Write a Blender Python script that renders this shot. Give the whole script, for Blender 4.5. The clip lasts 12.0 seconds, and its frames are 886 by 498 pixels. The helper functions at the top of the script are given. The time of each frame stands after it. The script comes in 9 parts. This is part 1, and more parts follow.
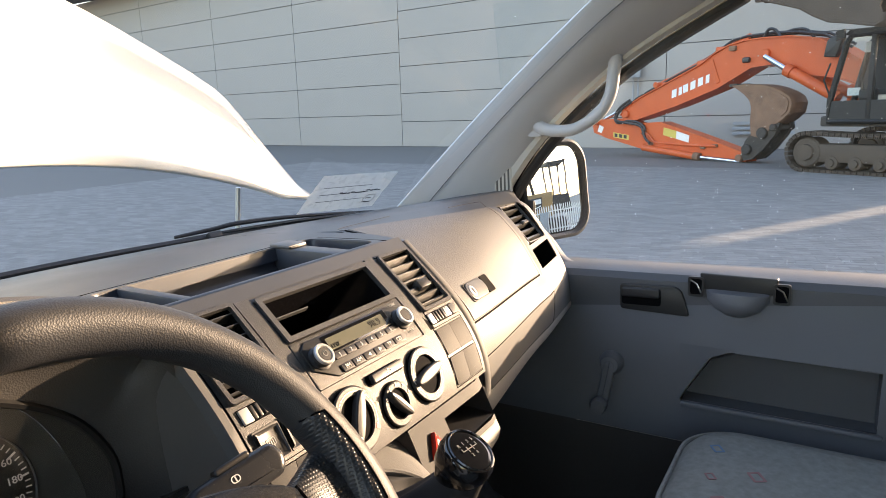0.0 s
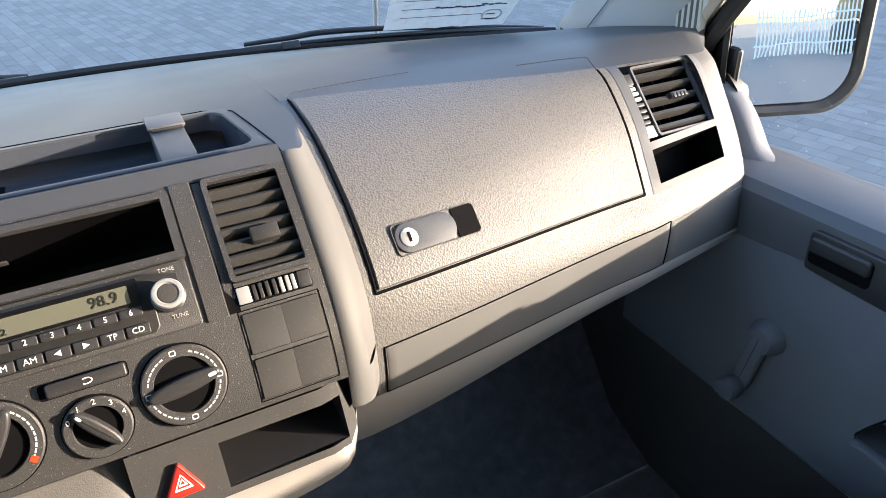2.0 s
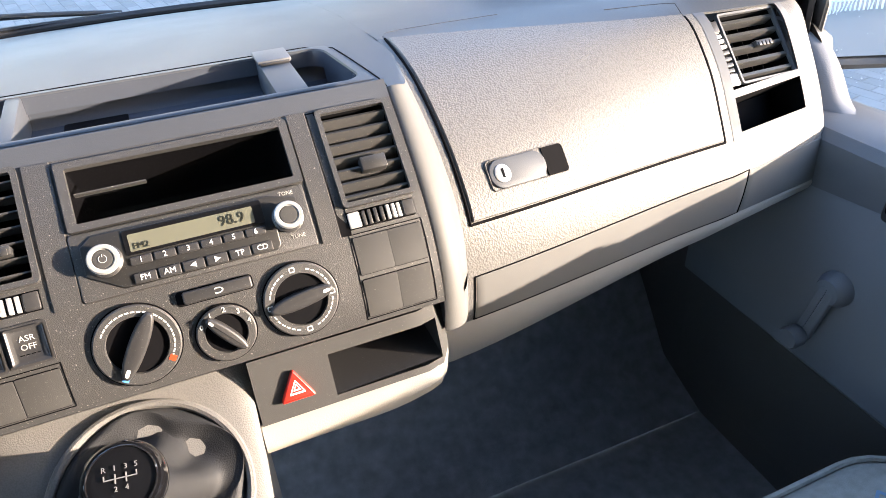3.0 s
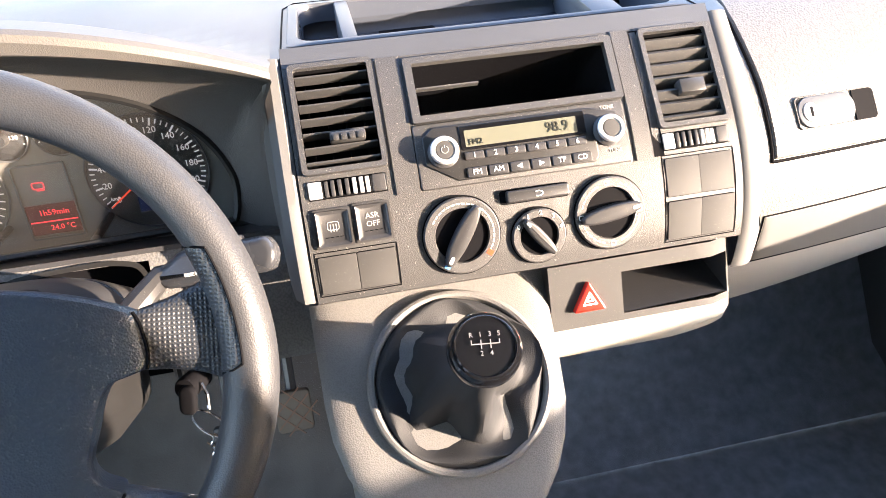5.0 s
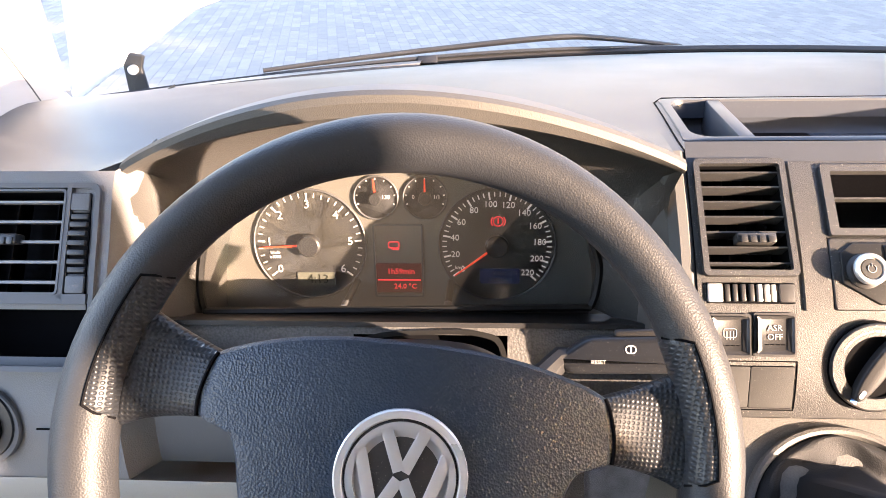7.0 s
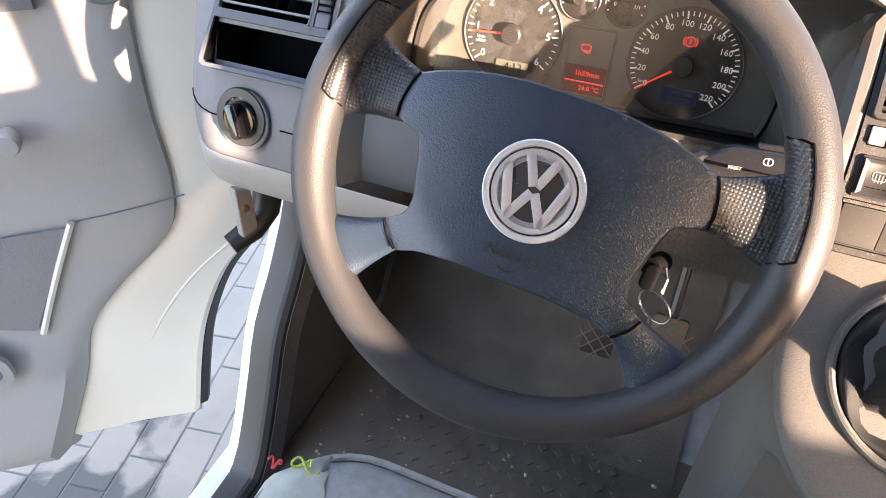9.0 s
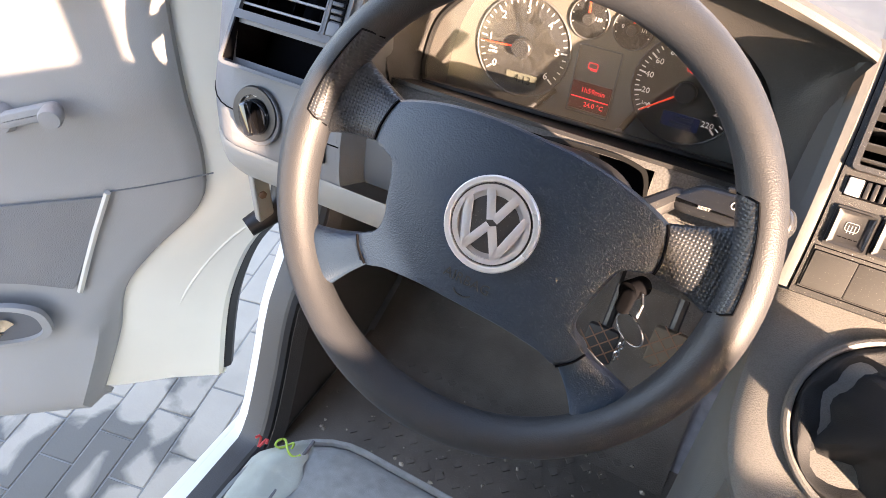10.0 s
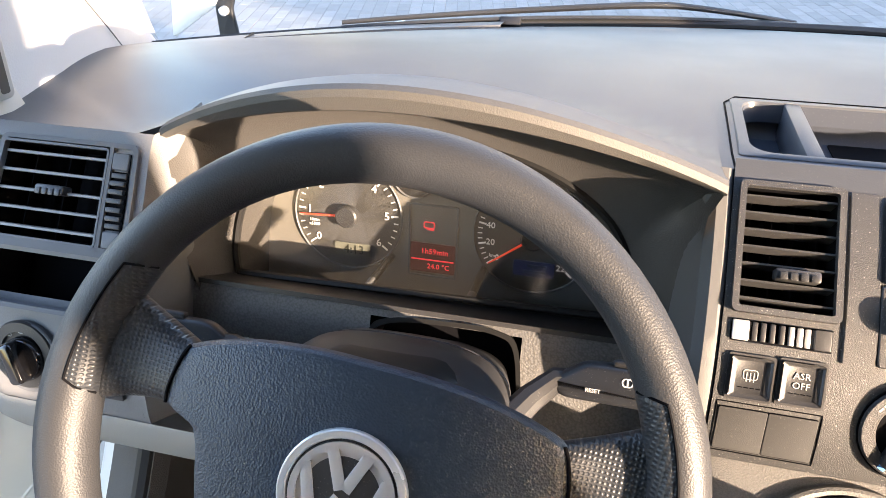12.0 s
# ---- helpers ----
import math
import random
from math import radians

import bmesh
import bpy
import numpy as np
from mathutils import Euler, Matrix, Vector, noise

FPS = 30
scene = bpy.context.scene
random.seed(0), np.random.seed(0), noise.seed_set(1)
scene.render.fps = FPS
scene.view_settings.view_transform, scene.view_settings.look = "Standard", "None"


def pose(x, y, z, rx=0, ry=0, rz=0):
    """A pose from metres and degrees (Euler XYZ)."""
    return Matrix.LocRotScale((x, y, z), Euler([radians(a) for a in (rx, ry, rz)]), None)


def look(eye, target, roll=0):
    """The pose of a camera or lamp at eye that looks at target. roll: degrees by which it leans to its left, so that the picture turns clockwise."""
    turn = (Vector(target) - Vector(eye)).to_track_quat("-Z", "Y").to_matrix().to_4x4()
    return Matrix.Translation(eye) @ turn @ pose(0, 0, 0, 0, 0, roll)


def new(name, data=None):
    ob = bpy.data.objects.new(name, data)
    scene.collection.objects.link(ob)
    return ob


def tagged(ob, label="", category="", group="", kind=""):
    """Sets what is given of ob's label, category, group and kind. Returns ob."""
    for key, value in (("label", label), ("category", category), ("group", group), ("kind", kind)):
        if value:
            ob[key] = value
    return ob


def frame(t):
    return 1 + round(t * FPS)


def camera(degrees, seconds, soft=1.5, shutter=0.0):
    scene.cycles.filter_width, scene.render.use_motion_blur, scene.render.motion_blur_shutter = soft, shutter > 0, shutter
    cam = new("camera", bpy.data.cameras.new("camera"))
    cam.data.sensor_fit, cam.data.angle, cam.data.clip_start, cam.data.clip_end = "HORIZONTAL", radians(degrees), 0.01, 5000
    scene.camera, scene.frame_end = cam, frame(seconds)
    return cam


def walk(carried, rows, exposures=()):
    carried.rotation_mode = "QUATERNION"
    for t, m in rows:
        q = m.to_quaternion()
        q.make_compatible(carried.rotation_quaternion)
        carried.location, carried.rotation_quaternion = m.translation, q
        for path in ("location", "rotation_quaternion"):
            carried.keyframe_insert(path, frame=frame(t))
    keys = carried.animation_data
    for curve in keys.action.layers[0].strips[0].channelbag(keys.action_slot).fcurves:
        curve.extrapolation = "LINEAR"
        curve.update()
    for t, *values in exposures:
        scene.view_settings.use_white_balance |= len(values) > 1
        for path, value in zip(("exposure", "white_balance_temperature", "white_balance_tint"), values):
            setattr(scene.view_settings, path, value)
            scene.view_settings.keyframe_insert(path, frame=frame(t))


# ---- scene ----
cam = camera(66.4, 12.0, 0.4)
PATH = [
    (0, (-0.57, -0.511, 1.526), (1.116, 0.489, 1.13), -1.7),
    (0.5, (-0.243, -0.469, 1.482), (1.28, 0.701, 0.924), -2.1),
    (1, (-0.088, -0.455, 1.53), (1.103, 0.933, 0.721), -2.3),
    (1.5, (0.03, -0.484, 1.571), (0.955, 1.05, 0.681), -2.1),
    (2, (0.073, -0.564, 1.591), (0.831, 0.964, 0.547), -2.0),
    (2.5, (0.043, -0.583, 1.616), (0.739, 0.904, 0.475), -1.8),
    (3, (0.006, -0.577, 1.596), (0.632, 0.931, 0.44), -2.0),
    (3.5, (-0.042, -0.581, 1.574), (0.501, 0.953, 0.41), -2.1),
    (3.7, (-0.066, -0.576, 1.562), (0.457, 0.96, 0.393), -2.2),
    (5.3, (-0.19, -0.56, 1.572), (0.078, 1.004, 0.356), -2.2),
    (5.5, (-0.203, -0.557, 1.592), (0.061, 1.021, 0.392), -2.0),
    (6, (-0.234, -0.545, 1.606), (-0.031, 1.114, 0.508), -2.0),
    (6.5, (-0.293, -0.532, 1.588), (-0.205, 1.183, 0.562), -2.0),
    (7, (-0.361, -0.522, 1.556), (-0.481, 1.221, 0.583), -1.7),
    (7.5, (-0.372, -0.523, 1.517), (-0.686, 1.194, 0.542), -1.5),
    (7.7, (-0.374, -0.52, 1.49), (-0.703, 1.167, 0.467), -1.2),
    (9.3, (-0.297, -0.642, 1.577), (-0.957, 0.658, 0.208), 0.3),
    (9.5, (-0.287, -0.632, 1.588), (-0.976, 0.638, 0.205), 0.5),
    (10, (-0.262, -0.602, 1.602), (-0.963, 0.655, 0.212), 0.9),
    (10.5, (-0.249, -0.577, 1.613), (-0.952, 0.683, 0.229), 0.7),
    (11, (-0.253, -0.551, 1.619), (-0.927, 0.773, 0.28), 0.1),
    (11.5, (-0.287, -0.514, 1.61), (-0.812, 0.994, 0.405), -0.3),
    (12, (-0.298, -0.478, 1.586), (-0.705, 1.128, 0.467), -0.8),
]
EXPOSURES = [(0.0, 2.65, 7700, 27), (0.8, 2.65, 7100, 25), (1.5, 2.75, 6500, 22), (2.0, 2.88, 6250, 21), (2.6, 3.27, 6150, 22), (3.7, 3.65, 6400, 25), (5.3, 4.20, 6450, 26), (6.5, 3.88, 6850, 29), (7.5, 3.88, 7350, 34), (9.3, 4.05, 7400, 34), (11.0, 3.95, 7150, 28), (12.0, 3.58, 6900, 26)]
walk(cam, [(t, look(eye, target, roll)) for t, eye, target, roll in PATH], EXPOSURES)

# ---- daylight: a low evening sun from behind on the passenger side ----
SUN_FROM = Vector((0.870, -0.474, 0.110)).normalized()
world = bpy.data.worlds.new("sky")
scene.world = world
world.use_nodes = True
sky = world.node_tree.nodes.new("ShaderNodeTexSky")
sky.sky_type = "NISHITA"
sky.sun_disc = False
sky.sun_elevation = math.asin(SUN_FROM.z)
sky.sun_rotation = math.atan2(SUN_FROM.x, SUN_FROM.y)
background = world.node_tree.nodes["Background"]
world.node_tree.links.new(sky.outputs[0], background.inputs[0])
background.inputs[1].default_value = 0.225
sky.dust_density, sky.ozone_density, sky.air_density = 1.3, 1.7, 1.0
sun = new("sun", bpy.data.lights.new("sun", "SUN"))
sun.data.energy, sun.data.angle, sun.data.color = 2.5, radians(0.6), (1.0, 0.86, 0.62)
sun.matrix_world = look(SUN_FROM * 50, (0, 0, 0))

# ---- materials ----
def material(name, color, rough=0.5, metal=0.0, vary=0.12, scale=6.0, grain=0.0, grain_scale=400.0, speck=0.0, cells=False, coat=0.0, emit=None, power=0.0, spec=0.5, warm=None, damp=0.0, island=0.0, pits=0.0):
    """A surface with slow stains, a fine relief and, where asked, dust specks."""
    m = bpy.data.materials.new(name)
    m.use_nodes = True
    n, l = m.node_tree.nodes, m.node_tree.links
    b = n["Principled BSDF"]
    b.inputs["Roughness"].default_value, b.inputs["Metallic"].default_value = rough, metal
    b.inputs["Coat Weight"].default_value = coat
    b.inputs["Specular IOR Level"].default_value = spec
    at = n.new("ShaderNodeTexCoord")
    slow = n.new("ShaderNodeTexNoise")
    slow.inputs["Scale"].default_value, slow.inputs["Detail"].default_value = scale, 6
    l.new(at.outputs["Object"], slow.inputs["Vector"])
    ramp = n.new("ShaderNodeMix")
    ramp.data_type = "RGBA"
    dark = [c * (1 - vary) for c in color]
    lite = [min(1, c * (1 + vary)) for c in (warm or color)]
    ramp.inputs[6].default_value, ramp.inputs[7].default_value = (*dark, 1), (*lite, 1)
    l.new(slow.outputs[0], ramp.inputs[0])
    out = ramp.outputs[2]
    if speck:
        dust = n.new("ShaderNodeTexNoise")
        dust.inputs["Scale"].default_value, dust.inputs["Detail"].default_value = 900, 2
        l.new(at.outputs["Object"], dust.inputs["Vector"])
        cut = n.new("ShaderNodeMapRange")
        cut.inputs[1].default_value, cut.inputs[2].default_value = 0.66, 0.72
        cut.inputs[4].default_value = speck
        l.new(dust.outputs[0], cut.inputs[0])
        mix = n.new("ShaderNodeMix")
        mix.data_type = "RGBA"
        mix.inputs[7].default_value = (0.55, 0.52, 0.46, 1)
        l.new(cut.outputs[0], mix.inputs[0])
        l.new(out, mix.inputs[6])
        out = mix.outputs[2]
    if damp:
        place, blot, wet, soak = n.new("ShaderNodeNewGeometry"), n.new("ShaderNodeTexNoise"), n.new("ShaderNodeMapRange"), n.new("ShaderNodeMix")
        blot.inputs["Scale"].default_value, blot.inputs["Detail"].default_value = 3.2, 8
        blot.inputs["Distortion"].default_value = 0.4
        l.new(place.outputs["Position"], blot.inputs["Vector"])
        l.new(place.outputs["Position"], slow.inputs["Vector"])
        # the wet follows the joints: deepest at a stone's edges
        cut, ax, ay, most, add = n.new("ShaderNodeSeparateXYZ"), n.new("ShaderNodeMath"), n.new("ShaderNodeMath"), n.new("ShaderNodeMath"), n.new("ShaderNodeMath")
        l.new(at.outputs["Object"], cut.inputs[0])
        for node, axis, edge in ((ax, 0, 0.060), (ay, 1, 0.010)):
            size = n.new("ShaderNodeMath")
            size.operation, node.operation = "ABSOLUTE", "SUBTRACT"
            l.new(cut.outputs[axis], size.inputs[0])
            l.new(size.outputs[0], node.inputs[0])
            node.inputs[1].default_value = edge
            l.new(node.outputs[0], most.inputs[axis])
        most.operation, add.operation = "MAXIMUM", "MULTIPLY_ADD"
        add.inputs[1].default_value = 2.6
        l.new(most.outputs[0], add.inputs[0])
        l.new(blot.outputs[0], add.inputs[2])
        # one spill, fading outwards
        far, fade, spill = n.new("ShaderNodeVectorMath"), n.new("ShaderNodeMapRange"), n.new("ShaderNodeMath")
        far.operation, spill.operation = "DISTANCE", "SUBTRACT"
        far.inputs[1].default_value = (-1.56, -0.30, 0.0)
        l.new(place.outputs["Position"], far.inputs[0])
        l.new(far.outputs["Value"], fade.inputs[0])
        fade.inputs[1].default_value, fade.inputs[2].default_value, fade.inputs[3].default_value, fade.inputs[4].default_value = 0.10, 0.75, -0.04, 0.20
        l.new(add.outputs[0], spill.inputs[0])
        l.new(fade.outputs[0], spill.inputs[1])
        l.new(spill.outputs[0], wet.inputs[0])
        wet.inputs[1].default_value, wet.inputs[2].default_value, wet.inputs[4].default_value = 0.53, 0.60, damp
        soak.data_type = "RGBA"
        soak.inputs[7].default_value = (0.075, 0.070, 0.062, 1)
        l.new(wet.outputs[0], soak.inputs[0])
        l.new(out, soak.inputs[6])
        out = soak.outputs[2]
    if island:
        piece, span, tone = n.new("ShaderNodeNewGeometry"), n.new("ShaderNodeMapRange"), n.new("ShaderNodeMix")
        l.new(piece.outputs["Random Per Island"], span.inputs[0])
        span.inputs[3].default_value, span.inputs[4].default_value = 1 - island, 1 + island
        tone.data_type, tone.blend_type = "RGBA", "MULTIPLY"
        tone.inputs[0].default_value = 1.0
        l.new(out, tone.inputs[6])
        l.new(span.outputs[0], tone.inputs[7])
        out = tone.outputs[2]
    l.new(out, b.inputs["Base Color"])
    rr = n.new("ShaderNodeMapRange")
    rr.inputs[3].default_value, rr.inputs[4].default_value = max(0.02, rough - 0.08), min(1, rough + 0.1)
    l.new(slow.outputs[0], rr.inputs[0])
    l.new(rr.outputs[0], b.inputs["Roughness"])
    if grain:
        fine = n.new("ShaderNodeTexVoronoi" if cells else "ShaderNodeTexNoise")
        fine.inputs["Scale"].default_value = grain_scale
        l.new(at.outputs["Object"], fine.inputs["Vector"])
        bump = n.new("ShaderNodeBump")
        bump.inputs["Strength"].default_value, bump.inputs["Distance"].default_value = grain, 0.0008
        l.new(fine.outputs[0], bump.inputs["Height"])
        l.new(bump.outputs[0], b.inputs["Normal"])
        if pits:
            # darker colour in the grain's creases
            crease, dirt = n.new("ShaderNodeMapRange"), n.new("ShaderNodeMix")
            crease.inputs[1].default_value, crease.inputs[2].default_value, crease.inputs[4].default_value = 0.42, 0.72, pits
            dirt.data_type = "RGBA"
            dirt.inputs[7].default_value = (0.018, 0.017, 0.016, 1)
            l.new(fine.outputs[0], crease.inputs[0])
            l.new(crease.outputs[0], dirt.inputs[0])
            l.new(out, dirt.inputs[6])
            l.new(dirt.outputs[2], b.inputs["Base Color"])
    if emit:
        b.inputs["Emission Color"].default_value, b.inputs["Emission Strength"].default_value = (*emit, 1), power
    return m


DASH = material("grained_grey_plastic", (0.126, 0.124, 0.120), 0.54, vary=0.12, speck=0.04, grain=0.50, grain_scale=470, cells=True, pits=0.30)
SMOOTHDASH = material("smooth_grey_plastic", (0.112, 0.112, 0.110), 0.62, vary=0.14, scale=14, grain=0.16, grain_scale=1000, speck=0.05, spec=0.3)
SURROUND = material("dull_grey_surround", (0.125, 0.130, 0.138), 0.60, vary=0.1, grain=0.1, grain_scale=1200, spec=0.3)
# dash plastic lightened: light from the open door put into the colour
SIDEDASH = material("brightened_side_plastic", (0.170, 0.172, 0.176), 0.52, vary=0.12, grain=0.25, grain_scale=900, cells=True, speck=0.03)
DASHTOP = material("soft_grey_plastic", (0.052, 0.058, 0.068), 0.44, vary=0.14, scale=9, speck=0.05, grain=0.08, grain_scale=900, cells=True, spec=0.42)
LINING = material("dark_grey_lining", (0.056, 0.053, 0.050), 0.5, vary=0.12, grain=0.3, grain_scale=700, cells=True, speck=0.08)
HOODLIP = material("grained_hood_plastic", (0.080, 0.077, 0.072), 0.56, vary=0.12, grain=0.30, grain_scale=900, cells=True, pits=0.12, spec=0.35)
PANEL = material("speckled_dark_plastic", (0.043, 0.043, 0.043), 0.40, vary=0.18, grain=0.60, grain_scale=1300, speck=0.42)
SHELL = material("satin_grey_plastic", (0.095, 0.098, 0.103), 0.46, vary=0.1, grain=0.2, grain_scale=700)
TRIM = material("cream_grey_plastic", (0.30, 0.282, 0.250), 0.5, vary=0.08, grain=0.2, grain_scale=700, cells=True)
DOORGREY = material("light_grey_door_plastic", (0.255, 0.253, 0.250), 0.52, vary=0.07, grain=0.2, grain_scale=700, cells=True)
# passenger door's copy of the grey, darkened and blued for its shade
DOORMID = material("shaded_grey_door_plastic", (0.128, 0.138, 0.158), 0.5, vary=0.08, grain=0.2, grain_scale=700, cells=True)
CONSOLE = material("grained_pale_grey_plastic", (0.145, 0.142, 0.135), 0.54, vary=0.12, speck=0.04, grain=0.34, grain_scale=800, cells=True, pits=0.16)
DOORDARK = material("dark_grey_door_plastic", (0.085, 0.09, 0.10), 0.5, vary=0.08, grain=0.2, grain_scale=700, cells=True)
BLACK = material("matt_black_plastic", (0.03, 0.03, 0.031), 0.42, vary=0.2, grain=0.1, grain_scale=800, speck=0.12)
# darker copy of the black plastic: the column's shade put into the colour
COLUMN = material("shaded_black_plastic", (0.012, 0.012, 0.012), 0.45, vary=0.2, spec=0.3)
TREAD = material("dusty_pedal_rubber", (0.16, 0.125, 0.09), 0.8, vary=0.3, scale=40)
# sheenless near-black: shade inside recesses put into the colour; also colours the joints
DEEP = material("recess_shade_black", (0.005, 0.005, 0.006), 0.8, vary=0.2, spec=0.05)
SLAT = material("vent_slat_plastic", (0.036, 0.036, 0.036), 0.34, vary=0.1, speck=0.2)
GLOSS = material("gloss_black", (0.006, 0.006, 0.007), 0.08, vary=0.1, coat=0.6)
PADSKIN = material("leather_grained_black", (0.019, 0.035, 0.060), 0.37, vary=0.16, scale=12, grain=0.42, grain_scale=760, cells=True, spec=0.55)
RIMSKIN = material("leather_grained_rim", (0.030, 0.0315, 0.035), 0.50, vary=0.25, scale=12, speck=0.04, grain=0.22, grain_scale=900, cells=True, spec=0.46)
CHROME = material("brushed_chrome", (0.72, 0.72, 0.72), 0.18, metal=1.0, vary=0.05)
SILVER = material("silver_paint", (0.62, 0.62, 0.61), 0.3, metal=0.6, vary=0.06)
WHITE = material("white_print", (0.8, 0.8, 0.78), 0.5, vary=0.03)
GREYPRINT = material("grey_print", (0.42, 0.42, 0.4), 0.5, vary=0.05)
# faint glow added so that the print shows inside the dim cluster
DIALPRINT = material("faint_glow_print", (0.8, 0.8, 0.78), 0.5, vary=0.03, emit=(1.0, 0.95, 0.85), power=0.018)
LCD = material("grey_green_display", (0.115, 0.117, 0.088), 0.25, vary=0.05)
CLOCKLCD = material("pale_clock_display", (0.135, 0.14, 0.115), 0.3, vary=0.05)
LCDINK = material("display_segments", (0.025, 0.027, 0.022), 0.3, vary=0.05)
REDGLOW = material("red_display_light", (0.5, 0.02, 0.02), 0.4, emit=(1.0, 0.05, 0.06), power=0.07)
NEEDLE = material("red_needle", (0.75, 0.07, 0.03), 0.4, emit=(1.0, 0.10, 0.04), power=0.04)
REDLENS = material("red_hazard_lens", (0.62, 0.035, 0.02), 0.22, vary=0.06, coat=0.4)
RADIOBLACK = material("radio_black_plastic", (0.018, 0.018, 0.018), 0.38, vary=0.15, speck=0.12)
ORANGEDOT = material("orange_dot", (0.50, 0.055, 0.015), 0.4, vary=0.04)
BLUEDOT = material("blue_dot", (0.08, 0.28, 0.65), 0.4, vary=0.04)
DIALFACE = material("dark_dial_face", (0.145, 0.138, 0.122), 0.5, vary=0.1, speck=0.1)
PAINT = material("white_van_paint", (0.78, 0.78, 0.74), 0.22, vary=0.03, coat=0.6)
DOORPAINT = material("cream_white_door_paint", (0.66, 0.63, 0.55), 0.32, vary=0.06, scale=7, speck=0.03, coat=0.3)
PAINTIN = material("white_inner_paint", (0.68, 0.69, 0.64), 0.35, vary=0.05, scale=9)
PILLAR = material("light_grey_pillar_trim", (0.49, 0.495, 0.50), 0.55, vary=0.05, grain=0.2, grain_scale=500, cells=True)
CREAM = material("cream_pillar_trim", (0.52, 0.50, 0.45), 0.5, vary=0.05)
HEADLINE = material("pale_headliner_felt", (0.42, 0.42, 0.40), 0.9, vary=0.06, grain=0.3, grain_scale=900)
FABRIC = material("grey_seat_fabric", (0.25, 0.255, 0.24), 0.92, vary=0.35, scale=90, grain=0.8, grain_scale=1300)
FABRICWORN = material("worn_seat_patch", (0.34, 0.36, 0.31), 0.95, vary=0.2, scale=60, grain=0.8, grain_scale=1500)
CARPET = material("dark_felt_carpet", (0.185, 0.188, 0.200), 0.95, vary=0.55, scale=42, grain=0.8, grain_scale=900, speck=0.35)
MAT = material("dirty_rubber_mat", (0.105, 0.088, 0.072), 0.78, vary=0.6, scale=16, grain=0.7, grain_scale=420, speck=0.6)
PAPER = material("plastic_sleeve_paper", (0.34, 0.34, 0.32), 0.28, vary=0.5, scale=70, coat=0.6, grain=1.0, grain_scale=90)
# thin paper lets light through from behind
through_, both_ = PAPER.node_tree.nodes.new("ShaderNodeBsdfTranslucent"), PAPER.node_tree.nodes.new("ShaderNodeMixShader")
through_.inputs[0].default_value = (0.7, 0.7, 0.66, 1)
both_.inputs[0].default_value = 0.5
PAPER.node_tree.links.new(PAPER.node_tree.nodes["Principled BSDF"].outputs[0], both_.inputs[1])
PAPER.node_tree.links.new(through_.outputs[0], both_.inputs[2])
PAPER.node_tree.links.new(both_.outputs[0], PAPER.node_tree.nodes["Material Output"].inputs[0])
INK = material("pencil_marks", (0.05, 0.05, 0.06), 0.6)
RUBBERTRIM = material("black_glass_seal", (0.012, 0.012, 0.013), 0.5, vary=0.2)
CARD = material("brown_paper", (0.48, 0.36, 0.24), 0.8, vary=0.15, scale=30)
MESHCLOTH = material("speaker_mesh", (0.16, 0.16, 0.16), 0.6, vary=0.1, grain=1.0, grain_scale=600, cells=True)
ORANGE = material("faded_orange_paint", (0.62, 0.085, 0.016), 0.45, vary=0.18, scale=2.5, warm=(0.66, 0.11, 0.025))
RUST = material("rusty_steel", (0.16, 0.085, 0.055), 0.7, vary=0.45, scale=4, grain=0.5, grain_scale=60, warm=(0.24, 0.13, 0.08))
DARKSTEEL = material("dark_track_steel", (0.05, 0.042, 0.036), 0.7, vary=0.4, scale=3, grain=0.3, grain_scale=40)
TRACKSTEEL = material("brown_track_steel", (0.085, 0.062, 0.046), 0.75, vary=0.5, scale=2.5, grain=0.3, grain_scale=30)
YELLOW = material("yellow_machine_paint", (0.27, 0.17, 0.07), 0.5, vary=0.15, scale=2)
WALLGREY = material("grey_wall_panel", (0.345, 0.325, 0.305), 0.6, vary=0.06, scale=0.5, grain=0.1, grain_scale=40)
SEAM = material("wall_seam", (0.10, 0.10, 0.11), 0.7)
CONCRETE = material("concrete_paver", (0.205, 0.198, 0.188), 0.85, vary=0.22, scale=9, grain=0.6, grain_scale=160, island=0.14)
DAMPSTONE = material("damp_concrete_paver", (0.255, 0.222, 0.182), 0.85, vary=0.22, scale=9, grain=0.6, grain_scale=160, damp=0.95)
GROUND = material("sandy_joint_ground", (0.155, 0.149, 0.140), 0.9, vary=0.15, scale=1.4, grain=0.6, grain_scale=60)
STEELGREY = material("painted_steel_box", (0.3, 0.32, 0.34), 0.5, vary=0.1)


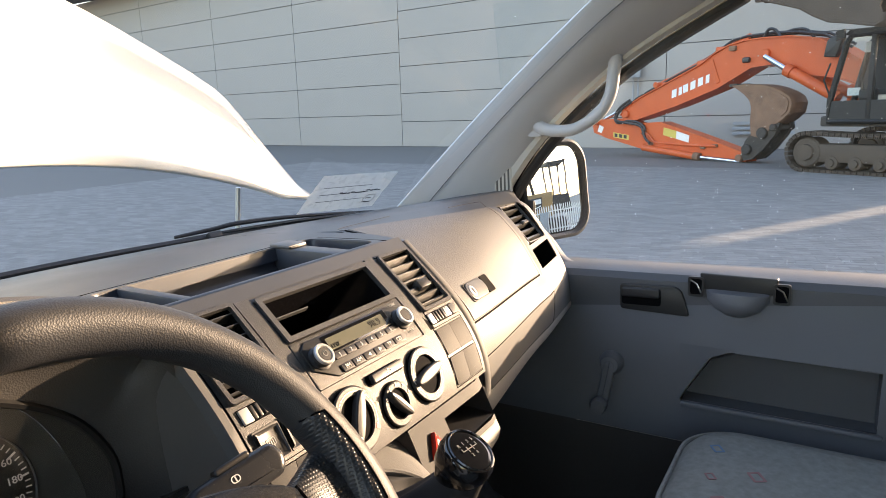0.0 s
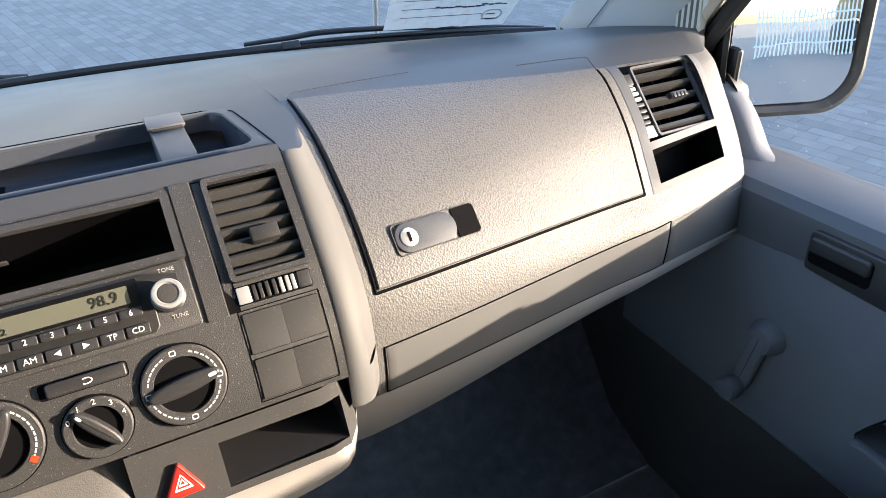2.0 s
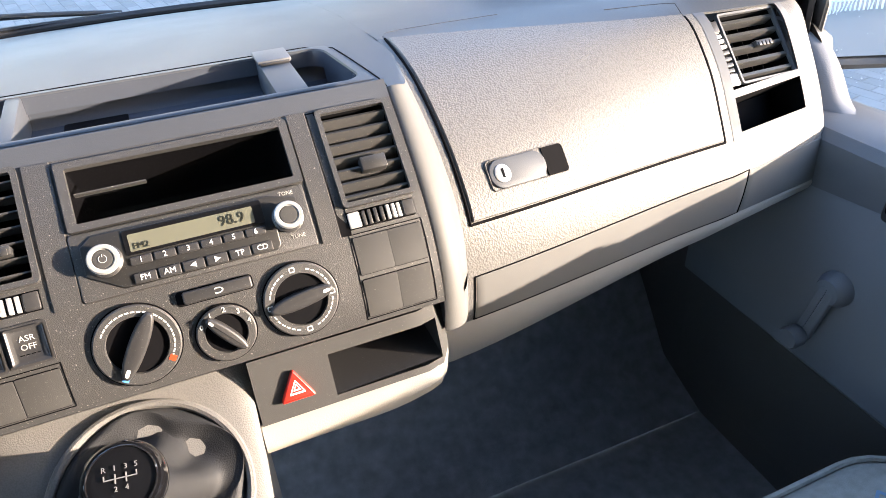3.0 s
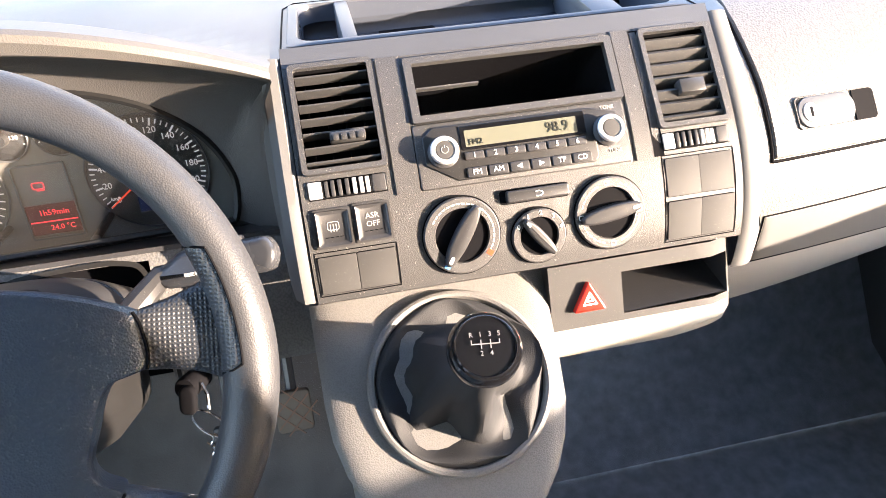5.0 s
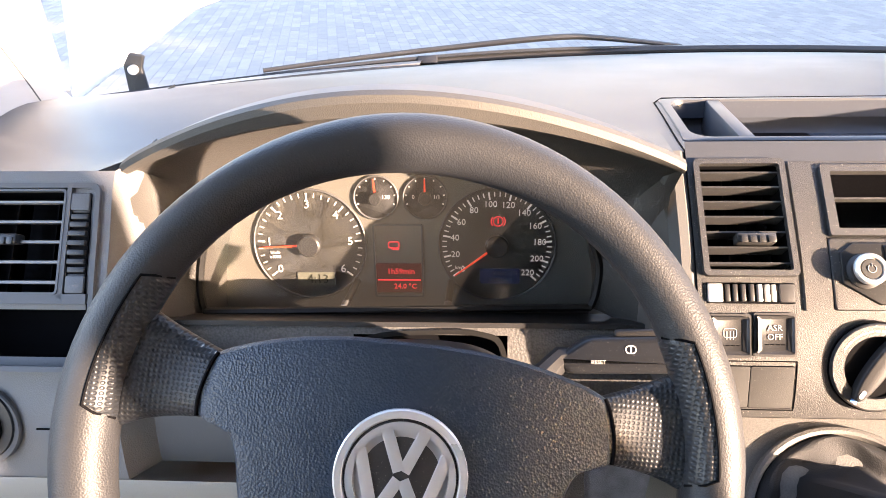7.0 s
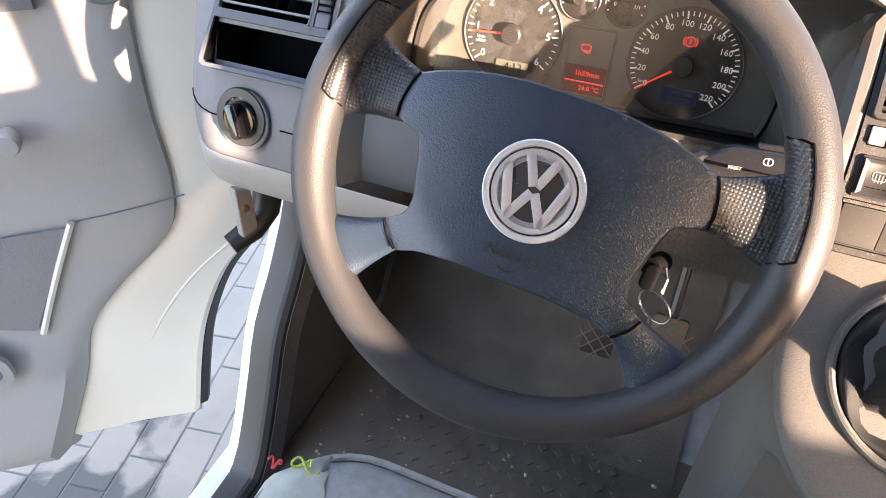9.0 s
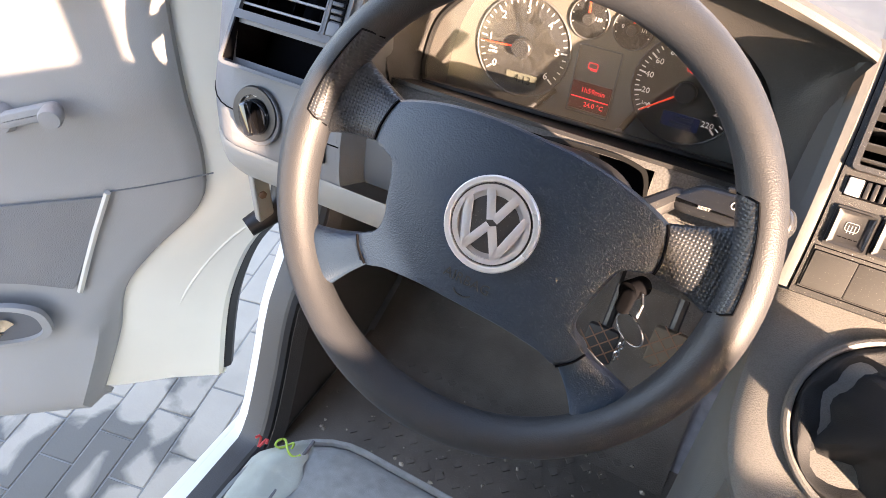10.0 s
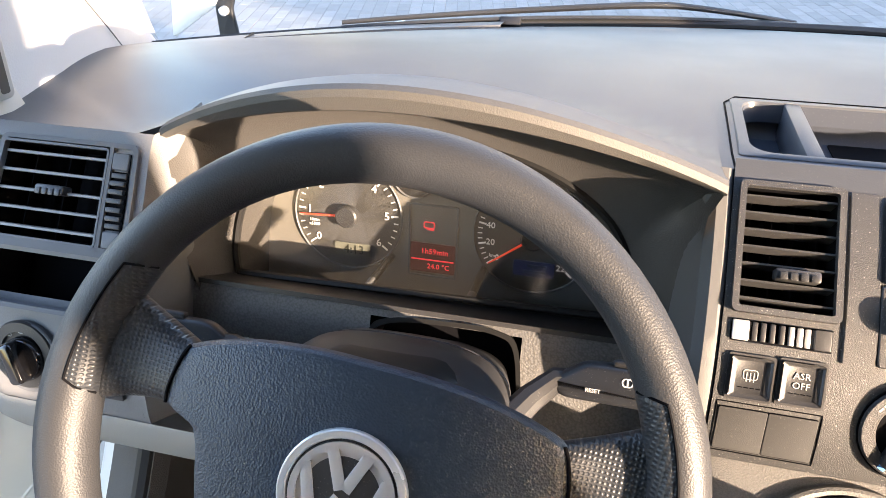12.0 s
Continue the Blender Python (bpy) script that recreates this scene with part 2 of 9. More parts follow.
def glass(name, tint=(1, 1, 1), rough=0.0, mirror=0.03):
    m = bpy.data.materials.new(name)
    m.use_nodes = True
    n, l = m.node_tree.nodes, m.node_tree.links
    n.remove(n["Principled BSDF"])
    clear, shine, mix, fres = n.new("ShaderNodeBsdfTransparent"), n.new("ShaderNodeBsdfGlossy"), n.new("ShaderNodeMixShader"), n.new("ShaderNodeLayerWeight")
    clear.inputs[0].default_value = (*tint, 1)
    shine.inputs["Roughness"].default_value = rough
    fres.inputs["Blend"].default_value = 0.5
    steep, lift = n.new("ShaderNodeMath"), n.new("ShaderNodeMath")
    steep.operation, lift.operation = "POWER", "MULTIPLY_ADD"
    steep.inputs[1].default_value = 4.5
    lift.inputs[1].default_value, lift.inputs[2].default_value = 0.55, mirror
    l.new(fres.outputs["Facing"], steep.inputs[0])
    l.new(steep.outputs[0], lift.inputs[0])
    l.new(lift.outputs[0], mix.inputs[0])
    l.new(clear.outputs[0], mix.inputs[1])
    l.new(shine.outputs[0], mix.inputs[2])
    l.new(mix.outputs[0], n["Material Output"].inputs[0])
    return m


GLASS = glass("window_glass", (0.90, 0.94, 0.95))
LENSGLASS = glass("dusty_cluster_lens", (0.88, 0.87, 0.85), 0.10)


def film(name, color, cover):
    """A thin dusty film: part clear, part matt."""
    m = bpy.data.materials.new(name)
    m.use_nodes = True
    n, l = m.node_tree.nodes, m.node_tree.links
    b = n["Principled BSDF"]
    b.inputs["Base Color"].default_value = (*color, 1)
    b.inputs["Roughness"].default_value = 0.9
    at, fleck, cut = n.new("ShaderNodeTexCoord"), n.new("ShaderNodeTexNoise"), n.new("ShaderNodeMapRange")
    fleck.inputs["Scale"].default_value, fleck.inputs["Detail"].default_value = 9, 8
    l.new(at.outputs["Object"], fleck.inputs["Vector"])
    l.new(fleck.outputs[0], cut.inputs[0])
    cut.inputs[1].default_value, cut.inputs[2].default_value = 0.3, 0.75
    cut.inputs[3].default_value, cut.inputs[4].default_value = cover * 0.4, cover
    l.new(cut.outputs[0], b.inputs["Alpha"])
    return m


LENSDUST = film("dust_on_lens", (0.5, 0.47, 0.42), 0.03)


def dimpled(name, color, turn, pitch):
    """Black plastic with square rows of fine dimples, laid out in a turned plane."""
    m = material(name, color, 0.36, vary=0.12)
    n, l = m.node_tree.nodes, m.node_tree.links
    at, lay_, dots, cut, bump = (n.new("ShaderNode" + k) for k in ("TexCoord", "Mapping", "TexVoronoi", "MapRange", "Bump"))
    lay_.vector_type = "TEXTURE"
    lay_.inputs["Rotation"].default_value = turn
    dots.voronoi_dimensions = "2D"
    dots.inputs["Scale"].default_value, dots.inputs["Randomness"].default_value = 1 / pitch, 0.0
    l.new(at.outputs["Object"], lay_.inputs[0])
    l.new(lay_.outputs[0], dots.inputs["Vector"])
    cut.inputs[1].default_value, cut.inputs[2].default_value = 0.18, 0.42
    l.new(dots.outputs["Distance"], cut.inputs[0])
    bump.inputs["Strength"].default_value, bump.inputs["Distance"].default_value = 0.7, 0.0005
    l.new(cut.outputs[0], bump.inputs["Height"])
    l.new(bump.outputs[0], n["Principled BSDF"].inputs["Normal"])
    return m


MIRROR = bpy.data.materials.new("mirror_silver")
MIRROR.use_nodes = True
for socket, value in (("Base Color", (0.88, 0.89, 0.89, 1)), ("Metallic", 1.0), ("Roughness", 0.0)):
    MIRROR.node_tree.nodes["Principled BSDF"].inputs[socket].default_value = value
BADGEBAR = material("polished_silver", (0.66, 0.66, 0.67), 0.24, metal=0.4, vary=0.06)
BADGE = material("satin_silver_badge", (0.76, 0.76, 0.77), 0.28, metal=0.4, vary=0.05)
BOOT = material("soft_black_leather", (0.022, 0.023, 0.025), 0.62, vary=0.2, grain=0.3, grain_scale=900, cells=True, spec=0.3)
TRAYIN = material("smooth_dark_tray", (0.050, 0.058, 0.074), 0.24, vary=0.12, speck=0.06)


# ---- building helpers ----
def part(name, bm, mat, parent=None, label="", smooth=35):
    me = bpy.data.meshes.new(name)
    bmesh.ops.recalc_face_normals(bm, faces=bm.faces)
    bm.to_mesh(me)
    bm.free()
    me.materials.append(mat)
    ob = new(name, me)
    if parent:
        ob.parent = parent
        ob.matrix_parent_inverse = parent.matrix_world.inverted()
    if smooth:
        me.polygons.foreach_set("use_smooth", [True] * len(me.polygons))
        me.set_sharp_from_angle(angle=radians(smooth))
    if label:
        ob["label"] = label
    return ob


def thing(name, at, label, category, group="", kind=""):
    ob = new(name)
    ob.matrix_world = Matrix.Translation(at)
    ob.empty_display_size = 0.05
    bpy.context.view_layer.update()
    return tagged(ob, label, category, group, kind)


def B():
    return bmesh.new()


def grid(bm, rows, closed=False, hole=None):
    """Quads between rows of points; closed joins each row's ends; hole(i, j) leaves a quad out."""
    vs = [[bm.verts.new(p) for p in r] for r in rows]
    w = len(rows[0])
    for i in range(len(rows) - 1):
        for j in range(w if closed else w - 1):
            if hole and hole(i, j):
                continue
            k = (j + 1) % w
            bm.faces.new((vs[i][j], vs[i][k], vs[i + 1][k], vs[i + 1][j]))
    return vs


def box(bm, x0, x1, y0, y1, z0, z1, m=None, bevel=0.0):
    made = bmesh.ops.create_cube(bm, size=1.0, matrix=Matrix.Translation(((x0 + x1) / 2, (y0 + y1) / 2, (z0 + z1) / 2)) @ Matrix.Diagonal((abs(x1 - x0), abs(y1 - y0), abs(z1 - z0), 1)))["verts"]
    if bevel:
        edges = list({e for v in made for e in v.link_edges})
        got = bmesh.ops.bevel(bm, geom=edges, offset=bevel, segments=2, affect="EDGES", profile=0.5)
        made = list(set(got["verts"]) | {v for v in made if v.is_valid})
    if m is not None:
        bmesh.ops.transform(bm, matrix=m, verts=made)
    return made


def tube(bm, pts, r, sides=10, closed=False, cap=True):
    """A round bar along points; r is one radius or one for each point."""
    pts = [Vector(p) for p in pts]
    n = len(pts)
    rs = r if isinstance(r, (list, tuple)) else [r] * n
    rows, side = [], None
    for i, p in enumerate(pts):
        d = (pts[(i + 1) % n] - pts[i - 1]) if closed else (pts[min(i + 1, n - 1)] - pts[max(i - 1, 0)])
        d.normalize()
        if side is None:
            side = d.cross(Vector((0, 0, 1)) if abs(d.z) < 0.9 else Vector((1, 0, 0)))
        side = (side - d * side.dot(d)).normalized()
        up = d.cross(side)
        rows.append([p + (side * math.cos(a) + up * math.sin(a)) * rs[i] for a in (2 * math.pi * k / sides for k in range(sides))])
    if closed:
        rows.append(rows[0])
    vs = grid(bm, rows, closed=True)
    if closed:
        bmesh.ops.remove_doubles(bm, verts=[v for r_ in vs for v in r_], dist=1e-6)
    elif cap:
        bm.faces.new(vs[0])
        bm.faces.new(vs[-1])


def lathe(bm, prof, m=None, n=32):
    """Turn a profile of (radius, height) round the local z axis."""
    m = m or Matrix()
    rows = []
    for r, h in prof:
        rows.append([m @ Vector((r * math.cos(a), r * math.sin(a), h)) for a in (2 * math.pi * k / n for k in range(n))])
    vs = grid(bm, rows, closed=True)
    for end, (r, _) in ((vs[0], prof[0]), (vs[-1], prof[-1])):
        if r > 1e-5:
            bm.faces.new(end)
    bmesh.ops.remove_doubles(bm, verts=[v for r_ in vs for v in r_], dist=1e-6)


def outline(w, h, r, n=5, cx=0.0, cy=0.0):
    """A rounded rectangle's outline, anticlockwise."""
    r = min(r, w / 2, h / 2)
    pts = []
    for sx, sy, a0 in ((1, 1, 0), (-1, 1, 90), (-1, -1, 180), (1, -1, 270)):
        for k in range(n + 1):
            a = radians(a0 + 90 * k / n)
            pts.append((cx + sx * (w / 2 - r) + r * math.cos(a), cy + sy * (h / 2 - r) + r * math.sin(a)))
    return pts


def slab(bm, pts, z0, z1, m=None, round_=0.0, front=True):
    """A plate with that outline from z0 to z1, its front edge rounded."""
    m = m or Matrix()
    cx, cy = sum(p[0] for p in pts) / len(pts), sum(p[1] for p in pts) / len(pts)
    levels = [(1.0, z0, 0)]
    if round_:
        for k in range(4):
            a = radians(30 * k)
            levels.append((1.0, z1 - round_ * (1 - math.sin(a)), round_ * (1 - math.cos(a))))
    else:
        levels.append((1.0, z1, 0))
    rows = []
    for _, z, inset in levels:
        row = []
        for k, p in enumerate(pts):
            a, b = Vector(pts[k - 1]), Vector(pts[(k + 1) % len(pts)])
            t = (b - a)
            nrm = Vector((t.y, -t.x)).normalized() if t.length else Vector((0, 0))
            row.append(m @ Vector((p[0] - nrm.x * inset, p[1] - nrm.y * inset, z)))
        rows.append(row)
    vs = grid(bm, rows, closed=True)
    bm.faces.new(vs[-1])
    bm.faces.new(vs[0])


def ring(bm, out, inn, z0, z1, m=None):
    """A flat frame between two outlines of as many points."""
    m = m or Matrix()
    rows = [[m @ Vector((*p, z)) for p in o] for o, z in ((out, z0), (out, z1), (inn, z1), (inn, z0), (out, z0))]
    grid(bm, rows, closed=True)


def frame_at(p, right, up):
    """A local frame: x to the right, y up the surface, z out of it."""
    right = Vector(right).normalized()
    out = right.cross(Vector(up)).normalized()
    up = out.cross(right)
    m = Matrix((right, up, out)).transposed().to_4x4()
    m.translation = p
    return m


def writing(name, text, size, m, mat, parent, depth=0.0003, align="CENTER", label=""):
    cu = bpy.data.curves.new(name, "FONT")
    cu.body, cu.size, cu.align_x, cu.align_y, cu.extrude, cu.resolution_u = text, size, align, "CENTER", depth, 2
    tmp = bpy.data.objects.new(name, cu)
    scene.collection.objects.link(tmp)
    bpy.context.view_layer.update()
    me = bpy.data.meshes.new_from_object(tmp.evaluated_get(bpy.context.evaluated_depsgraph_get()))
    bpy.data.objects.remove(tmp)
    bpy.data.curves.remove(cu)
    me.transform(m)
    me.name = name
    me.materials.clear()
    me.materials.append(mat)
    ob = new(name, me)
    ob.parent = parent
    ob.matrix_parent_inverse = parent.matrix_world.inverted()
    if label:
        ob["label"] = label
    return ob


def lerp(a, b, t):
    return a + (b - a) * t


def spread(a, b, n):
    return [a + (b - a) * k / n for k in range(n + 1)]


def stations(breaks, step):
    """Sorted stops through all the breaks, no further apart than step."""
    breaks = sorted(set(breaks))
    out = [breaks[0]]
    for a, b in zip(breaks, breaks[1:]):
        n = max(1, math.ceil((b - a) / step - 1e-6))
        out += [lerp(a, b, k / n) for k in range(1, n + 1)]
    return out


def polyline(pts, t):
    """A smooth curve through points (tuples), t from 0 to len - 1."""
    i = min(int(t), len(pts) - 2)
    f = t - i
    p = [pts[max(i - 1, 0)], pts[i], pts[i + 1], pts[min(i + 2, len(pts) - 1)]]
    return tuple(0.5 * (2 * b + (c - a) * f + (2 * a - 5 * b + 4 * c - d) * f * f + (3 * b - a - 3 * c + d) * f ** 3) for a, b, c, d in zip(*p))

# ---- the dashboard ----
BASE_Z = 1.285


def base_y(x):
    return 0.635 - 0.31 * x * x


CURVE = ((0.012, 1.350), (-0.044, 1.300), (-0.105, 1.254), (-0.115, 1.180))


def bezier(t):
    k = ((1 - t) ** 3, 3 * t * (1 - t) ** 2, 3 * t * t * (1 - t), t ** 3)
    return Vector((sum(a * p[0] for a, p in zip(k, CURVE)), sum(a * p[1] for a, p in zip(k, CURVE))))


ARC = [(0.0, bezier(0))]
for step_ in range(1, 321):
    spot = bezier(step_ / 256)
    ARC.append((ARC[-1][0] + (spot - ARC[-1][1]).length, spot))


def face(x, s, out=0.0):
    """A point of the centre panel: x across, s down its curved face, out of it."""
    k = min(range(len(ARC)), key=lambda i: abs(ARC[i][0] - s))
    a, b = ARC[max(k - 3, 0)][1], ARC[min(k + 3, len(ARC) - 1)][1]
    t = (b - a).normalized()
    p = ARC[k][1] + t * (s - ARC[k][0])
    return Vector((x, p.x + t.y * out, p.y - t.x * out))


def on_face(x, s, out=0.0):
    return frame_at(face(x, s, out), (1, 0, 0), face(x, s - 0.004) - face(x, s + 0.004))


dashboard = thing("dashboard", (0, 0.3, 0.9), "grained grey plastic van dashboard below the windscreen", "dashboard")

# passenger side: three cross sections from the lid's top edge to the lower lip
SEC_A = [(0.150, 1.350), (0.070, 1.336), (-0.008, 1.297), (-0.050, 1.262), (-0.075, 1.227), (-0.086, 1.175), (-0.082, 1.110), (-0.050, 1.028)]
SEC_B = [(0.090, 1.338), (0.066, 1.325), (0.026, 1.285), (-0.002, 1.243), (-0.022, 1.210), (-0.044, 1.176), (-0.040, 1.107), (-0.028, 1.076)]
SEC_C = [(0.100, 1.328), (0.078, 1.315), (0.050, 1.280), (0.024, 1.243), (0.004, 1.210), (-0.012, 1.176), (-0.020, 1.110), (-0.012, 1.096)]


def side(x, v, out=0.0):
    def at(x_, v_):
        a, b, c = polyline(SEC_A, v_), polyline(SEC_B, v_), polyline(SEC_C, v_)
        t = (x_ - 0.24) / 0.38
        if t <= 1:
            t = max(t, 0)
            e = t * t * (3 - 2 * t) * 0.4 + t * 0.6
            return Vector((x_, lerp(a[0], b[0], e), lerp(a[1], b[1], e)))
        u = min((x_ - 0.62) / 0.17, 1.4)
        return Vector((x_, lerp(b[0], c[0], u), lerp(b[1], c[1], u)))
    p = at(x, v)
    if out:
        d1 = at(x + 0.01, v) - at(x - 0.01, v)
        d2 = at(x, min(v + 0.05, 7)) - at(x, max(v - 0.05, 0))
        p = p + d2.cross(d1).normalized() * out * (-1 if d2.cross(d1).y > 0 else 1)
    return p


def crown(x, y):
    """The dash top's own height, without the hood."""
    t = max(0.0, (y - 0.10) / (base_y(x) - 0.10))
    return BASE_Z + (1.350 - BASE_Z) * (1 - t ** 1.7)


def top_back(front, x, n=9):
    """The dash top from a front point back to the windscreen."""
    back = Vector((x, base_y(x), BASE_Z))
    rows = []
    for k in range(1, n + 1):
        t = k / n
        p = front.lerp(back, t)
        far = min(1.0, (p.y - front.y) / (0.03 + 1.5 * max(0.0, front.z - 1.357) ** 0.8))
        p.z = crown(x, p.y) + (front.z - crown(x, front.y)) * (1 - far) ** 2 * (1 + 2 * far)
        rows.append(p)
    return rows


VENT_R = (0.645, 0.772, 0.25, 2.55)
SLOT_R = (0.645, 0.775, 2.75, 3.8)
bm = B()
xs = stations([0.236, 0.245, 0.617, *VENT_R[:2], 0.775, 0.80, 0.845], 0.022)
vs_ = stations([0, *VENT_R[2:], *SLOT_R[2:], 4, 5, 6, 7], 0.25)
mids = lambda a, i: (a[i] + a[i + 1]) / 2


def in_vent(i, j):
    x, v = mids(xs, i), mids(vs_, j)
    return any(a < x < b and c < v < d for a, b, c, d in (VENT_R, SLOT_R))


rows = []
for x in xs:
    round_off = max(0.0, (x - 0.80) / 0.045) ** 2
    rows.append([side(x, v) + Vector((0, 0.035 * round_off, 0)) for v in vs_])
grid(bm, rows, hole=in_vent)
part("passenger_fascia", bm, DASH, dashboard)
bm = B()
grid(bm, [[side(x, 0) + Vector((0, 0.035 * max(0.0, (x - 0.80) / 0.045) ** 2, 0)), *top_back(side(x, 0), x)] for x in xs])
part("passenger_top", bm, DASHTOP, dashboard)
# lower lip and the underside behind it
bm = B()
rows = []
for x in stations([0.205, 0.236, 0.845], 0.03):
    a, b = side(x, 6.0, 0.002), side(x, 7)
    rows.append([side(x, 5.94, 0.0004), a, a.lerp(b, 0.5) + Vector((0, -0.004, -0.002)), b, b + Vector((0, 0.03, -0.004)), b + Vector((0, 0.30, 0.0)), b + Vector((0, 0.34, -0.06))])
grid(bm, rows)
part("lower_lip", bm, TRIM, dashboard, "pale grey lower edge strip")

# glovebox lid: an own shell in a dark joint
glovebox = part("glovebox_lid", (lambda b_: (grid(b_, [[side(x, v, 0.0005 if (i in (0, 18) or j in (0, 14)) else 0.0028) for j, v in enumerate([-0.0 + 0.06, *spread(0.10, 3.86, 12), 3.9])] for i, x in enumerate([0.2475, *spread(0.249, 0.613, 16), 0.6145])]), b_)[1])(B()), DASH, dashboard, "grained grey glovebox lid")
bm = B()
edge = [(0.617, v) for v in spread(0.2, 3.95, 12)] + [(x, 3.95) for x in spread(0.617, 0.245, 16)] + [(0.245, v) for v in spread(3.95, 0.03, 12)]
tube(bm, [side(x, v, 0.0003) for x, v in edge], 0.0016, 6, closed=False)
part("lid_joint", bm, DEEP, dashboard)
# a short line where the lid's joint runs up over the dash top
bm = B()
tube(bm, [side(0.246, 0.02, 0.0005)] + [Vector((x, y, crown(x, y) + 0.0016)) for x, y in ((0.246, 0.160), (0.254, 0.170), (0.275, 0.174), (0.33, 0.174), (0.40, 0.172))], 0.0004, 5)
part("lid_joint", bm, BLACK, dashboard)
bm = B()
tube(bm, [side(0.617, 0.2, 0.0003), side(0.616, 0.08, 0.0005)] + [Vector((x, y, crown(x, y) + 0.0006)) for x, y in ((0.610, 0.100), (0.597, 0.107), (0.575, 0.112), (0.545, 0.117), (0.52, 0.121))], 0.0005, 5)
part("lid_joint", bm, BLACK, dashboard)
# latch: a recess with a lock barrel and a finger pull
lx, lv = 0.325, 3.0
M = frame_at(side(lx, lv, 0.0036), side(lx + 0.02, lv) - side(lx - 0.02, lv), side(lx, lv - 0.1) - side(lx, lv + 0.1))
bm = B()
ring(bm, outline(0.098, 0.0322, 0.005, 4), outline(0.0965, 0.0308, 0.0045, 4), -0.004, 0.0004, M)
part("latch_frame", bm, LINING, glovebox)
bm = B()
slab(bm, outline(0.070, 0.0306, 0.0145, 6, cx=-0.0130), -0.004, 0.0012, M, 0.001)
part("latch_plate", bm, DASHTOP, glovebox)
# flat black plate: the finger recess's shade is put into its colour
bm = B()
slab(bm, outline(0.026, 0.031, 0.002, 4, cx=0.0345), -0.004, 0.0003, M)
part("finger_recess", bm, DEEP, glovebox)
bm = B()
lathe(bm, [(0.0095, 0), (0.0095, 0.0020), (0.0085, 0.0026), (0.0, 0.0026)], M @ Matrix.Translation((-0.033, 0, 0)), 24)
lock = part("lock_barrel", bm, SILVER, glovebox, "round silver lock")
bm = B()
box(bm, -0.0345, -0.0315, -0.005, 0.005, 0.0022, 0.0030, M)
part("key_slot", bm, DEEP, lock)
# lower storage flap outline
bm = B()
flap = [(x, 5.02) for x in spread(0.244, 0.6495, 14)] + [(0.6495, v) for v in spread(5.02, 5.93, 4)] + [(x, 5.93) for x in spread(0.6495, 0.244, 14)] + [(0.244, v) for v in spread(5.93, 5.02, 4)]
tube(bm, [side(x, v, 0.0002) for x, v in flap], 0.0010, 5)
part("flap_joint", bm, DEEP, dashboard)
for x0, x1 in ((0.246, 0.648), (0.651, 0.815)):
    bm = B()
    grid(bm, [[side(x, v, 0.0002 if v in (5.04, 5.92) or x in (x0, x1) else 0.0012) for v in (5.04, 5.06, 5.3, 5.6, 5.9, 5.92)] for x in [x0, x0 + 0.002, *spread(x0 + 0.01, x1 - 0.01, 12), x1 - 0.002, x1]])
    part("lower_flap", bm, SMOOTHDASH, dashboard, "smooth grey lower flap")

# ---- centre: the shoulder round the panel, the top with its tray ----
PAN = 0.197
bm = B()
ss = stations([0.0, 0.215, 0.235, 0.255], 0.012)
# right shoulder: from the panel's edge out and back to the passenger fascia
rows = []
for s in ss:
    p = face(PAN, s)
    v = max(0.0, min(6.2, (1.352 - p.z) / 0.0275 + 0.6)) if p.z > 1.19 else 5 + (1.175 - p.z) / 0.065
    q = side(0.236, max(0.55, min(v, 6.4)))
    a = Vector((PAN + 0.004, p.y - 0.002, p.z + 0.002))
    b = Vector((PAN + 0.019, p.y + 0.001, p.z))
    rows.append([p, a, a.lerp(b, 0.5) + Vector((0, -0.002, 0.001)), b, *(Vector((lerp(b.x, q.x, u), lerp(b.y, q.y, u ** 1.6), lerp(b.z, q.z, u ** 1.6))) for u in (0.2, 0.4, 0.6, 0.8)), q])
grid(bm, rows)
part("right_shoulder", bm, SMOOTHDASH, dashboard, smooth=70)

# left shoulder: a narrow rounded edge, then a wall back to the cluster
bm = B()
rows = []
for s in stations([0.0, 0.215], 0.012):
    p = face(-PAN, s)
    a = Vector((-PAN - 0.004, p.y - 0.002, p.z + 0.002))
    rows.append([p, a, Vector((-PAN - 0.011, p.y - 0.002, p.z + 0.002)), Vector((-PAN - 0.018, p.y + 0.006, p.z + 0.002)), Vector((-PAN - 0.022, p.y + 0.03, p.z)), Vector((-PAN - 0.034, max(p.y + 0.05, 0.035), min(p.z, 1.345)))])
grid(bm, rows)
part("left_shoulder", bm, SMOOTHDASH, dashboard)

TRAY = (-0.188, 0.192, 0.040, 0.160)
bm = B()
txs = stations([-0.2055, TRAY[0], TRAY[1], 0.216, 0.220, 0.224, 0.228, 0.232, 0.236], 0.02)
tys = [0.012, 0.022, *stations([TRAY[2], TRAY[3]], 0.02), 0.20, 0.26, 0.33, 0.40, 0.47, 0.54, 1.0]


def top_centre(x, y):
    if y == 1.0:
        return Vector((x, base_y(x), BASE_Z))
    pull = max(0.0, min(1, (y - 0.04) / 0.12)) if abs(x) < 0.2 else 0
    drop = 0.0
    if x > 0.216 and y < 0.16:
        # the right end sweeps back along the shoulder's edge
        u = min(1.0, (x - 0.216) / 0.020) ** 1.6
        drop = 0.0094 * u * (y < 0.013)
        y += 0.0844 * u * (1 - (y - 0.012) / 0.148)
    z = (crown(x, y) if y > 0.05 and not drop else 1.350) - drop
    return Vector((x * (1 - 0.08 * pull * (1 if x > 0 else 0.3)), y, z))


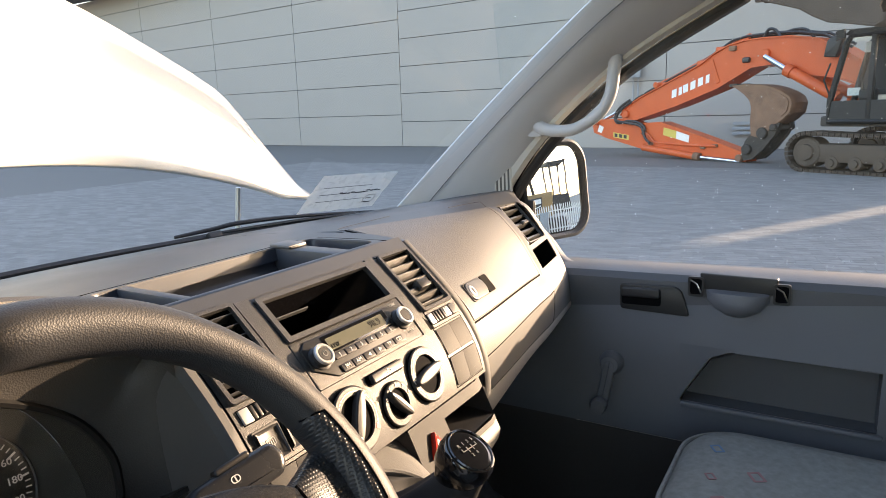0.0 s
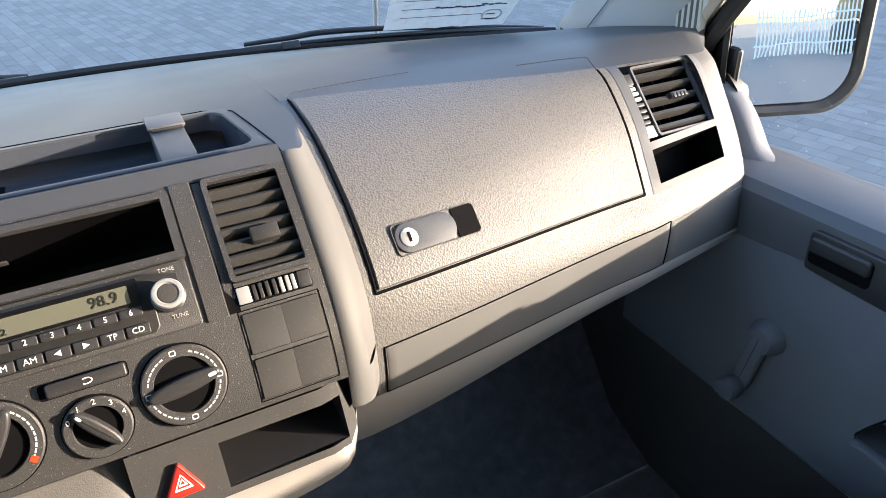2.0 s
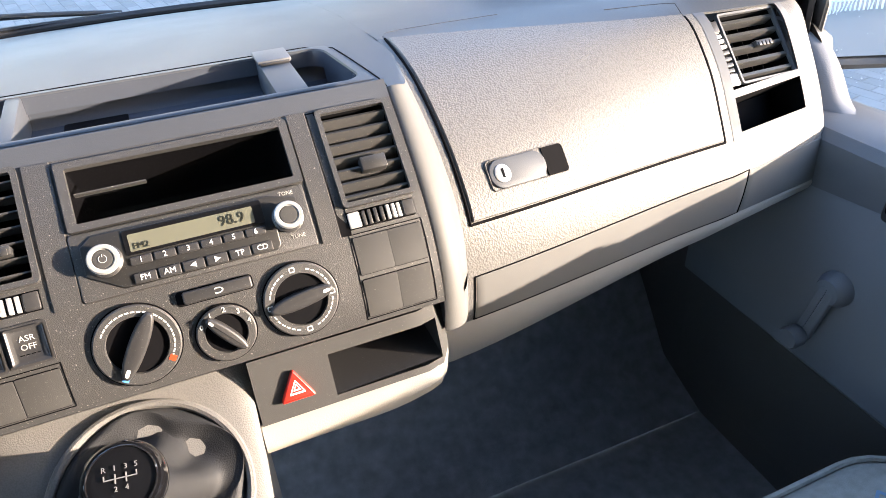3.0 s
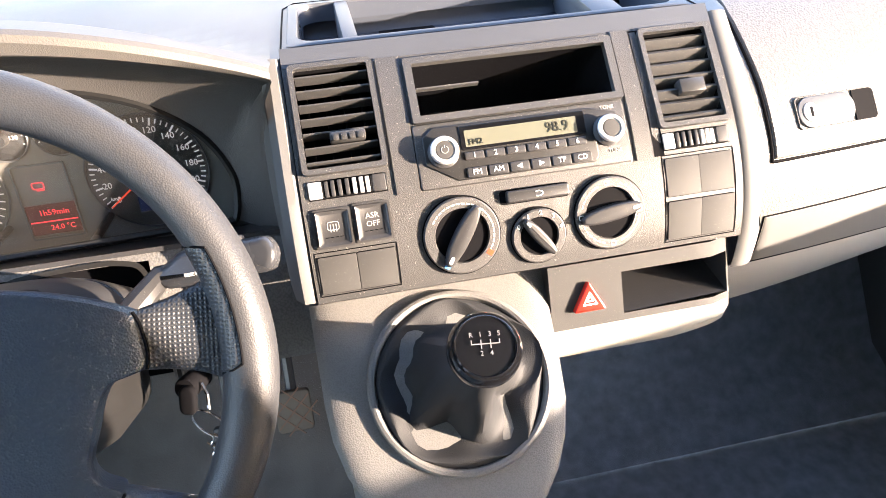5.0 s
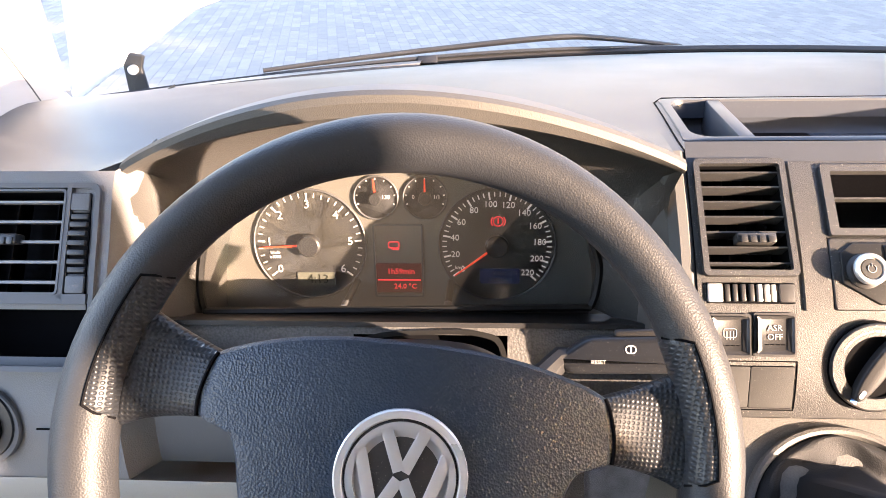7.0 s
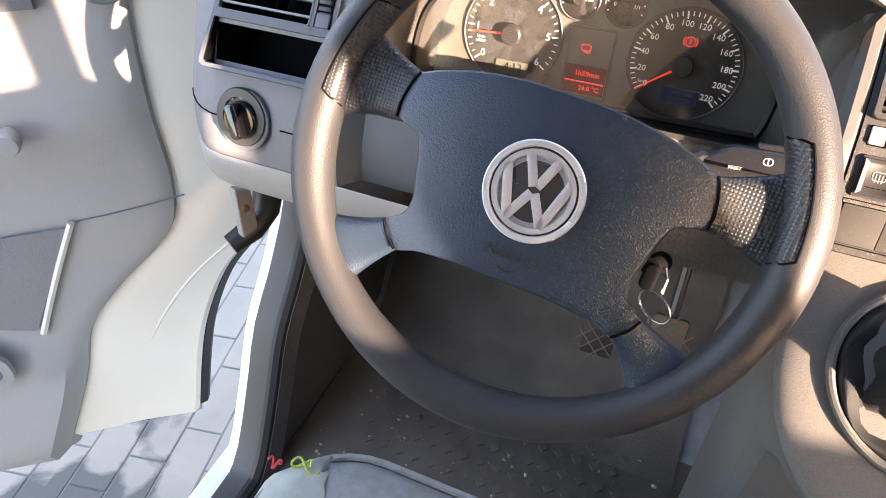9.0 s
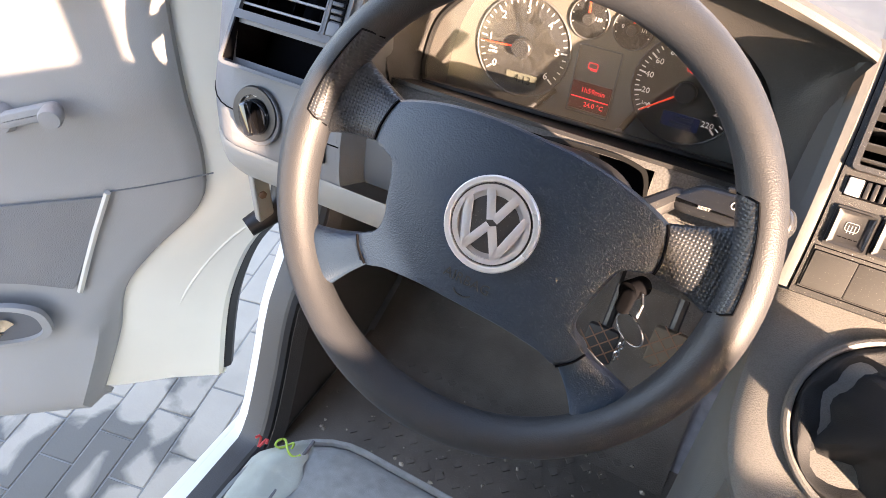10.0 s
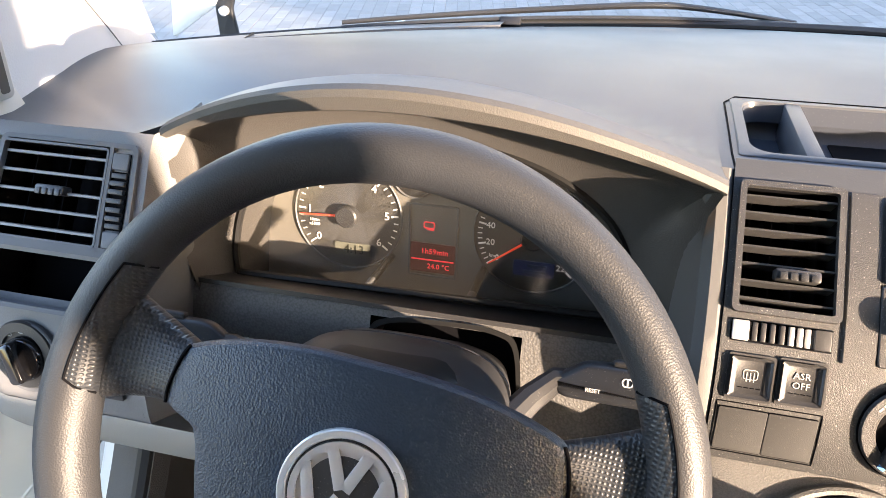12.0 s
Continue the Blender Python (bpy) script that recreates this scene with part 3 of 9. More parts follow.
def in_tray(i, j):
    x, y = mids(txs, i), mids(tys, j)
    return TRAY[0] < x < TRAY[1] and TRAY[2] < y < TRAY[3]


grid(bm, [[top_centre(x, y) for y in tys] for x in txs], hole=in_tray)
part("centre_top", bm, DASHTOP, dashboard)
bm = B()
tube(bm, [top_centre(-0.196, y) + Vector((0, 0, 0.0002)) for y in spread(0.015, 0.15, 6)] + [top_centre(x, 0.168) + Vector((0, 0, 0.0002)) for x in spread(-0.185, 0.17, 12)] + [top_centre(0.199, y) + Vector((0, 0, 0.0002)) for y in spread(0.15, 0.015, 6)], 0.0009, 5)
part("tray_joint", bm, DEEP, dashboard)

def tray_loop(w, h, r, drop=0.0, grow=1.0):
    return [top_centre(x, y) + Vector((0, 0, -drop)) for x, y in outline(w, h, r, 6, 0.002, 0.100)]


bm = B()
rows = [tray_loop(0.386, 0.126, 0.004, -0.0006), tray_loop(0.384, 0.124, 0.020, -0.0016), tray_loop(0.368, 0.112, 0.018, -0.0016), tray_loop(0.366, 0.110, 0.017, 0.0006)]
grid(bm, rows, closed=True)
tray = part("storage_tray", bm, DASHTOP, dashboard, "open storage tray with dividers")
bm = B()
low = [Vector((p.x * 0.985, lerp(p.y, 0.100, 0.06), 1.3165 + (0.016 if p.y > 0.14 else 0.0))) for p in tray_loop(0.366, 0.110, 0.017)]
soft = [a_.lerp(b_, 0.82) for a_, b_ in zip(tray_loop(0.366, 0.110, 0.017, 0.001), low)]
grid(bm, [tray_loop(0.366, 0.110, 0.017, 0.0004), soft, low], closed=True)
part("tray_wall", bm, TRAYIN, tray)
bm = B()
grid(bm, [[Vector((x, 0.040, 1.317)), Vector((x, 0.075, 1.315)), Vector((x, 0.130, 1.3155)), Vector((x, 0.149, 1.3165)), Vector((x, 0.156, 1.324)), Vector((x, 0.161, 1.336))] for x in stations([-0.19, 0.194], 0.03)])
part("tray_floor", bm, TRAYIN, tray)
for x0, x1, y0 in ((-0.140, -0.126, 0.036), (0.100, 0.132, 0.036)):
    bm = B()
    box(bm, x0, x1, 0.042, 0.158, 1.316, 1.3495, bevel=0.002)
    part("divider", bm, DASHTOP, tray)
bm = B()
box(bm, 0.098, 0.134, 0.128, 0.164, 1.3495, 1.3545, bevel=0.002)
part("paper_clip", bm, SHELL, tray)
bm = B()
box(bm, 0.101, 0.131, 0.1262, 0.1282, 1.3500, 1.3525, bevel=0.0005)
part("clip_edge", bm, BLACK, tray)
# flat black plate for the coin recess's shade
bm = B()
slab(bm, outline(0.060, 0.030, 0.003, 4), 0, 0.0010, pose(-0.067, 0.134, 1.3162))
part("coin_recess", bm, DEEP, tray)

# ---- the panel with its openings ----
HOLES = [(-0.189, -0.125, 0.013, 0.103), (0.126, 0.188, 0.016, 0.104), (-0.089, 0.088, 0.0205, 0.0695), (-0.191, -0.125, 0.111, 0.127), (0.123, 0.187, 0.111, 0.127),
         (-0.088, -0.048, 0.152, 0.192), (-0.0135, 0.0135, 0.169, 0.197), (0.046, 0.086, 0.152, 0.192)]
centre_panel = thing("centre_panel", (0, -0.05, 1.26), "speckled dark grey centre console panel with vents and switches", "panel")
bm = B()
px = stations([-PAN, PAN, *(h[k] for h in HOLES for k in (0, 1))], 0.03)
ps = stations([0.0, 0.215, *(h[k] for h in HOLES for k in (2, 3))], 0.012)


def in_hole(i, j):
    x, s = mids(px, i), mids(ps, j)
    return any(a < x < b and c < s < d for a, b, c, d in HOLES)


grid(bm, [[face(x, s, 0.0025) for s in ps] for x in px], hole=in_hole)
rim_pts = [(x, 0.0) for x in spread(-PAN, PAN, 12)] + [(PAN, s) for s in spread(0.01, 0.215, 14)] + [(x, 0.215) for x in spread(PAN, -PAN, 12)] + [(-PAN, s) for s in spread(0.205, 0.0, 14)]
grid(bm, [[face(x, s, 0.0025) for x, s in rim_pts], [face(x, s, -0.001) for x, s in rim_pts]], closed=True)
part("panel_plate", bm, PANEL, centre_panel)
bm = B()
grid(bm, [[face(x, s, 0.0027) for s in spread(-0.008, 0.0105, 6)] for x in spread(-PAN, PAN, 10)])
part("panel_cap", bm, DASHTOP, centre_panel, "satin grey strip along the upper edge")
bm = B()
tube(bm, [face(x, s, 0.001) for x, s in rim_pts], 0.0009, 5, closed=True)
part("panel_joint", bm, DEEP, centre_panel)
for sx in (-1, 1):
    bm = B()
    x0, x1 = (-0.119, -0.097) if sx < 0 else (0.096, 0.114)
    grid(bm, [[face(x, s, 0.0042 if 0 < i < 5 else 0.0024) for s in spread(0.011, 0.132, 12)] for i, x in enumerate([x0, x0 + 0.001, *spread(x0 + 0.003, x1 - 0.003, 1), x1 - 0.001, x1])])
    part("side_strip", bm, PANEL, centre_panel)
bm = B()
grid(bm, [[face(0.1145, s, 0.0028), face(0.1215, s, 0.0028 if s < 0.02 or s > 0.12 else 0.0005), face(0.1235, s, 0.0034)] for s in spread(0.012, 0.131, 12)])
part("scoop", bm, DEEP, centre_panel)


# vent slat plastic a little brightened, for the lit left centre vent
SLATMID = material("half_lit_vent_slat", (0.045, 0.045, 0.046), 0.32, vary=0.1, speck=0.2)


def air_vent(m, w, h, n, parent, slat=None, tilt=25, tab=0.0, depth=0.045, bars=4, border=0.005, shell=None, tab_y=None, thick=0.0016, reach=0.014, plain=False):
    """An air vent in its local frame: a rim, a dark box, tilting slats, upright vanes, a slider tab."""
    v = thing("air_vent", m.translation, "dark plastic air vent with horizontal slats", "vent", group="dashboard air vents")
    bm = B()
    ring(bm, outline(w + 2 * border, h + 2 * border, 0.004, 3), outline(w, h, 0.002, 3), -0.002, 0.0035, m)
    part("vent_frame", bm, shell or SHELL, v)
    # box and vanes are coloured black for the shade inside the vent
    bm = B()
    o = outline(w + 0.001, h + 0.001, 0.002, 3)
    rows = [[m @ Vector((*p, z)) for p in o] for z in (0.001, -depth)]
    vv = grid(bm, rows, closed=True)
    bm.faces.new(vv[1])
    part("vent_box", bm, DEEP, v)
    for k in range(n):
        y = -h / 2 + h * (k + 0.5) / n
        bm = B()
        c, s_ = math.cos(radians(tilt)), math.sin(radians(tilt))
        sec = [(0.000, thick), (-0.004, thick * 1.5), (-reach, thick * 0.7), (-reach, -thick * 0.7), (-0.004, -thick * 1.5), (0.000, -thick)]
        rows = [[m @ Vector((x, y + z * s_ + t * c, z * c - t * s_)) for z, t in sec] for x in (-w / 2 + 0.0005, w / 2 - 0.0005)]
        vv = grid(bm, rows, closed=True)
        for e in vv:
            bm.faces.new(e)
        part("slat", bm, slat or SLAT, v)
    for k in range(bars):
        x = -w / 2 + w * (k + 0.5) / bars
        bm = B()
        box(bm, x - 0.0006, x + 0.0006, -h / 2, h / 2, -0.034, -0.017, m)
        part("vane", bm, DEEP, v)
    y = tab_y if tab_y is not None else -h * 0.18
    bm = B()
    box(bm, tab - (0.012 if plain else 0.015), tab + (0.012 if plain else 0.015), y - (0.0065 if plain else 0.004), y + (0.0065 if plain else 0.004), -0.006, 0.006, m, bevel=0.0012 if plain else 0.0018)
    t_ = part("slider_tab", bm, SLAT, v)
    for k in range(0 if plain else 4):
        bm = B()
        box(bm, tab - 0.0125 + k * 0.0068, tab - 0.0075 + k * 0.0068, y - 0.0045, y + 0.001, 0.0055, 0.0072, m, bevel=0.0005)
        part("grip_rib", bm, SLAT, t_)
    return v


def thumb_wheel(m, w, parent_name="vent_wheel", tall=0.015, ends=None):
    """A ribbed thumb wheel between a pale cap and a dark cap."""
    v = thing(parent_name, m.translation, "ribbed thumb wheel for the air vent with a white end mark", "thumb wheel", group="vent thumb wheels")
    bm = B()
    slab(bm, outline(w, tall, 0.001, 2), -0.008, 0.0005, m)
    part("wheel_slot", bm, DEEP, v)
    bm = B()
    slab(bm, outline(w * 0.17, tall * 0.95, 0.001, 2, cx=-w * 0.41), 0.0, 0.0026, m, 0.0006)
    part("open_mark", bm, ends or SILVER, v)
    bm = B()
    slab(bm, outline(w * 0.17, tall * 0.95, 0.001, 2, cx=w * 0.41), 0.0, 0.0026, m, 0.0006)
    part("closed_mark", bm, ends or BLACK, v)
    for k in range(9):
        a = radians(-52 + 104 * k / 8)
        x, z = math.sin(a) * w * 0.33 / math.sin(radians(52)), 0.0045 * math.cos(a * 1.5)
        bm = B()
        box(bm, x - w * 0.026, x + w * 0.026, -tall * 0.44, tall * 0.44, -0.006, z, m, bevel=0.0006)
        part("rib", bm, SILVER if k in (5, 6, 7) and not ends else BLACK, v)
    return v


air_vent(on_face(-0.157, 0.058, 0.002), 0.0625, 0.089, 7, centre_panel, tilt=4, slat=SLATMID, tab=0.006, border=0.0045, shell=PANEL, tab_y=-0.019, thick=0.0007)
air_vent(on_face(0.157, 0.060, 0.002), 0.0605, 0.087, 7, centre_panel, tilt=38, tab=0.004, border=0.0045, shell=PANEL, tab_y=-0.012, thick=0.0016, reach=0.016, plain=True)
thumb_wheel(on_face(-0.158, 0.119, 0.002), 0.065)
thumb_wheel(on_face(0.155, 0.119, 0.002), 0.063)


def push_button(x, s, w, h, lines, icon=""):
    m = on_face(x, s, 0.0026)
    b = thing("push_button", m.translation, "square dark push button with white symbol" if not lines else "square dark push button lettered ASR OFF", "button", group="console buttons")
    bm = B()
    ring(bm, outline(w, h, 0.002, 3), outline(w - 0.004, h - 0.004, 0.0015, 3), -0.002, 0.0012, m)
    part("button_frame", bm, BLACK, b)
    bm = B()
    o1, o2 = outline(w - 0.004, h - 0.004, 0.0015, 3), outline(w * 0.62, h * 0.72, 0.001, 3)
    vv = grid(bm, [[m @ Vector((*p, 0.0030)) for p in o1], [m @ Vector((*p, 0.0006)) for p in o2]], closed=True)
    bm.faces.new(vv[1])
    part("key", bm, BLACK, b)
    for sx in (-1, 1):
        bm = B()
        grid(bm, [[m @ Vector((sx * (w / 2 - 0.0024), yy * (h / 2 - 0.004), 0.0034)) for yy in (-1, 1)], [m @ Vector((sx * w * 0.36, yy * h * 0.37, 0.0012)) for yy in (-1, 1)]])
        part("key_bevel", bm, SHELL, b)
    if lines:
        for k, t in enumerate(lines):
            writing("lettering", t, 0.0066, m @ Matrix.Translation((0, 0.0050 - 0.0068 * k, 0.0010)), GREYPRINT, b, depth=0.0002)
    else:
        bm = B()
        ring(bm, outline(0.010, 0.0072, 0.002, 3, cy=0.002), outline(0.0090, 0.0062, 0.0015, 3, cy=0.002), 0.0006, 0.0010, m)
        for k in (-1, 0, 1):
            box(bm, k * 0.0024 - 0.0003, k * 0.0024 + 0.0003, -0.0030, 0.0035, 0.0006, 0.0010, m)
        part("symbol", bm, GREYPRINT, b)
    bm = B()
    for k in range(4):
        box(bm, -0.0075 + k * 0.004, -0.0045 + k * 0.004, -h * 0.235, -h * 0.215, 0.0006, 0.0009, m)
    part("marks", bm, DEEP, b)
    return b


push_button(-0.1745, 0.151, 0.0315, 0.033, [])
push_button(-0.1415, 0.150, 0.0315, 0.033, ["ASR", "OFF"])


COVER = material("fine_black_plastic", (0.043, 0.043, 0.042), 0.66, vary=0.14, grain=0.25, grain_scale=1800, speck=0.12, spec=0.3)


def blank_cover(x, s, w, h):
    m = on_face(x, s, 0.0026)
    b = thing("blank_cover", m.translation, "blank dark plastic switch cover", "switch cover", group="blank switch covers")
    bm = B()
    slab(bm, outline(w + 0.0008, h + 0.0008, 0.002, 3), -0.001, 0.0002, m)
    part("joint", bm, DEEP, b)
    bm = B()
    slab(bm, outline(w, h, 0.0012, 3), -0.001, 0.0005, m, 0.0003)
    part("cover", bm, COVER, b)


for x0, x1, s0, s1 in ((-0.1935, -0.1245, 0.170, 0.2085), (0.1205, 0.1895, 0.131, 0.2100)):
    bm = B()
    tube(bm, [face(x, s, 0.0026) for x, s in [(x, s0) for x in spread(x0, x1, 4)] + [(x1, s) for s in spread(s0 + 0.002, s1 - 0.002, 6)] + [(x, s1) for x in spread(x1, x0, 4)] + [(x0, s) for s in spread(s1 - 0.002, s0 + 0.002, 6)]], 0.0005, 5, closed=True)
    part("switch_border", bm, DEEP, centre_panel)
for x, s, h in ((-0.1755, 0.190, 0.033), (-0.1425, 0.190, 0.033), (0.139, 0.151, 0.034), (0.1715, 0.151, 0.034), (0.139, 0.190, 0.036), (0.1715, 0.190, 0.036)):
    blank_cover(x, s, 0.0325, h)

# open slot above the radio
slot = thing("storage_slot", face(0, 0.045), "open black storage slot in a dark frame", "storage slot")
bm = B()
M = on_face(0, 0.045, 0.003)
ring(bm, outline(0.190, 0.060, 0.002, 3), outline(0.176, 0.048, 0.001, 3), -0.003, 0.0035, M)
part("slot_frame", bm, PANEL, slot)
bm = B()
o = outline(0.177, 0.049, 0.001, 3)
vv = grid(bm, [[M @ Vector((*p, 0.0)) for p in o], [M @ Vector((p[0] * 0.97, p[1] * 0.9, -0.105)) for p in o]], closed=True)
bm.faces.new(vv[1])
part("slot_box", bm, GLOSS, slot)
bm = B()
box(bm, -0.086, -0.03, 0.004, 0.0055, -0.012, -0.006, M)
part("slot_rib", bm, PANEL, slot)

# ---- the radio ----
radio = thing("car_radio", face(0, 0.104), "black car radio with a lit display and two silver-ringed knobs", "car radio")
M = on_face(-0.002, 0.104, 0.003)
bm = B()
slab(bm, outline(0.190, 0.056, 0.003, 3), -0.004, 0.0012, M, 0.001)
part("radio_front", bm, PANEL, radio)
bm = B()
slab(bm, [(-0.088, -0.008), (-0.062, -0.024), (0.060, -0.024), (0.064, -0.020), (0.064, 0.000), (0.086, 0.004), (0.086, 0.018), (0.062, 0.024), (-0.078, 0.024), (-0.088, 0.016)], 0.0008, 0.0030, M, 0.001)
part("control_plate", bm, RADIOBLACK, radio)
bm = B()
slab(bm, outline(0.112, 0.021, 0.0015, 3, cy=0.0115), 0.002, 0.0040, M, 0.0006)
part("display_frame", bm, GLOSS, radio)
bm = B()
slab(bm, outline(0.100, 0.0145, 0.001, 3, cx=-0.002, cy=0.0105), 0.003, 0.0043, M)
display = part("display", bm, LCD, radio, "grey-green lit display")
writing("lettering", "98.9", 0.0125, M @ Matrix.Translation((0.030, 0.0105, 0.0046)), LCDINK, display)
writing("lettering", "FM2", 0.0072, M @ Matrix.Translation((-0.043, 0.007, 0.0046)), LCDINK, display)


def key(x, y, w, h, text):
    bm = B()
    slab(bm, outline(w, h, 0.001, 2, cx=x, cy=y), 0.002, 0.0048, M, 0.0008)
    k = part("radio_key", bm, BLACK, radio)
    m = M @ Matrix.Translation((x, y, 0.0050))
    if text in "<>":
        bm = B()
        f = -1 if text == "<" else 1
        vs3 = [bm.verts.new(m @ Vector(p)) for p in ((f * 0.003, 0, 0.0003), (-f * 0.002, 0.0024, 0.0003), (-f * 0.002, -0.0024, 0.0003))]
        bm.faces.new(vs3)
        part("arrow", bm, WHITE, k)
    else:
        writing("lettering", text, 0.0066, m, WHITE, k)


for k in range(6):
    key(-0.046 + k * 0.0184, -0.0045, 0.0168, 0.0068, str(k + 1))
for k, t in enumerate(("FM", "AM", "<", ">", "TP", "CD")):
    key(-0.046 + k * 0.0188, -0.0190, 0.0172, 0.0085, t)
for x in (-0.072, 0.0755):
    bm = B()
    m = M @ Matrix.Translation((x, 0.0015, 0))
    lathe(bm, [(0.0135, 0), (0.0135, 0.004), (0.0112, 0.0055), (0.0105, 0.0120), (0.0, 0.0120)], m, 28)
    knob = part("radio_knob", bm, BLACK, radio)
    bm = B()
    lathe(bm, [(0.0112, 0.0095), (0.0122, 0.0105), (0.0122, 0.0125), (0.0112, 0.0138), (0.0088, 0.0138), (0.0082, 0.0125)], m, 28)
    part("silver_ring", bm, SILVER, knob)
    bm = B()
    lathe(bm, [(0.0084, 0.0120), (0.0070, 0.0132), (0.0, 0.0136)], m, 28)
    cap_ = part("knob_cap", bm, COVER, knob)
    if x < 0:
        bm = B()
        tube(bm, [m @ Vector((0.0030 * math.cos(a), 0.0030 * math.sin(a), 0.0137)) for a in spread(radians(120), radians(420), 16)], 0.0003, 4)
        tube(bm, [m @ Vector((0, 0.0016, 0.0138)), m @ Vector((0, 0.0038, 0.0138))], 0.0003, 4)
        part("symbol", bm, GREYPRINT, cap_)
writing("lettering", "TONE", 0.0048, M @ Matrix.Translation((0.079, 0.0225, 0.0015)), GREYPRINT, radio)
writing("lettering", "TUNE", 0.0048, M @ Matrix.Translation((0.080, -0.0165, 0.0015)), GREYPRINT, radio)

# ---- heater controls ----


def dial(x, s, r, turn, kind):
    m = on_face(x, s, 0.0026)
    d = thing("heater_dial", m.translation, "round heater dial with a grey bar grip on a dark well", "dial", group="heater dials")
    bm = B()
    lathe(bm, [(r, -0.001), (r, 0.0025), (r - 0.0012, 0.0034), (r * 0.72, 0.0034), (r * 0.70, 0.0024), (r * 0.68, -0.010), (0.0, -0.010)], m, 40)
    part("bezel", bm, PANEL, d)
    bm = B()
    lathe(bm, [(r + 0.0012, -0.001), (r + 0.0012, 0.0006), (r - 0.001, 0.0006)], m, 40)
    part("joint", bm, DEEP, d)
    bm = B()
    lathe(bm, [(r * 0.66, -0.0098), (r * 0.64, -0.006), (r * 0.55, -0.003), (0.0, -0.002)], m, 32)
    part("hub", bm, SHELL, d)
    g = m @ Matrix.Rotation(radians(turn), 4, "Z")
    bm = B()
    slab(bm, [(r * (0.15 + 0.07 * math.cos(a) ** 2) * math.copysign(abs(math.cos(a)) ** 0.5, math.cos(a)), r * 0.87 * math.copysign(abs(math.sin(a)) ** 0.8, math.sin(a))) for a in (2 * math.pi * (k + 0.5) / 28 for k in range(28))], -0.006, 0.0085, g, 0.0025)
    grip = part("grip", bm, BLACK, d)
    bm = B()
    slab(bm, outline(r * 0.09, r * 0.20, r * 0.04, 3, cy=r * (-0.68 if kind == 1 else 0.68)), 0.008, 0.0089, g)
    part("pointer_mark", bm, WHITE, grip)
    bm = B()
    arcs = {1: [(150, -40)], 2: [], 3: [(165, 110), (70, 10), (-10, -75), (-105, -165)]}[kind]
    for a0, a1 in arcs:
        for k in range(max(2, int(abs(a0 - a1) / 9))):
            t0 = a0 + (a1 - a0) * k / max(2, int(abs(a0 - a1) / 9))
            t1 = t0 + (-6.5 if a1 < a0 else 6.5)
            pts = [(r * q * math.cos(radians(t)), r * q * math.sin(radians(t))) for q, t in ((0.815, t0), (0.85, t0), (0.85, t1), (0.815, t1))]
            slab(bm, pts, 0.0030, 0.0037, m)
    if arcs:
        part("scale_marks", bm, WHITE, d)
    if kind == 1:
        for a, mt in ((-38, ORANGEDOT), (-122, BLUEDOT)):
            bm = B()
            slab(bm, outline(0.0055, 0.005, 0.0005, 2), 0.0030, 0.0038, m @ Matrix.Translation((r * 0.86 * math.cos(radians(a)), r * 0.86 * math.sin(radians(a)), 0)) @ Matrix.Rotation(radians(a), 4, "Z"))
            part("colour_mark", bm, mt, d)
    if kind == 2:
        for k in range(5):
            a = radians(150 - 33 * k)
            writing("lettering", str(k), 0.0062, m @ Matrix.Translation((r * 0.86 * math.cos(a), r * 0.86 * math.sin(a), 0.0037)), WHITE, d)
    if kind == 3:
        for a in (95, 0, -88, 182):
            bm = B()
            a = radians(a)
            ring(bm, outline(0.005, 0.0045, 0.001, 2), outline(0.0035, 0.003, 0.0008, 2), 0.0031, 0.0037, m @ Matrix.Translation((r * 0.84 * math.cos(a), r * 0.84 * math.sin(a), 0)))
            part("symbol", bm, WHITE, d)
    return d


dial(-0.068, 0.173, 0.0335, -33, 1)
dial(0.0, 0.1835, 0.0245, 38, 2)
dial(0.0665, 0.173, 0.0325, -82, 3)
M = on_face(0.0, 0.147, 0.0026)
recirc = thing("recirculation_key", M.translation, "long dark key with a white arrow symbol", "button")
bm = B()
slab(bm, outline(0.0625, 0.0125, 0.003, 3), -0.002, 0.0005, M)
part("key_well", bm, DEEP, recirc)
bm = B()
slab(bm, outline(0.0560, 0.0105, 0.002, 3, cx=0.002), -0.001, 0.0058, M, 0.0015)
part("key", bm, BLACK, recirc)
bm = B()
tube(bm, [M @ Vector((0.002 + 0.004 * math.cos(a), 0.0022 * math.sin(a), 0.006)) for a in spread(-2.2, 2.2, 10)], 0.0005, 5)
part("symbol", bm, WHITE, recirc)

# ---- hazard strip below the panel ----


def low(x, z, out=0.0):
    """The strip's front below the panel."""
    t = (1.176 - z) / 0.05
    return Vector((x, lerp(-0.116, -0.140, t) - out + 0.05 * max(0.0, (x - 0.172) / 0.036) ** 2.5, z))


bm = B()
hx = stations([0.008, 0.078, 0.186, 0.200], 0.02)
hz = [1.179, 1.172, 1.166, 1.150, 1.136, 1.130, 1.124]
grid(bm, [[low(x, z, 0.001) for z in hz] for x in hx], hole=lambda i, j: 0.078 < mids(hx, i) < 0.186 and 1.130 < mids(hz, j) < 1.167)
hazard_strip = part("hazard_strip", bm, COVER, dashboard, "dark strip with an open tray")
bm = B()
a = [low(0.078, 1.1665), low(0.186, 1.1665), low(0.186, 1.130), low(0.078, 1.130)]
b = [p + Vector((0, 0.075, 0.004)) for p in a]
vv = grid(bm, [a, b], closed=True)
bm.faces.new(vv[1])
part("tray_box", bm, BLACK, hazard_strip)
bm = B()
rows = []
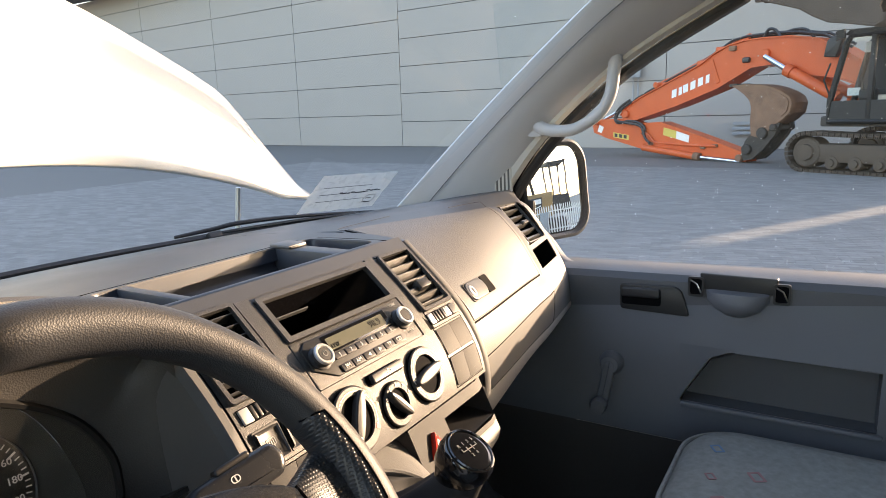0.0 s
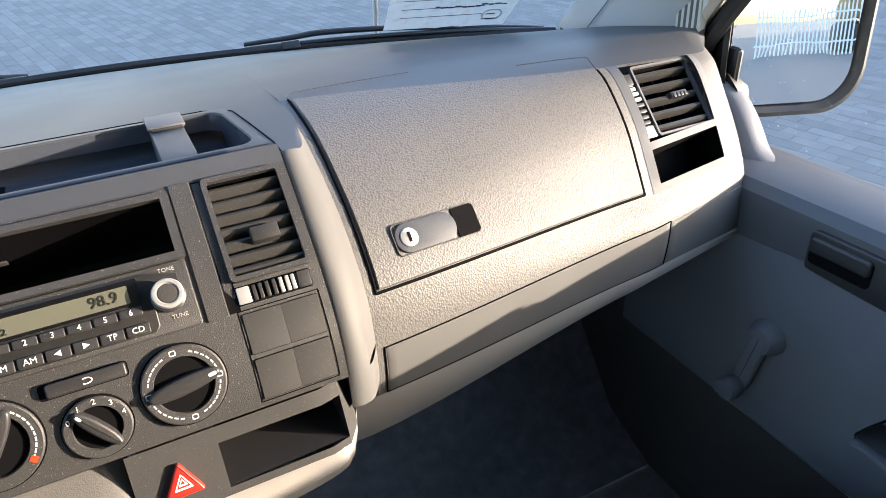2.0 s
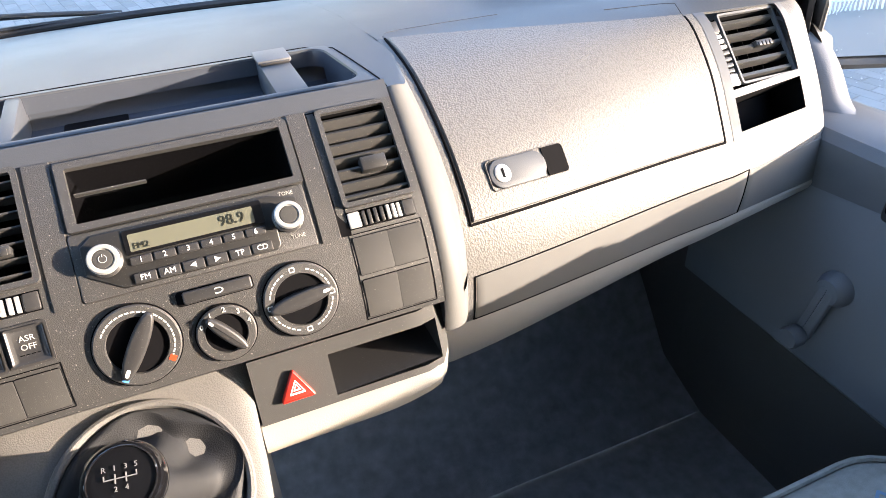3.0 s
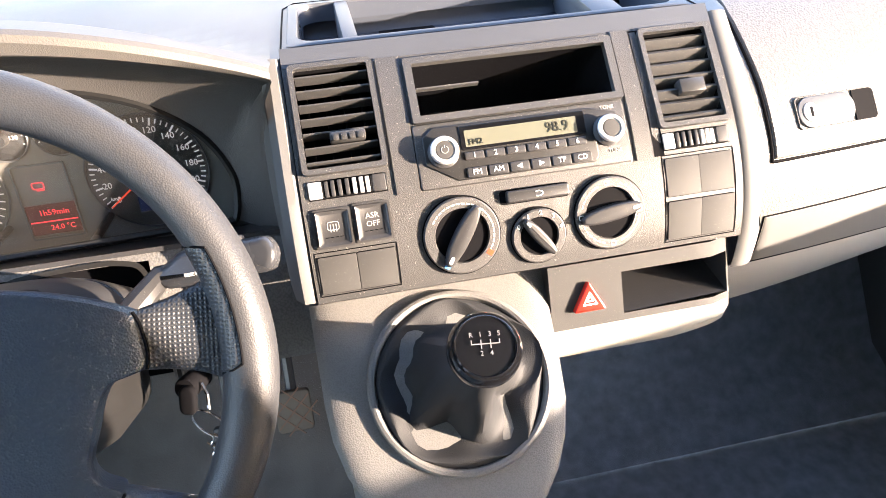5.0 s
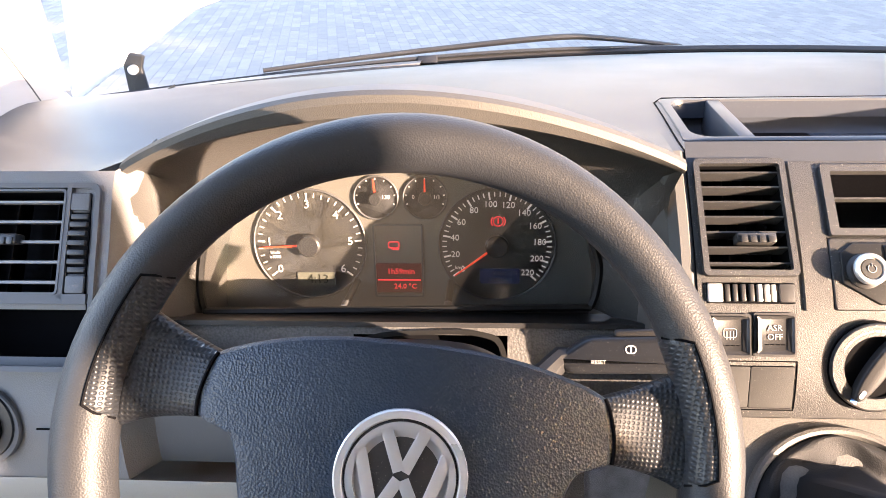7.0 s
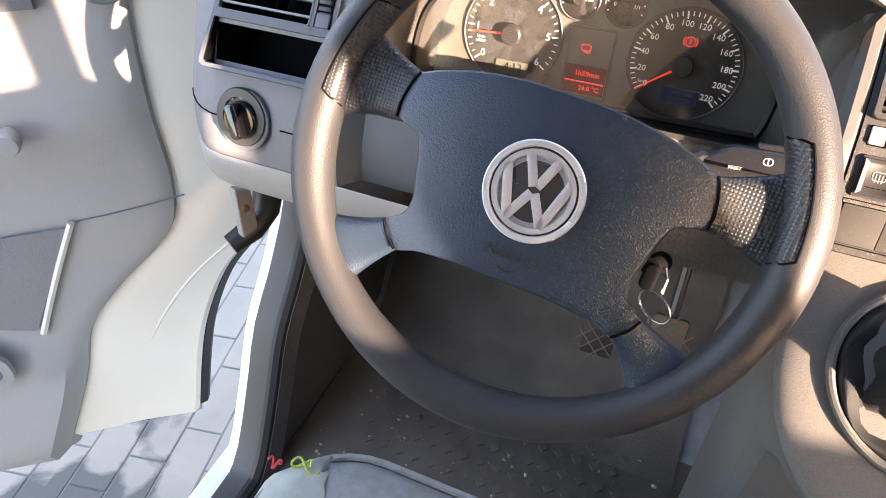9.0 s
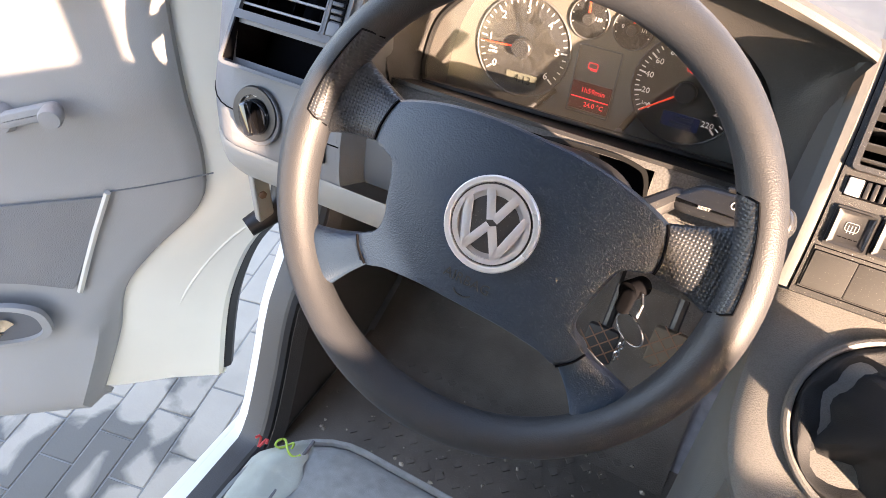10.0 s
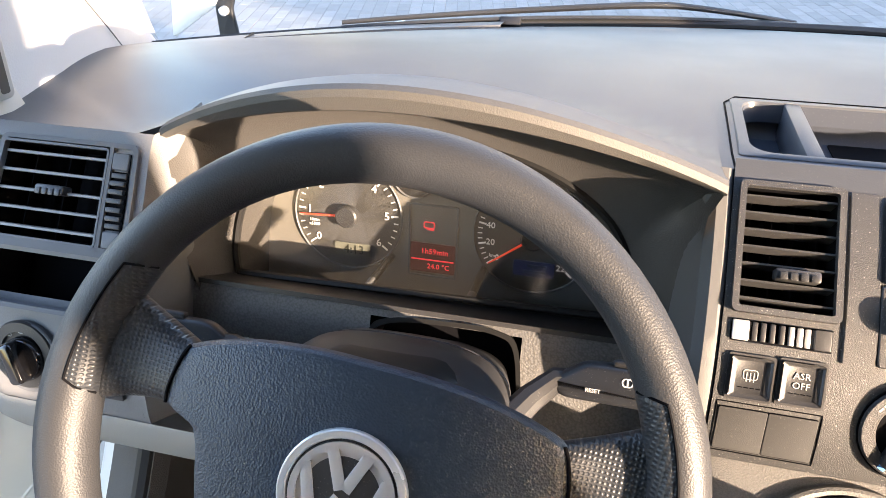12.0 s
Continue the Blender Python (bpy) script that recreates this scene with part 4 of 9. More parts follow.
for x in stations([0.006, 0.15, 0.207], 0.01):
    e = 0.004 * max(0.0, (x - 0.17) / 0.037) ** 2
    u = 0.016 * max(0.0, (x - 0.11) / 0.097) ** 2
    rows.append([low(x, 1.1245, -0.001), low(x, 1.1215, 0.002 - e), low(x, 1.108 + u * 0.8, 0.003 - e * 2), low(x, 1.099 + u, -0.002 - e * 3), Vector((x, low(x, 1.1).y + 0.03, 1.095 + u)), Vector((x, 0.15, 1.09 + u)), Vector((x, 0.2, 1.03))])
grid(bm, rows)
part("strip_lip", bm, TRIM, dashboard, "pale lower lip")
M = frame_at(low(0.044, 1.150, 0.001), (1, 0, 0), low(0, 1.16) - low(0, 1.14))
hazard = thing("hazard_switch", M.translation, "red triangular hazard warning switch", "switch")
tri = [(-0.0165, -0.0135), (0.0165, -0.0135), (0.0, 0.0160)]


def rounded(poly, r, n=3):
    out = []
    for k, p in enumerate(poly):
        p, a, b = Vector(p), Vector(poly[k - 1]), Vector(poly[(k + 1) % len(poly)])
        u, v = (a - p).normalized(), (b - p).normalized()
        for q in range(n + 1):
            t = q / n
            out.append(tuple((p + u * r * (1 - t) ** 2 + v * r * t * t)))
    return out


bm = B()
slab(bm, rounded(tri, 0.004), -0.002, 0.0055, M, 0.002)
part("red_lens", bm, REDLENS, hazard)
bm = B()
ring(bm, [(p[0] * 0.46, p[1] * 0.46 - 0.001) for p in rounded(tri, 0.003)], [(p[0] * 0.34, p[1] * 0.34 - 0.001) for p in rounded(tri, 0.003)], 0.005, 0.0058, M)
ring(bm, [(p[0] * 0.22, p[1] * 0.22 - 0.001) for p in rounded(tri, 0.003)], [(p[0] * 0.12, p[1] * 0.12 - 0.001) for p in rounded(tri, 0.003)], 0.005, 0.0058, M)
part("triangle_mark", bm, WHITE, hazard)

# ---- gear console: a tongue that runs down from the panel to the floor ----
TN, TUP = Vector((0, -0.56, 0.83)).normalized(), Vector((0, 0.83, 0.56)).normalized()
GC = Vector((-0.088, -0.176, 1.122))


def tongue(x, w, out=0.0):
    return GC + Vector((x, 0, 0)) + TUP * w + TN * out


gear_console = thing("gear_console", (-0.09, -0.1, 0.6), "grained grey gear lever console running down from the dashboard", "console")
def span(w):
    """The tongue's left and right edge at height w."""
    if w >= 0:
        return lerp(-0.117, -0.119, w / 0.095), lerp(0.092, 0.097, w / 0.095)
    h = math.sqrt(max(0.0, 1 - (w / 0.137) ** 2))
    return -0.0125 - 0.1045 * h, -0.0125 + 0.1045 * h


bm = B()
heights = [0.099, 0.094, 0.08, 0.06, 0.04, 0.02, 0.0, -0.03, -0.06, -0.085, -0.105, -0.12, -0.13, -0.136]
grid(bm, [[(face(lerp(-0.205, 0.009, u), 0.2165, 0.001) if w == 0.099 else tongue(lerp(*span(w), u), w, -0.006 * (2 * abs(u - 0.5)) ** 14)) for u in [0, 0.01, 0.03, *spread(0.07, 0.93, 14), 0.97, 0.99, 1]] for w in heights])
edge_row = [tongue(span(w)[0], w, -0.006) for w in heights[1:]] + [tongue(span(w)[1], w, -0.006) for w in heights[:0:-1]]
rows = [edge_row, [p + Vector((0, 0.012, -0.02)) for p in edge_row], [Vector((p.x * 0.97, max(p.y + 0.05, -0.20), 1.0)) for p in edge_row], [Vector((p.x * 0.95, max(p.y + 0.06, -0.17), 0.55)) for p in edge_row]]
grid(bm, rows)
bmesh.ops.remove_doubles(bm, verts=bm.verts, dist=1e-5)
part("console_shell", bm, CONSOLE, gear_console)
bm = B()
n = 48
rows = []
for r, o in ((0.0800, -0.001), (0.0805, 0.003), (0.0790, 0.0055), (0.0765, 0.0062), (0.0740, 0.0050), (0.0725, 0.000)):
    rows.append([tongue(r * math.cos(a), r * 1.0 * math.sin(a), o) for a in (2 * math.pi * k / n for k in range(n))])
grid(bm, rows, closed=True)
part("boot_ring", bm, CONSOLE, gear_console)

lever = thing("gear_lever", GC, "black gear lever with a leather boot and glossy knob", "gear lever")
KNOB = Vector((-0.084, -0.240, 1.223))
AX = (KNOB - tongue(0.0, 0.01, -0.02)).normalized()
bm = B()
rows = []
random.seed(4)
GIRTH = [(0.0735, 0.000), (0.0690, 0.006), (0.0600, 0.002), (0.0480, 0.000), (0.0380, 0.018), (0.0300, 0.045), (0.0235, 0.075), (0.0190, 0.100), (0.0165, 0.118)]
for k in range(29):
    t = k / 28
    r, rise = polyline(GIRTH, 8 * t)
    c = tongue(0, 0, 0) + AX * rise
    row = []
    for j in range(n):
        a = 2 * math.pi * j / n
        w = math.sin(math.pi * min(1.0, t * 1.05))
        fold = 1 + w * (0.20 * abs(math.sin(2 * a + 0.6 + 1.4 * t)) + 0.10 * math.sin(5 * a + 4 * t) - 0.12 + 0.16 * noise.noise((math.cos(a) * 2, math.sin(a) * 2, 3 * t)))
        d = Vector((math.cos(a), 0, 0)) + TUP * math.sin(a)
        row.append(c + d * r * fold + TN * 0.012 * w * noise.noise((math.cos(a) * 1.5 + 4, math.sin(a) * 1.5, 2 * t)))
    rows.append(row)
grid(bm, rows, closed=True)
part("leather_boot", bm, BOOT, lever, "creased black leather boot")
KM = Matrix.LocRotScale(KNOB, Vector((-0.02, -0.52, 0.85)).to_track_quat("Z", "Y"), Vector((0.87, 0.87, 1.0)))
bm = B()
lathe(bm, [(0.0, -0.050), (0.015, -0.050), (0.017, -0.046), (0.018, -0.034), (0.022, -0.026), (0.0285, -0.014), (0.0310, -0.002), (0.0300, 0.006), (0.0275, 0.0095), (0.0255, 0.0100)], KM, 40)
part("knob", bm, GLOSS, lever)
bm = B()
lathe(bm, [(0.0258, 0.0098), (0.0246, 0.0112), (0.0238, 0.0098), (0.0, 0.0112)], KM, 40)
cap = part("knob_cap", bm, GLOSS, lever)
DIMPRINT = material("dim_grey_print", (0.19, 0.19, 0.19), 0.5, vary=0.05)
KT = KM @ Matrix.Rotation(radians(-4), 4, "Z")
for t, x, y in (("R", -0.0135, 0.009), ("1", -0.0045, 0.009), ("3", 0.0045, 0.009), ("5", 0.0130, 0.009), ("2", -0.0045, -0.010), ("4", 0.0045, -0.010)):
    writing("lettering", t, 0.0055, KT @ Matrix.Translation((x * 0.85, y * 0.8 + 0.002, 0.0114)), DIMPRINT, cap)
bm = B()
box(bm, -0.011, 0.011, 0.0012, 0.0020, 0.0110, 0.0117, KT)
for x in (-0.0115, -0.0038, 0.0038, 0.011):
    box(bm, x - 0.0004, x + 0.0004, -0.002 if abs(x) < 0.01 else 0.0012, 0.005, 0.0110, 0.0118, KT)
part("shift_pattern", bm, DIMPRINT, cap)

# passenger's outer vent and the empty slot below it
RV = frame_at((side(0.645, 0.25) + side(0.772, 0.25) + side(0.645, 2.55) + side(0.772, 2.55)) / 4, side(0.772, 1.4) - side(0.645, 1.4), side(0.71, 0.25) - side(0.71, 2.55))
rh = (side(0.71, 0.25) - side(0.71, 2.55)).length
air_vent(RV @ Matrix.Translation((0.012, 0, -0.003)), 0.098, rh - 0.008, 5, dashboard, tilt=18, tab=0.010, border=0.003, bars=5, tab_y=0.0, thick=0.0022)
thumb_wheel(RV @ Matrix.Translation((-0.052, -0.004, -0.003)) @ Matrix.Rotation(radians(90), 4, "Z"), rh - 0.01, tall=0.018)
bm = B()
sx_ = stations([0.632, 0.645, 0.772, 0.775, 0.788], 0.02)
sv_ = stations([0.02, 0.25, 2.55, 2.75, 3.8, 4.05], 0.3)
grid(bm, [[side(x, v, 0.0005 if x in (0.632, 0.788) or v in (0.02, 4.05) else 0.0034) for v in sv_] for x in sx_], hole=lambda i, j: 0.645 < mids(sx_, i) < 0.773 and (0.25 < mids(sv_, j) < 2.55 or 2.75 < mids(sv_, j) < 3.8))
part("vent_surround", bm, SURROUND, dashboard, "satin grey vent surround")
# slot lined in black, its inner shade put into the colour
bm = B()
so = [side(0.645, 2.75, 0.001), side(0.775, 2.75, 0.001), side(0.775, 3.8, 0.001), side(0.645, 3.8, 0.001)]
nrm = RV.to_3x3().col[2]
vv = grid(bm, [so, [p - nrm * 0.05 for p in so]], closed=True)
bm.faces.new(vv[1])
part("open_slot", bm, DEEP, dashboard, "empty slot lined black for its shade")

# ---- driver's side: hood over the instruments ----
HX0, HX1 = -0.655, -0.2055


def lip(x):
    """The hood's front edge."""
    k = min(1.0, max(0.0, (x - HX0) / (HX1 - HX0)))
    q = max(0.0, math.sin(math.pi * k)) ** 0.9
    return Vector((x, -0.022 - 0.056 * q, 1.357 + 0.073 * q))


bm = B()
hxs = stations([-0.875, -0.835, -0.80, -0.70, HX0, -0.62, -0.55, -0.32, -0.25, HX1], 0.018)
rows = []
for x in hxs:
    p = lip(x)
    if x < HX0:
        t = (HX0 - x) / 0.2
        p = Vector((x, lerp(-0.022, -0.034, min(1, t * 40)) + 0.06 * max(0.0, (-0.80 - x) / 0.075) ** 2, 1.354 - 0.02 * max(0.0, (-0.80 - x) / 0.075) ** 2))
    fall = top_back(p, x, 26)
    rows.append([p, *fall])
grid(bm, rows)
part("driver_top", bm, DASHTOP, dashboard)
# front band of the lip and the dark inner skin that runs in to the instruments
LENS = [(-0.624, 1.199), (-0.626, 1.225), (-0.616, 1.266), (-0.588, 1.296), (-0.552, 1.315), (-0.505, 1.330), (-0.447, 1.338), (-0.385, 1.334), (-0.325, 1.317), (-0.280, 1.287), (-0.259, 1.250), (-0.259, 1.222), (-0.264, 1.206)]


def lens_at(t, y0=-0.008, slope=0.30):
    x, z = polyline(LENS, t * (len(LENS) - 1))
    return Vector((x, y0 + slope * (z - 1.19), z))


bm = B()
band = []
for k in range(49):
    t = k / 48
    p = lip(lerp(HX0, HX1, t))
    h = 0.62 + 0.38 * math.sin(math.pi * t)
    band.append([p, p + Vector((0, -0.005, -0.002)), p + Vector((0, -0.0065, -0.007)), p + Vector((0, -0.002, -0.018 * h)), p + Vector((0, 0.003, -0.021 * h))])
grid(bm, band)
part("hood_lip", bm, HOODLIP, dashboard, "grained grey lip of the instrument hood")
# the bowl behind it: from the lip and the two side edges it curves back and in to the instruments
edge = []
for k in range(14):
    f = k / 14
    edge.append((Vector((lerp(-0.640, -0.651, min(1, 3 * f)), lerp(-0.046, -0.030, f), lerp(1.188, 1.338, f))), 2.6 * f))
for k in range(49):
    edge.append((band[k][-1], lerp(2.6, 9.6, k / 48)))
for k in range(1, 15):
    f = k / 14
    edge.append((Vector((lerp(-0.214, -0.220, f), lerp(-0.026, -0.042, f), lerp(1.340, 1.188, f))), lerp(9.6, 12.0, f)))
rows = []
for e, i in edge:
    q_ = lens_at(i / 12)
    row = []
    for k in range(9):
        a = radians(90 * k / 8)
        deep, near_ = math.sin(a) ** 0.9, 1 - math.cos(a)
        row.append(Vector((lerp(e.x, q_.x, near_), lerp(e.y, q_.y, deep), lerp(e.z, q_.z, near_))))
    rows.append(row)
bm = B()
grid(bm, rows)
part("hood_lining", bm, LINING, dashboard, "matt dark lining", smooth=60)
# shelf below the instruments and the fascia under it
def knee(x, z, out=0.0):
    """The sloping fascia round the steering column."""
    return Vector((x, -0.040 + 0.45 * (z - 1.211) - 0.91 * out, z + 0.41 * out))


bm = B()
grid(bm, [[Vector((x, 0.004, 1.194)), Vector((x, -0.020, 1.203)), knee(x, 1.212) + Vector((0, 0.006, -0.001)), knee(x, 1.213), knee(x, 1.209)] for x in spread(-0.66, -0.213, 20)])
part("instrument_shelf", bm, BLACK, dashboard, "black ledge below the instruments")
HOLE = (-0.475, -0.340, 1.203)
kx_ = stations([-0.655, HOLE[0], HOLE[1], -0.206], 0.0135)
kz_ = sorted(stations([1.2105, HOLE[2], 1.10], 0.02), reverse=True)
bm = B()
grid(bm, [[knee(x, z, -0.004 * (z > 1.21)) for z in kz_] + [knee(x, 1.09) + Vector((0, 0.02, 0)), knee(x, 1.09) + Vector((0, 0.16, -0.02))] for x in kx_], hole=lambda i, j: HOLE[0] < mids(kx_, i) < HOLE[1] and (kz_ + [0, 0])[j] <= HOLE[2] + 0.0001)
part("knee_fascia", bm, DASH, dashboard)
# ---- far left: vent, slot and light switch on one sloping face ----
SEC_L = [(-0.034, 1.354), (-0.046, 1.342), (-0.069, 1.309), (-0.091, 1.279), (-0.105, 1.248), (-0.119, 1.215), (-0.135, 1.180), (-0.143, 1.143), (-0.144, 1.127)]


def left(x, v, out=0.0):
    p, a, b = polyline(SEC_L, v), polyline(SEC_L, max(0, v - 0.1)), polyline(SEC_L, min(8, v + 0.1))
    t = Vector((0, b[0] - a[0], b[1] - a[1])).normalized()
    bend = max(0.0, (-0.80 - x) / 0.06)
    return Vector((x, p[0] + 0.035 * bend * bend, p[1])) + Vector((0, t.z, -t.y)) * out


bm = B()
VL, SL = (-0.806, -0.692, 0.9, 3.25), (-0.804, -0.672, 3.5, 4.6)
lx_ = stations([-0.868, -0.80, *VL[:2], *SL[:2], -0.655, -0.52], 0.02)
lv_ = stations([0, *VL[2:], *SL[2:], 8], 0.3)
grid(bm, [[left(x, v) for v in lv_] for x in lx_ if x <= -0.6549], hole=lambda i, j: any(a < mids(lx_, i) < b and c < mids(lv_, j) < d for a, b, c, d in (VL, SL)))
grid(bm, [[left(x, v) for v in spread(5.2, 8, 6)] for x in stations([-0.655, -0.650], 0.02)])
grid(bm, [[left(-0.650, v), left(-0.632, v, -0.022)] for v in spread(5.2, 8, 6)])
part("driver_fascia", bm, SIDEDASH, dashboard)
bm = B()
grid(bm, [[left(x, v, -0.022) for v in spread(5.0, 8, 6)] for x in stations([-0.632, -0.52], 0.02)])
part("recessed_panel", bm, SHELL, dashboard, "darker panel set back beside the column")
bm = B()
rows = []
for x in stations([-0.865, -0.80, -0.52], 0.03):
    p = left(x, 8)
    rows.append([p + Vector((0, -0.001, 0.001)), p + Vector((0, -0.004, -0.004)), p + Vector((0, -0.004, -0.030)), p + Vector((0, 0.004, -0.045)), p + Vector((0, 0.05, -0.05)), p + Vector((0, 0.2, -0.1))])
grid(bm, rows)
part("driver_lower_lip", bm, TRIM, dashboard, "pale grey lower trim")
bm = B()
tube(bm, [left(x, 6.15, 0.0003) for x in spread(-0.862, -0.786, 6)], 0.0009, 5)
part("fascia_joint", bm, DEEP, dashboard)
bm = B()
tube(bm, [left(x, 6.15, 0.0003) for x in spread(-0.718, -0.652, 6)], 0.0009, 5)
part("fascia_joint", bm, DEEP, dashboard)
# inner side of the vent block, facing the wheel
bm = B()
grid(bm, [[left(-0.6552, v), Vector((-0.652, left(0, v).y + 0.012, left(0, v).z)), Vector((-0.648, 0.03, left(0, v).z + 0.004))] for v in spread(0, 8, 16)])
part("block_side", bm, SIDEDASH, dashboard)

# lit copy of the slat plastic: the daylight on it is in the colour
SLATLIT = material("lit_vent_slat", (0.22, 0.22, 0.22), 0.3, vary=0.1, speck=0.15)
LM = frame_at(left(-0.749, 2.1, 0.001), (1, 0, 0), left(-0.749, 1.6) - left(-0.749, 2.6))
bm = B()
ring(bm, outline(0.150, 0.148, 0.008, 5, cx=0.011, cy=-0.024), outline(0.142, 0.140, 0.006, 5, cx=0.011, cy=-0.024), -0.014, 0.003, LM)
box(bm, -0.060, 0.080, -0.046, -0.038, -0.014, 0.003, LM)
box(bm, 0.056, 0.060, -0.042, 0.046, -0.014, 0.003, LM)
surround = part("vent_surround", bm, SURROUND, dashboard, "satin grey vent surround")
side_vent = air_vent(LM @ Matrix.Translation((-0.002, 0.003, 0)), 0.112, 0.080, 5, dashboard, tilt=-4, tab=0.004, border=0.002, bars=3, tab_y=0.002, slat=SLATLIT, thick=0.0010)
thumb_wheel(LM @ Matrix.Translation((0.070, 0.002, 0)) @ Matrix.Rotation(radians(90), 4, "Z"), 0.080, tall=0.016, ends=SHELL)
# this slot's shade is also put into a black lining
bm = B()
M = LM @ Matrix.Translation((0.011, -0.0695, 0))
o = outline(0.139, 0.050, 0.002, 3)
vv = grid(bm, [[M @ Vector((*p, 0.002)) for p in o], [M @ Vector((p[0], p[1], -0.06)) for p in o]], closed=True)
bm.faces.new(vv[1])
left_slot = part("open_slot", bm, DEEP, dashboard, "empty slot lined black for its shade")
# the vent's outer side leans inwards towards the top
for ob in (surround, left_slot, *side_vent.children_recursive):
    to_vent = LM.inverted() @ ob.matrix_world
    back = to_vent.inverted()
    for v in ob.data.vertices:
        q = to_vent @ v.co
        q.x += 0.114 * (q.y + 0.09) * max(0.0, (0.086 - q.x) / 0.15)
        v.co = back @ q

LS = frame_at(left(-0.763, 6.08, 0.001), (1, 0, 0), left(0, 5.6) - left(0, 6.3))
light_switch = thing("light_switch", LS.translation, "round headlamp switch with a black grip on a grey plate", "switch")
bm = B()
lathe(bm, [(0.0335, -0.002), (0.0335, 0.0015), (0.0325, 0.0028), (0.0250, 0.0020), (0.0240, -0.002)], LS, 48)
part("switch_rim", bm, SURROUND, light_switch, "satin grey round plate")
bm = B()
lathe(bm, [(0.0318, 0.001), (0.0305, 0.0036), (0.022, 0.0040), (0.021, 0.0005), (0.0, 0.0005)], LS @ Matrix.Translation((-0.0022, 0.0022, 0.0006)), 40)
part("switch_dial", bm, BLACK, light_switch)
bm = B()
lathe(bm, [(0.0205, 0.0), (0.0200, 0.008), (0.0185, 0.010), (0.0, 0.010)], LS, 32)
slab(bm, outline(0.014, 0.038, 0.005, 5), 0.006, 0.022, LS @ Matrix.Rotation(radians(20), 4, "Z"), 0.004)
part("grip", bm, GLOSS, light_switch)
for a in (60, 95, 125, 200, 265):
    bm = B()
    ring(bm, outline(0.005, 0.0035, 0.0015, 2), outline(0.0036, 0.0022, 0.001, 2), 0.0034, 0.0040, LS @ Matrix.Translation((0.0246 * math.cos(radians(a)), 0.0246 * math.sin(radians(a)), 0)))
    part("symbol", bm, GREYPRINT, light_switch)
M = frame_at(left(-0.682, 6.45, 0.001), (1, 0, 0), left(0, 6) - left(0, 7))
dimmer = thing("dimmer_switch", M.translation, "small black dimmer switch on the driver's fascia", "switch")
bm = B()
slab(bm, outline(0.026, 0.024, 0.002, 3), -0.002, 0.0025, M, 0.001)
dimmer_body = part("switch_body", bm, BLACK, dimmer)
bm = B()
ring(bm, outline(0.011, 0.008, 0.003, 3), outline(0.009, 0.006, 0.002, 3), 0.0023, 0.0029, M)
part("symbol", bm, GREYPRINT, dimmer_body)

# ---- instruments ----
cluster = thing("instrument_cluster", (-0.44, 0.06, 1.2), "lit instrument cluster with two round gauges behind a dusty lens", "instrument cluster")
CF = frame_at((-0.445, 0.076, 1.226), (1, 0, 0), (0, 0.20, 0.98))


def on_dial(x, z):
    return CF @ Matrix.Translation((1.056 * (x + 0.443), 1.056 * (z - 1.233) / 0.98, 0)) @ Matrix.Scale(1.056, 4)


bm = B()
pts = [lens_at(k / 60) for k in range(61)]
loc = [CF.inverted() @ p for p in pts]
poly = [(p.x * 1.03, p.y * 1.02 - 0.055 * min(1.0, max(0.0, (0.06 - p.y) / 0.09))) for p in loc]
slab(bm, poly, -0.006, 0.0, CF)
part("cluster_face", bm, DIALFACE, cluster)
bm = B()
rows = [[p * 1.0 for p in pts] + [pts[0]], [CF @ Vector((*p, 0.0005)) for p in poly] + [CF @ Vector((*poly[0], 0.0005))]]
grid(bm, rows)
part("cluster_wall", bm, LINING, cluster)
bm = B()
tube(bm, pts, 0.0036, 6, closed=True)
part("lens_seal", bm, COLUMN, cluster)
bm = B()
bm.faces.new([bm.verts.new(p + Vector((0, 0.0015, 0))) for p in pts[:-1]])
lens = part("lens", bm, LENSGLASS, cluster, "dusty clear lens", smooth=0)
lens.visible_shadow = False
bm = B()
bm.faces.new([bm.verts.new(p + Vector((0, -0.0008, 0))) for p in pts[:-1]])
dust = part("lens_dust", bm, LENSDUST, cluster, "fine pale dust on the lens", smooth=0)
dust.visible_shadow = False


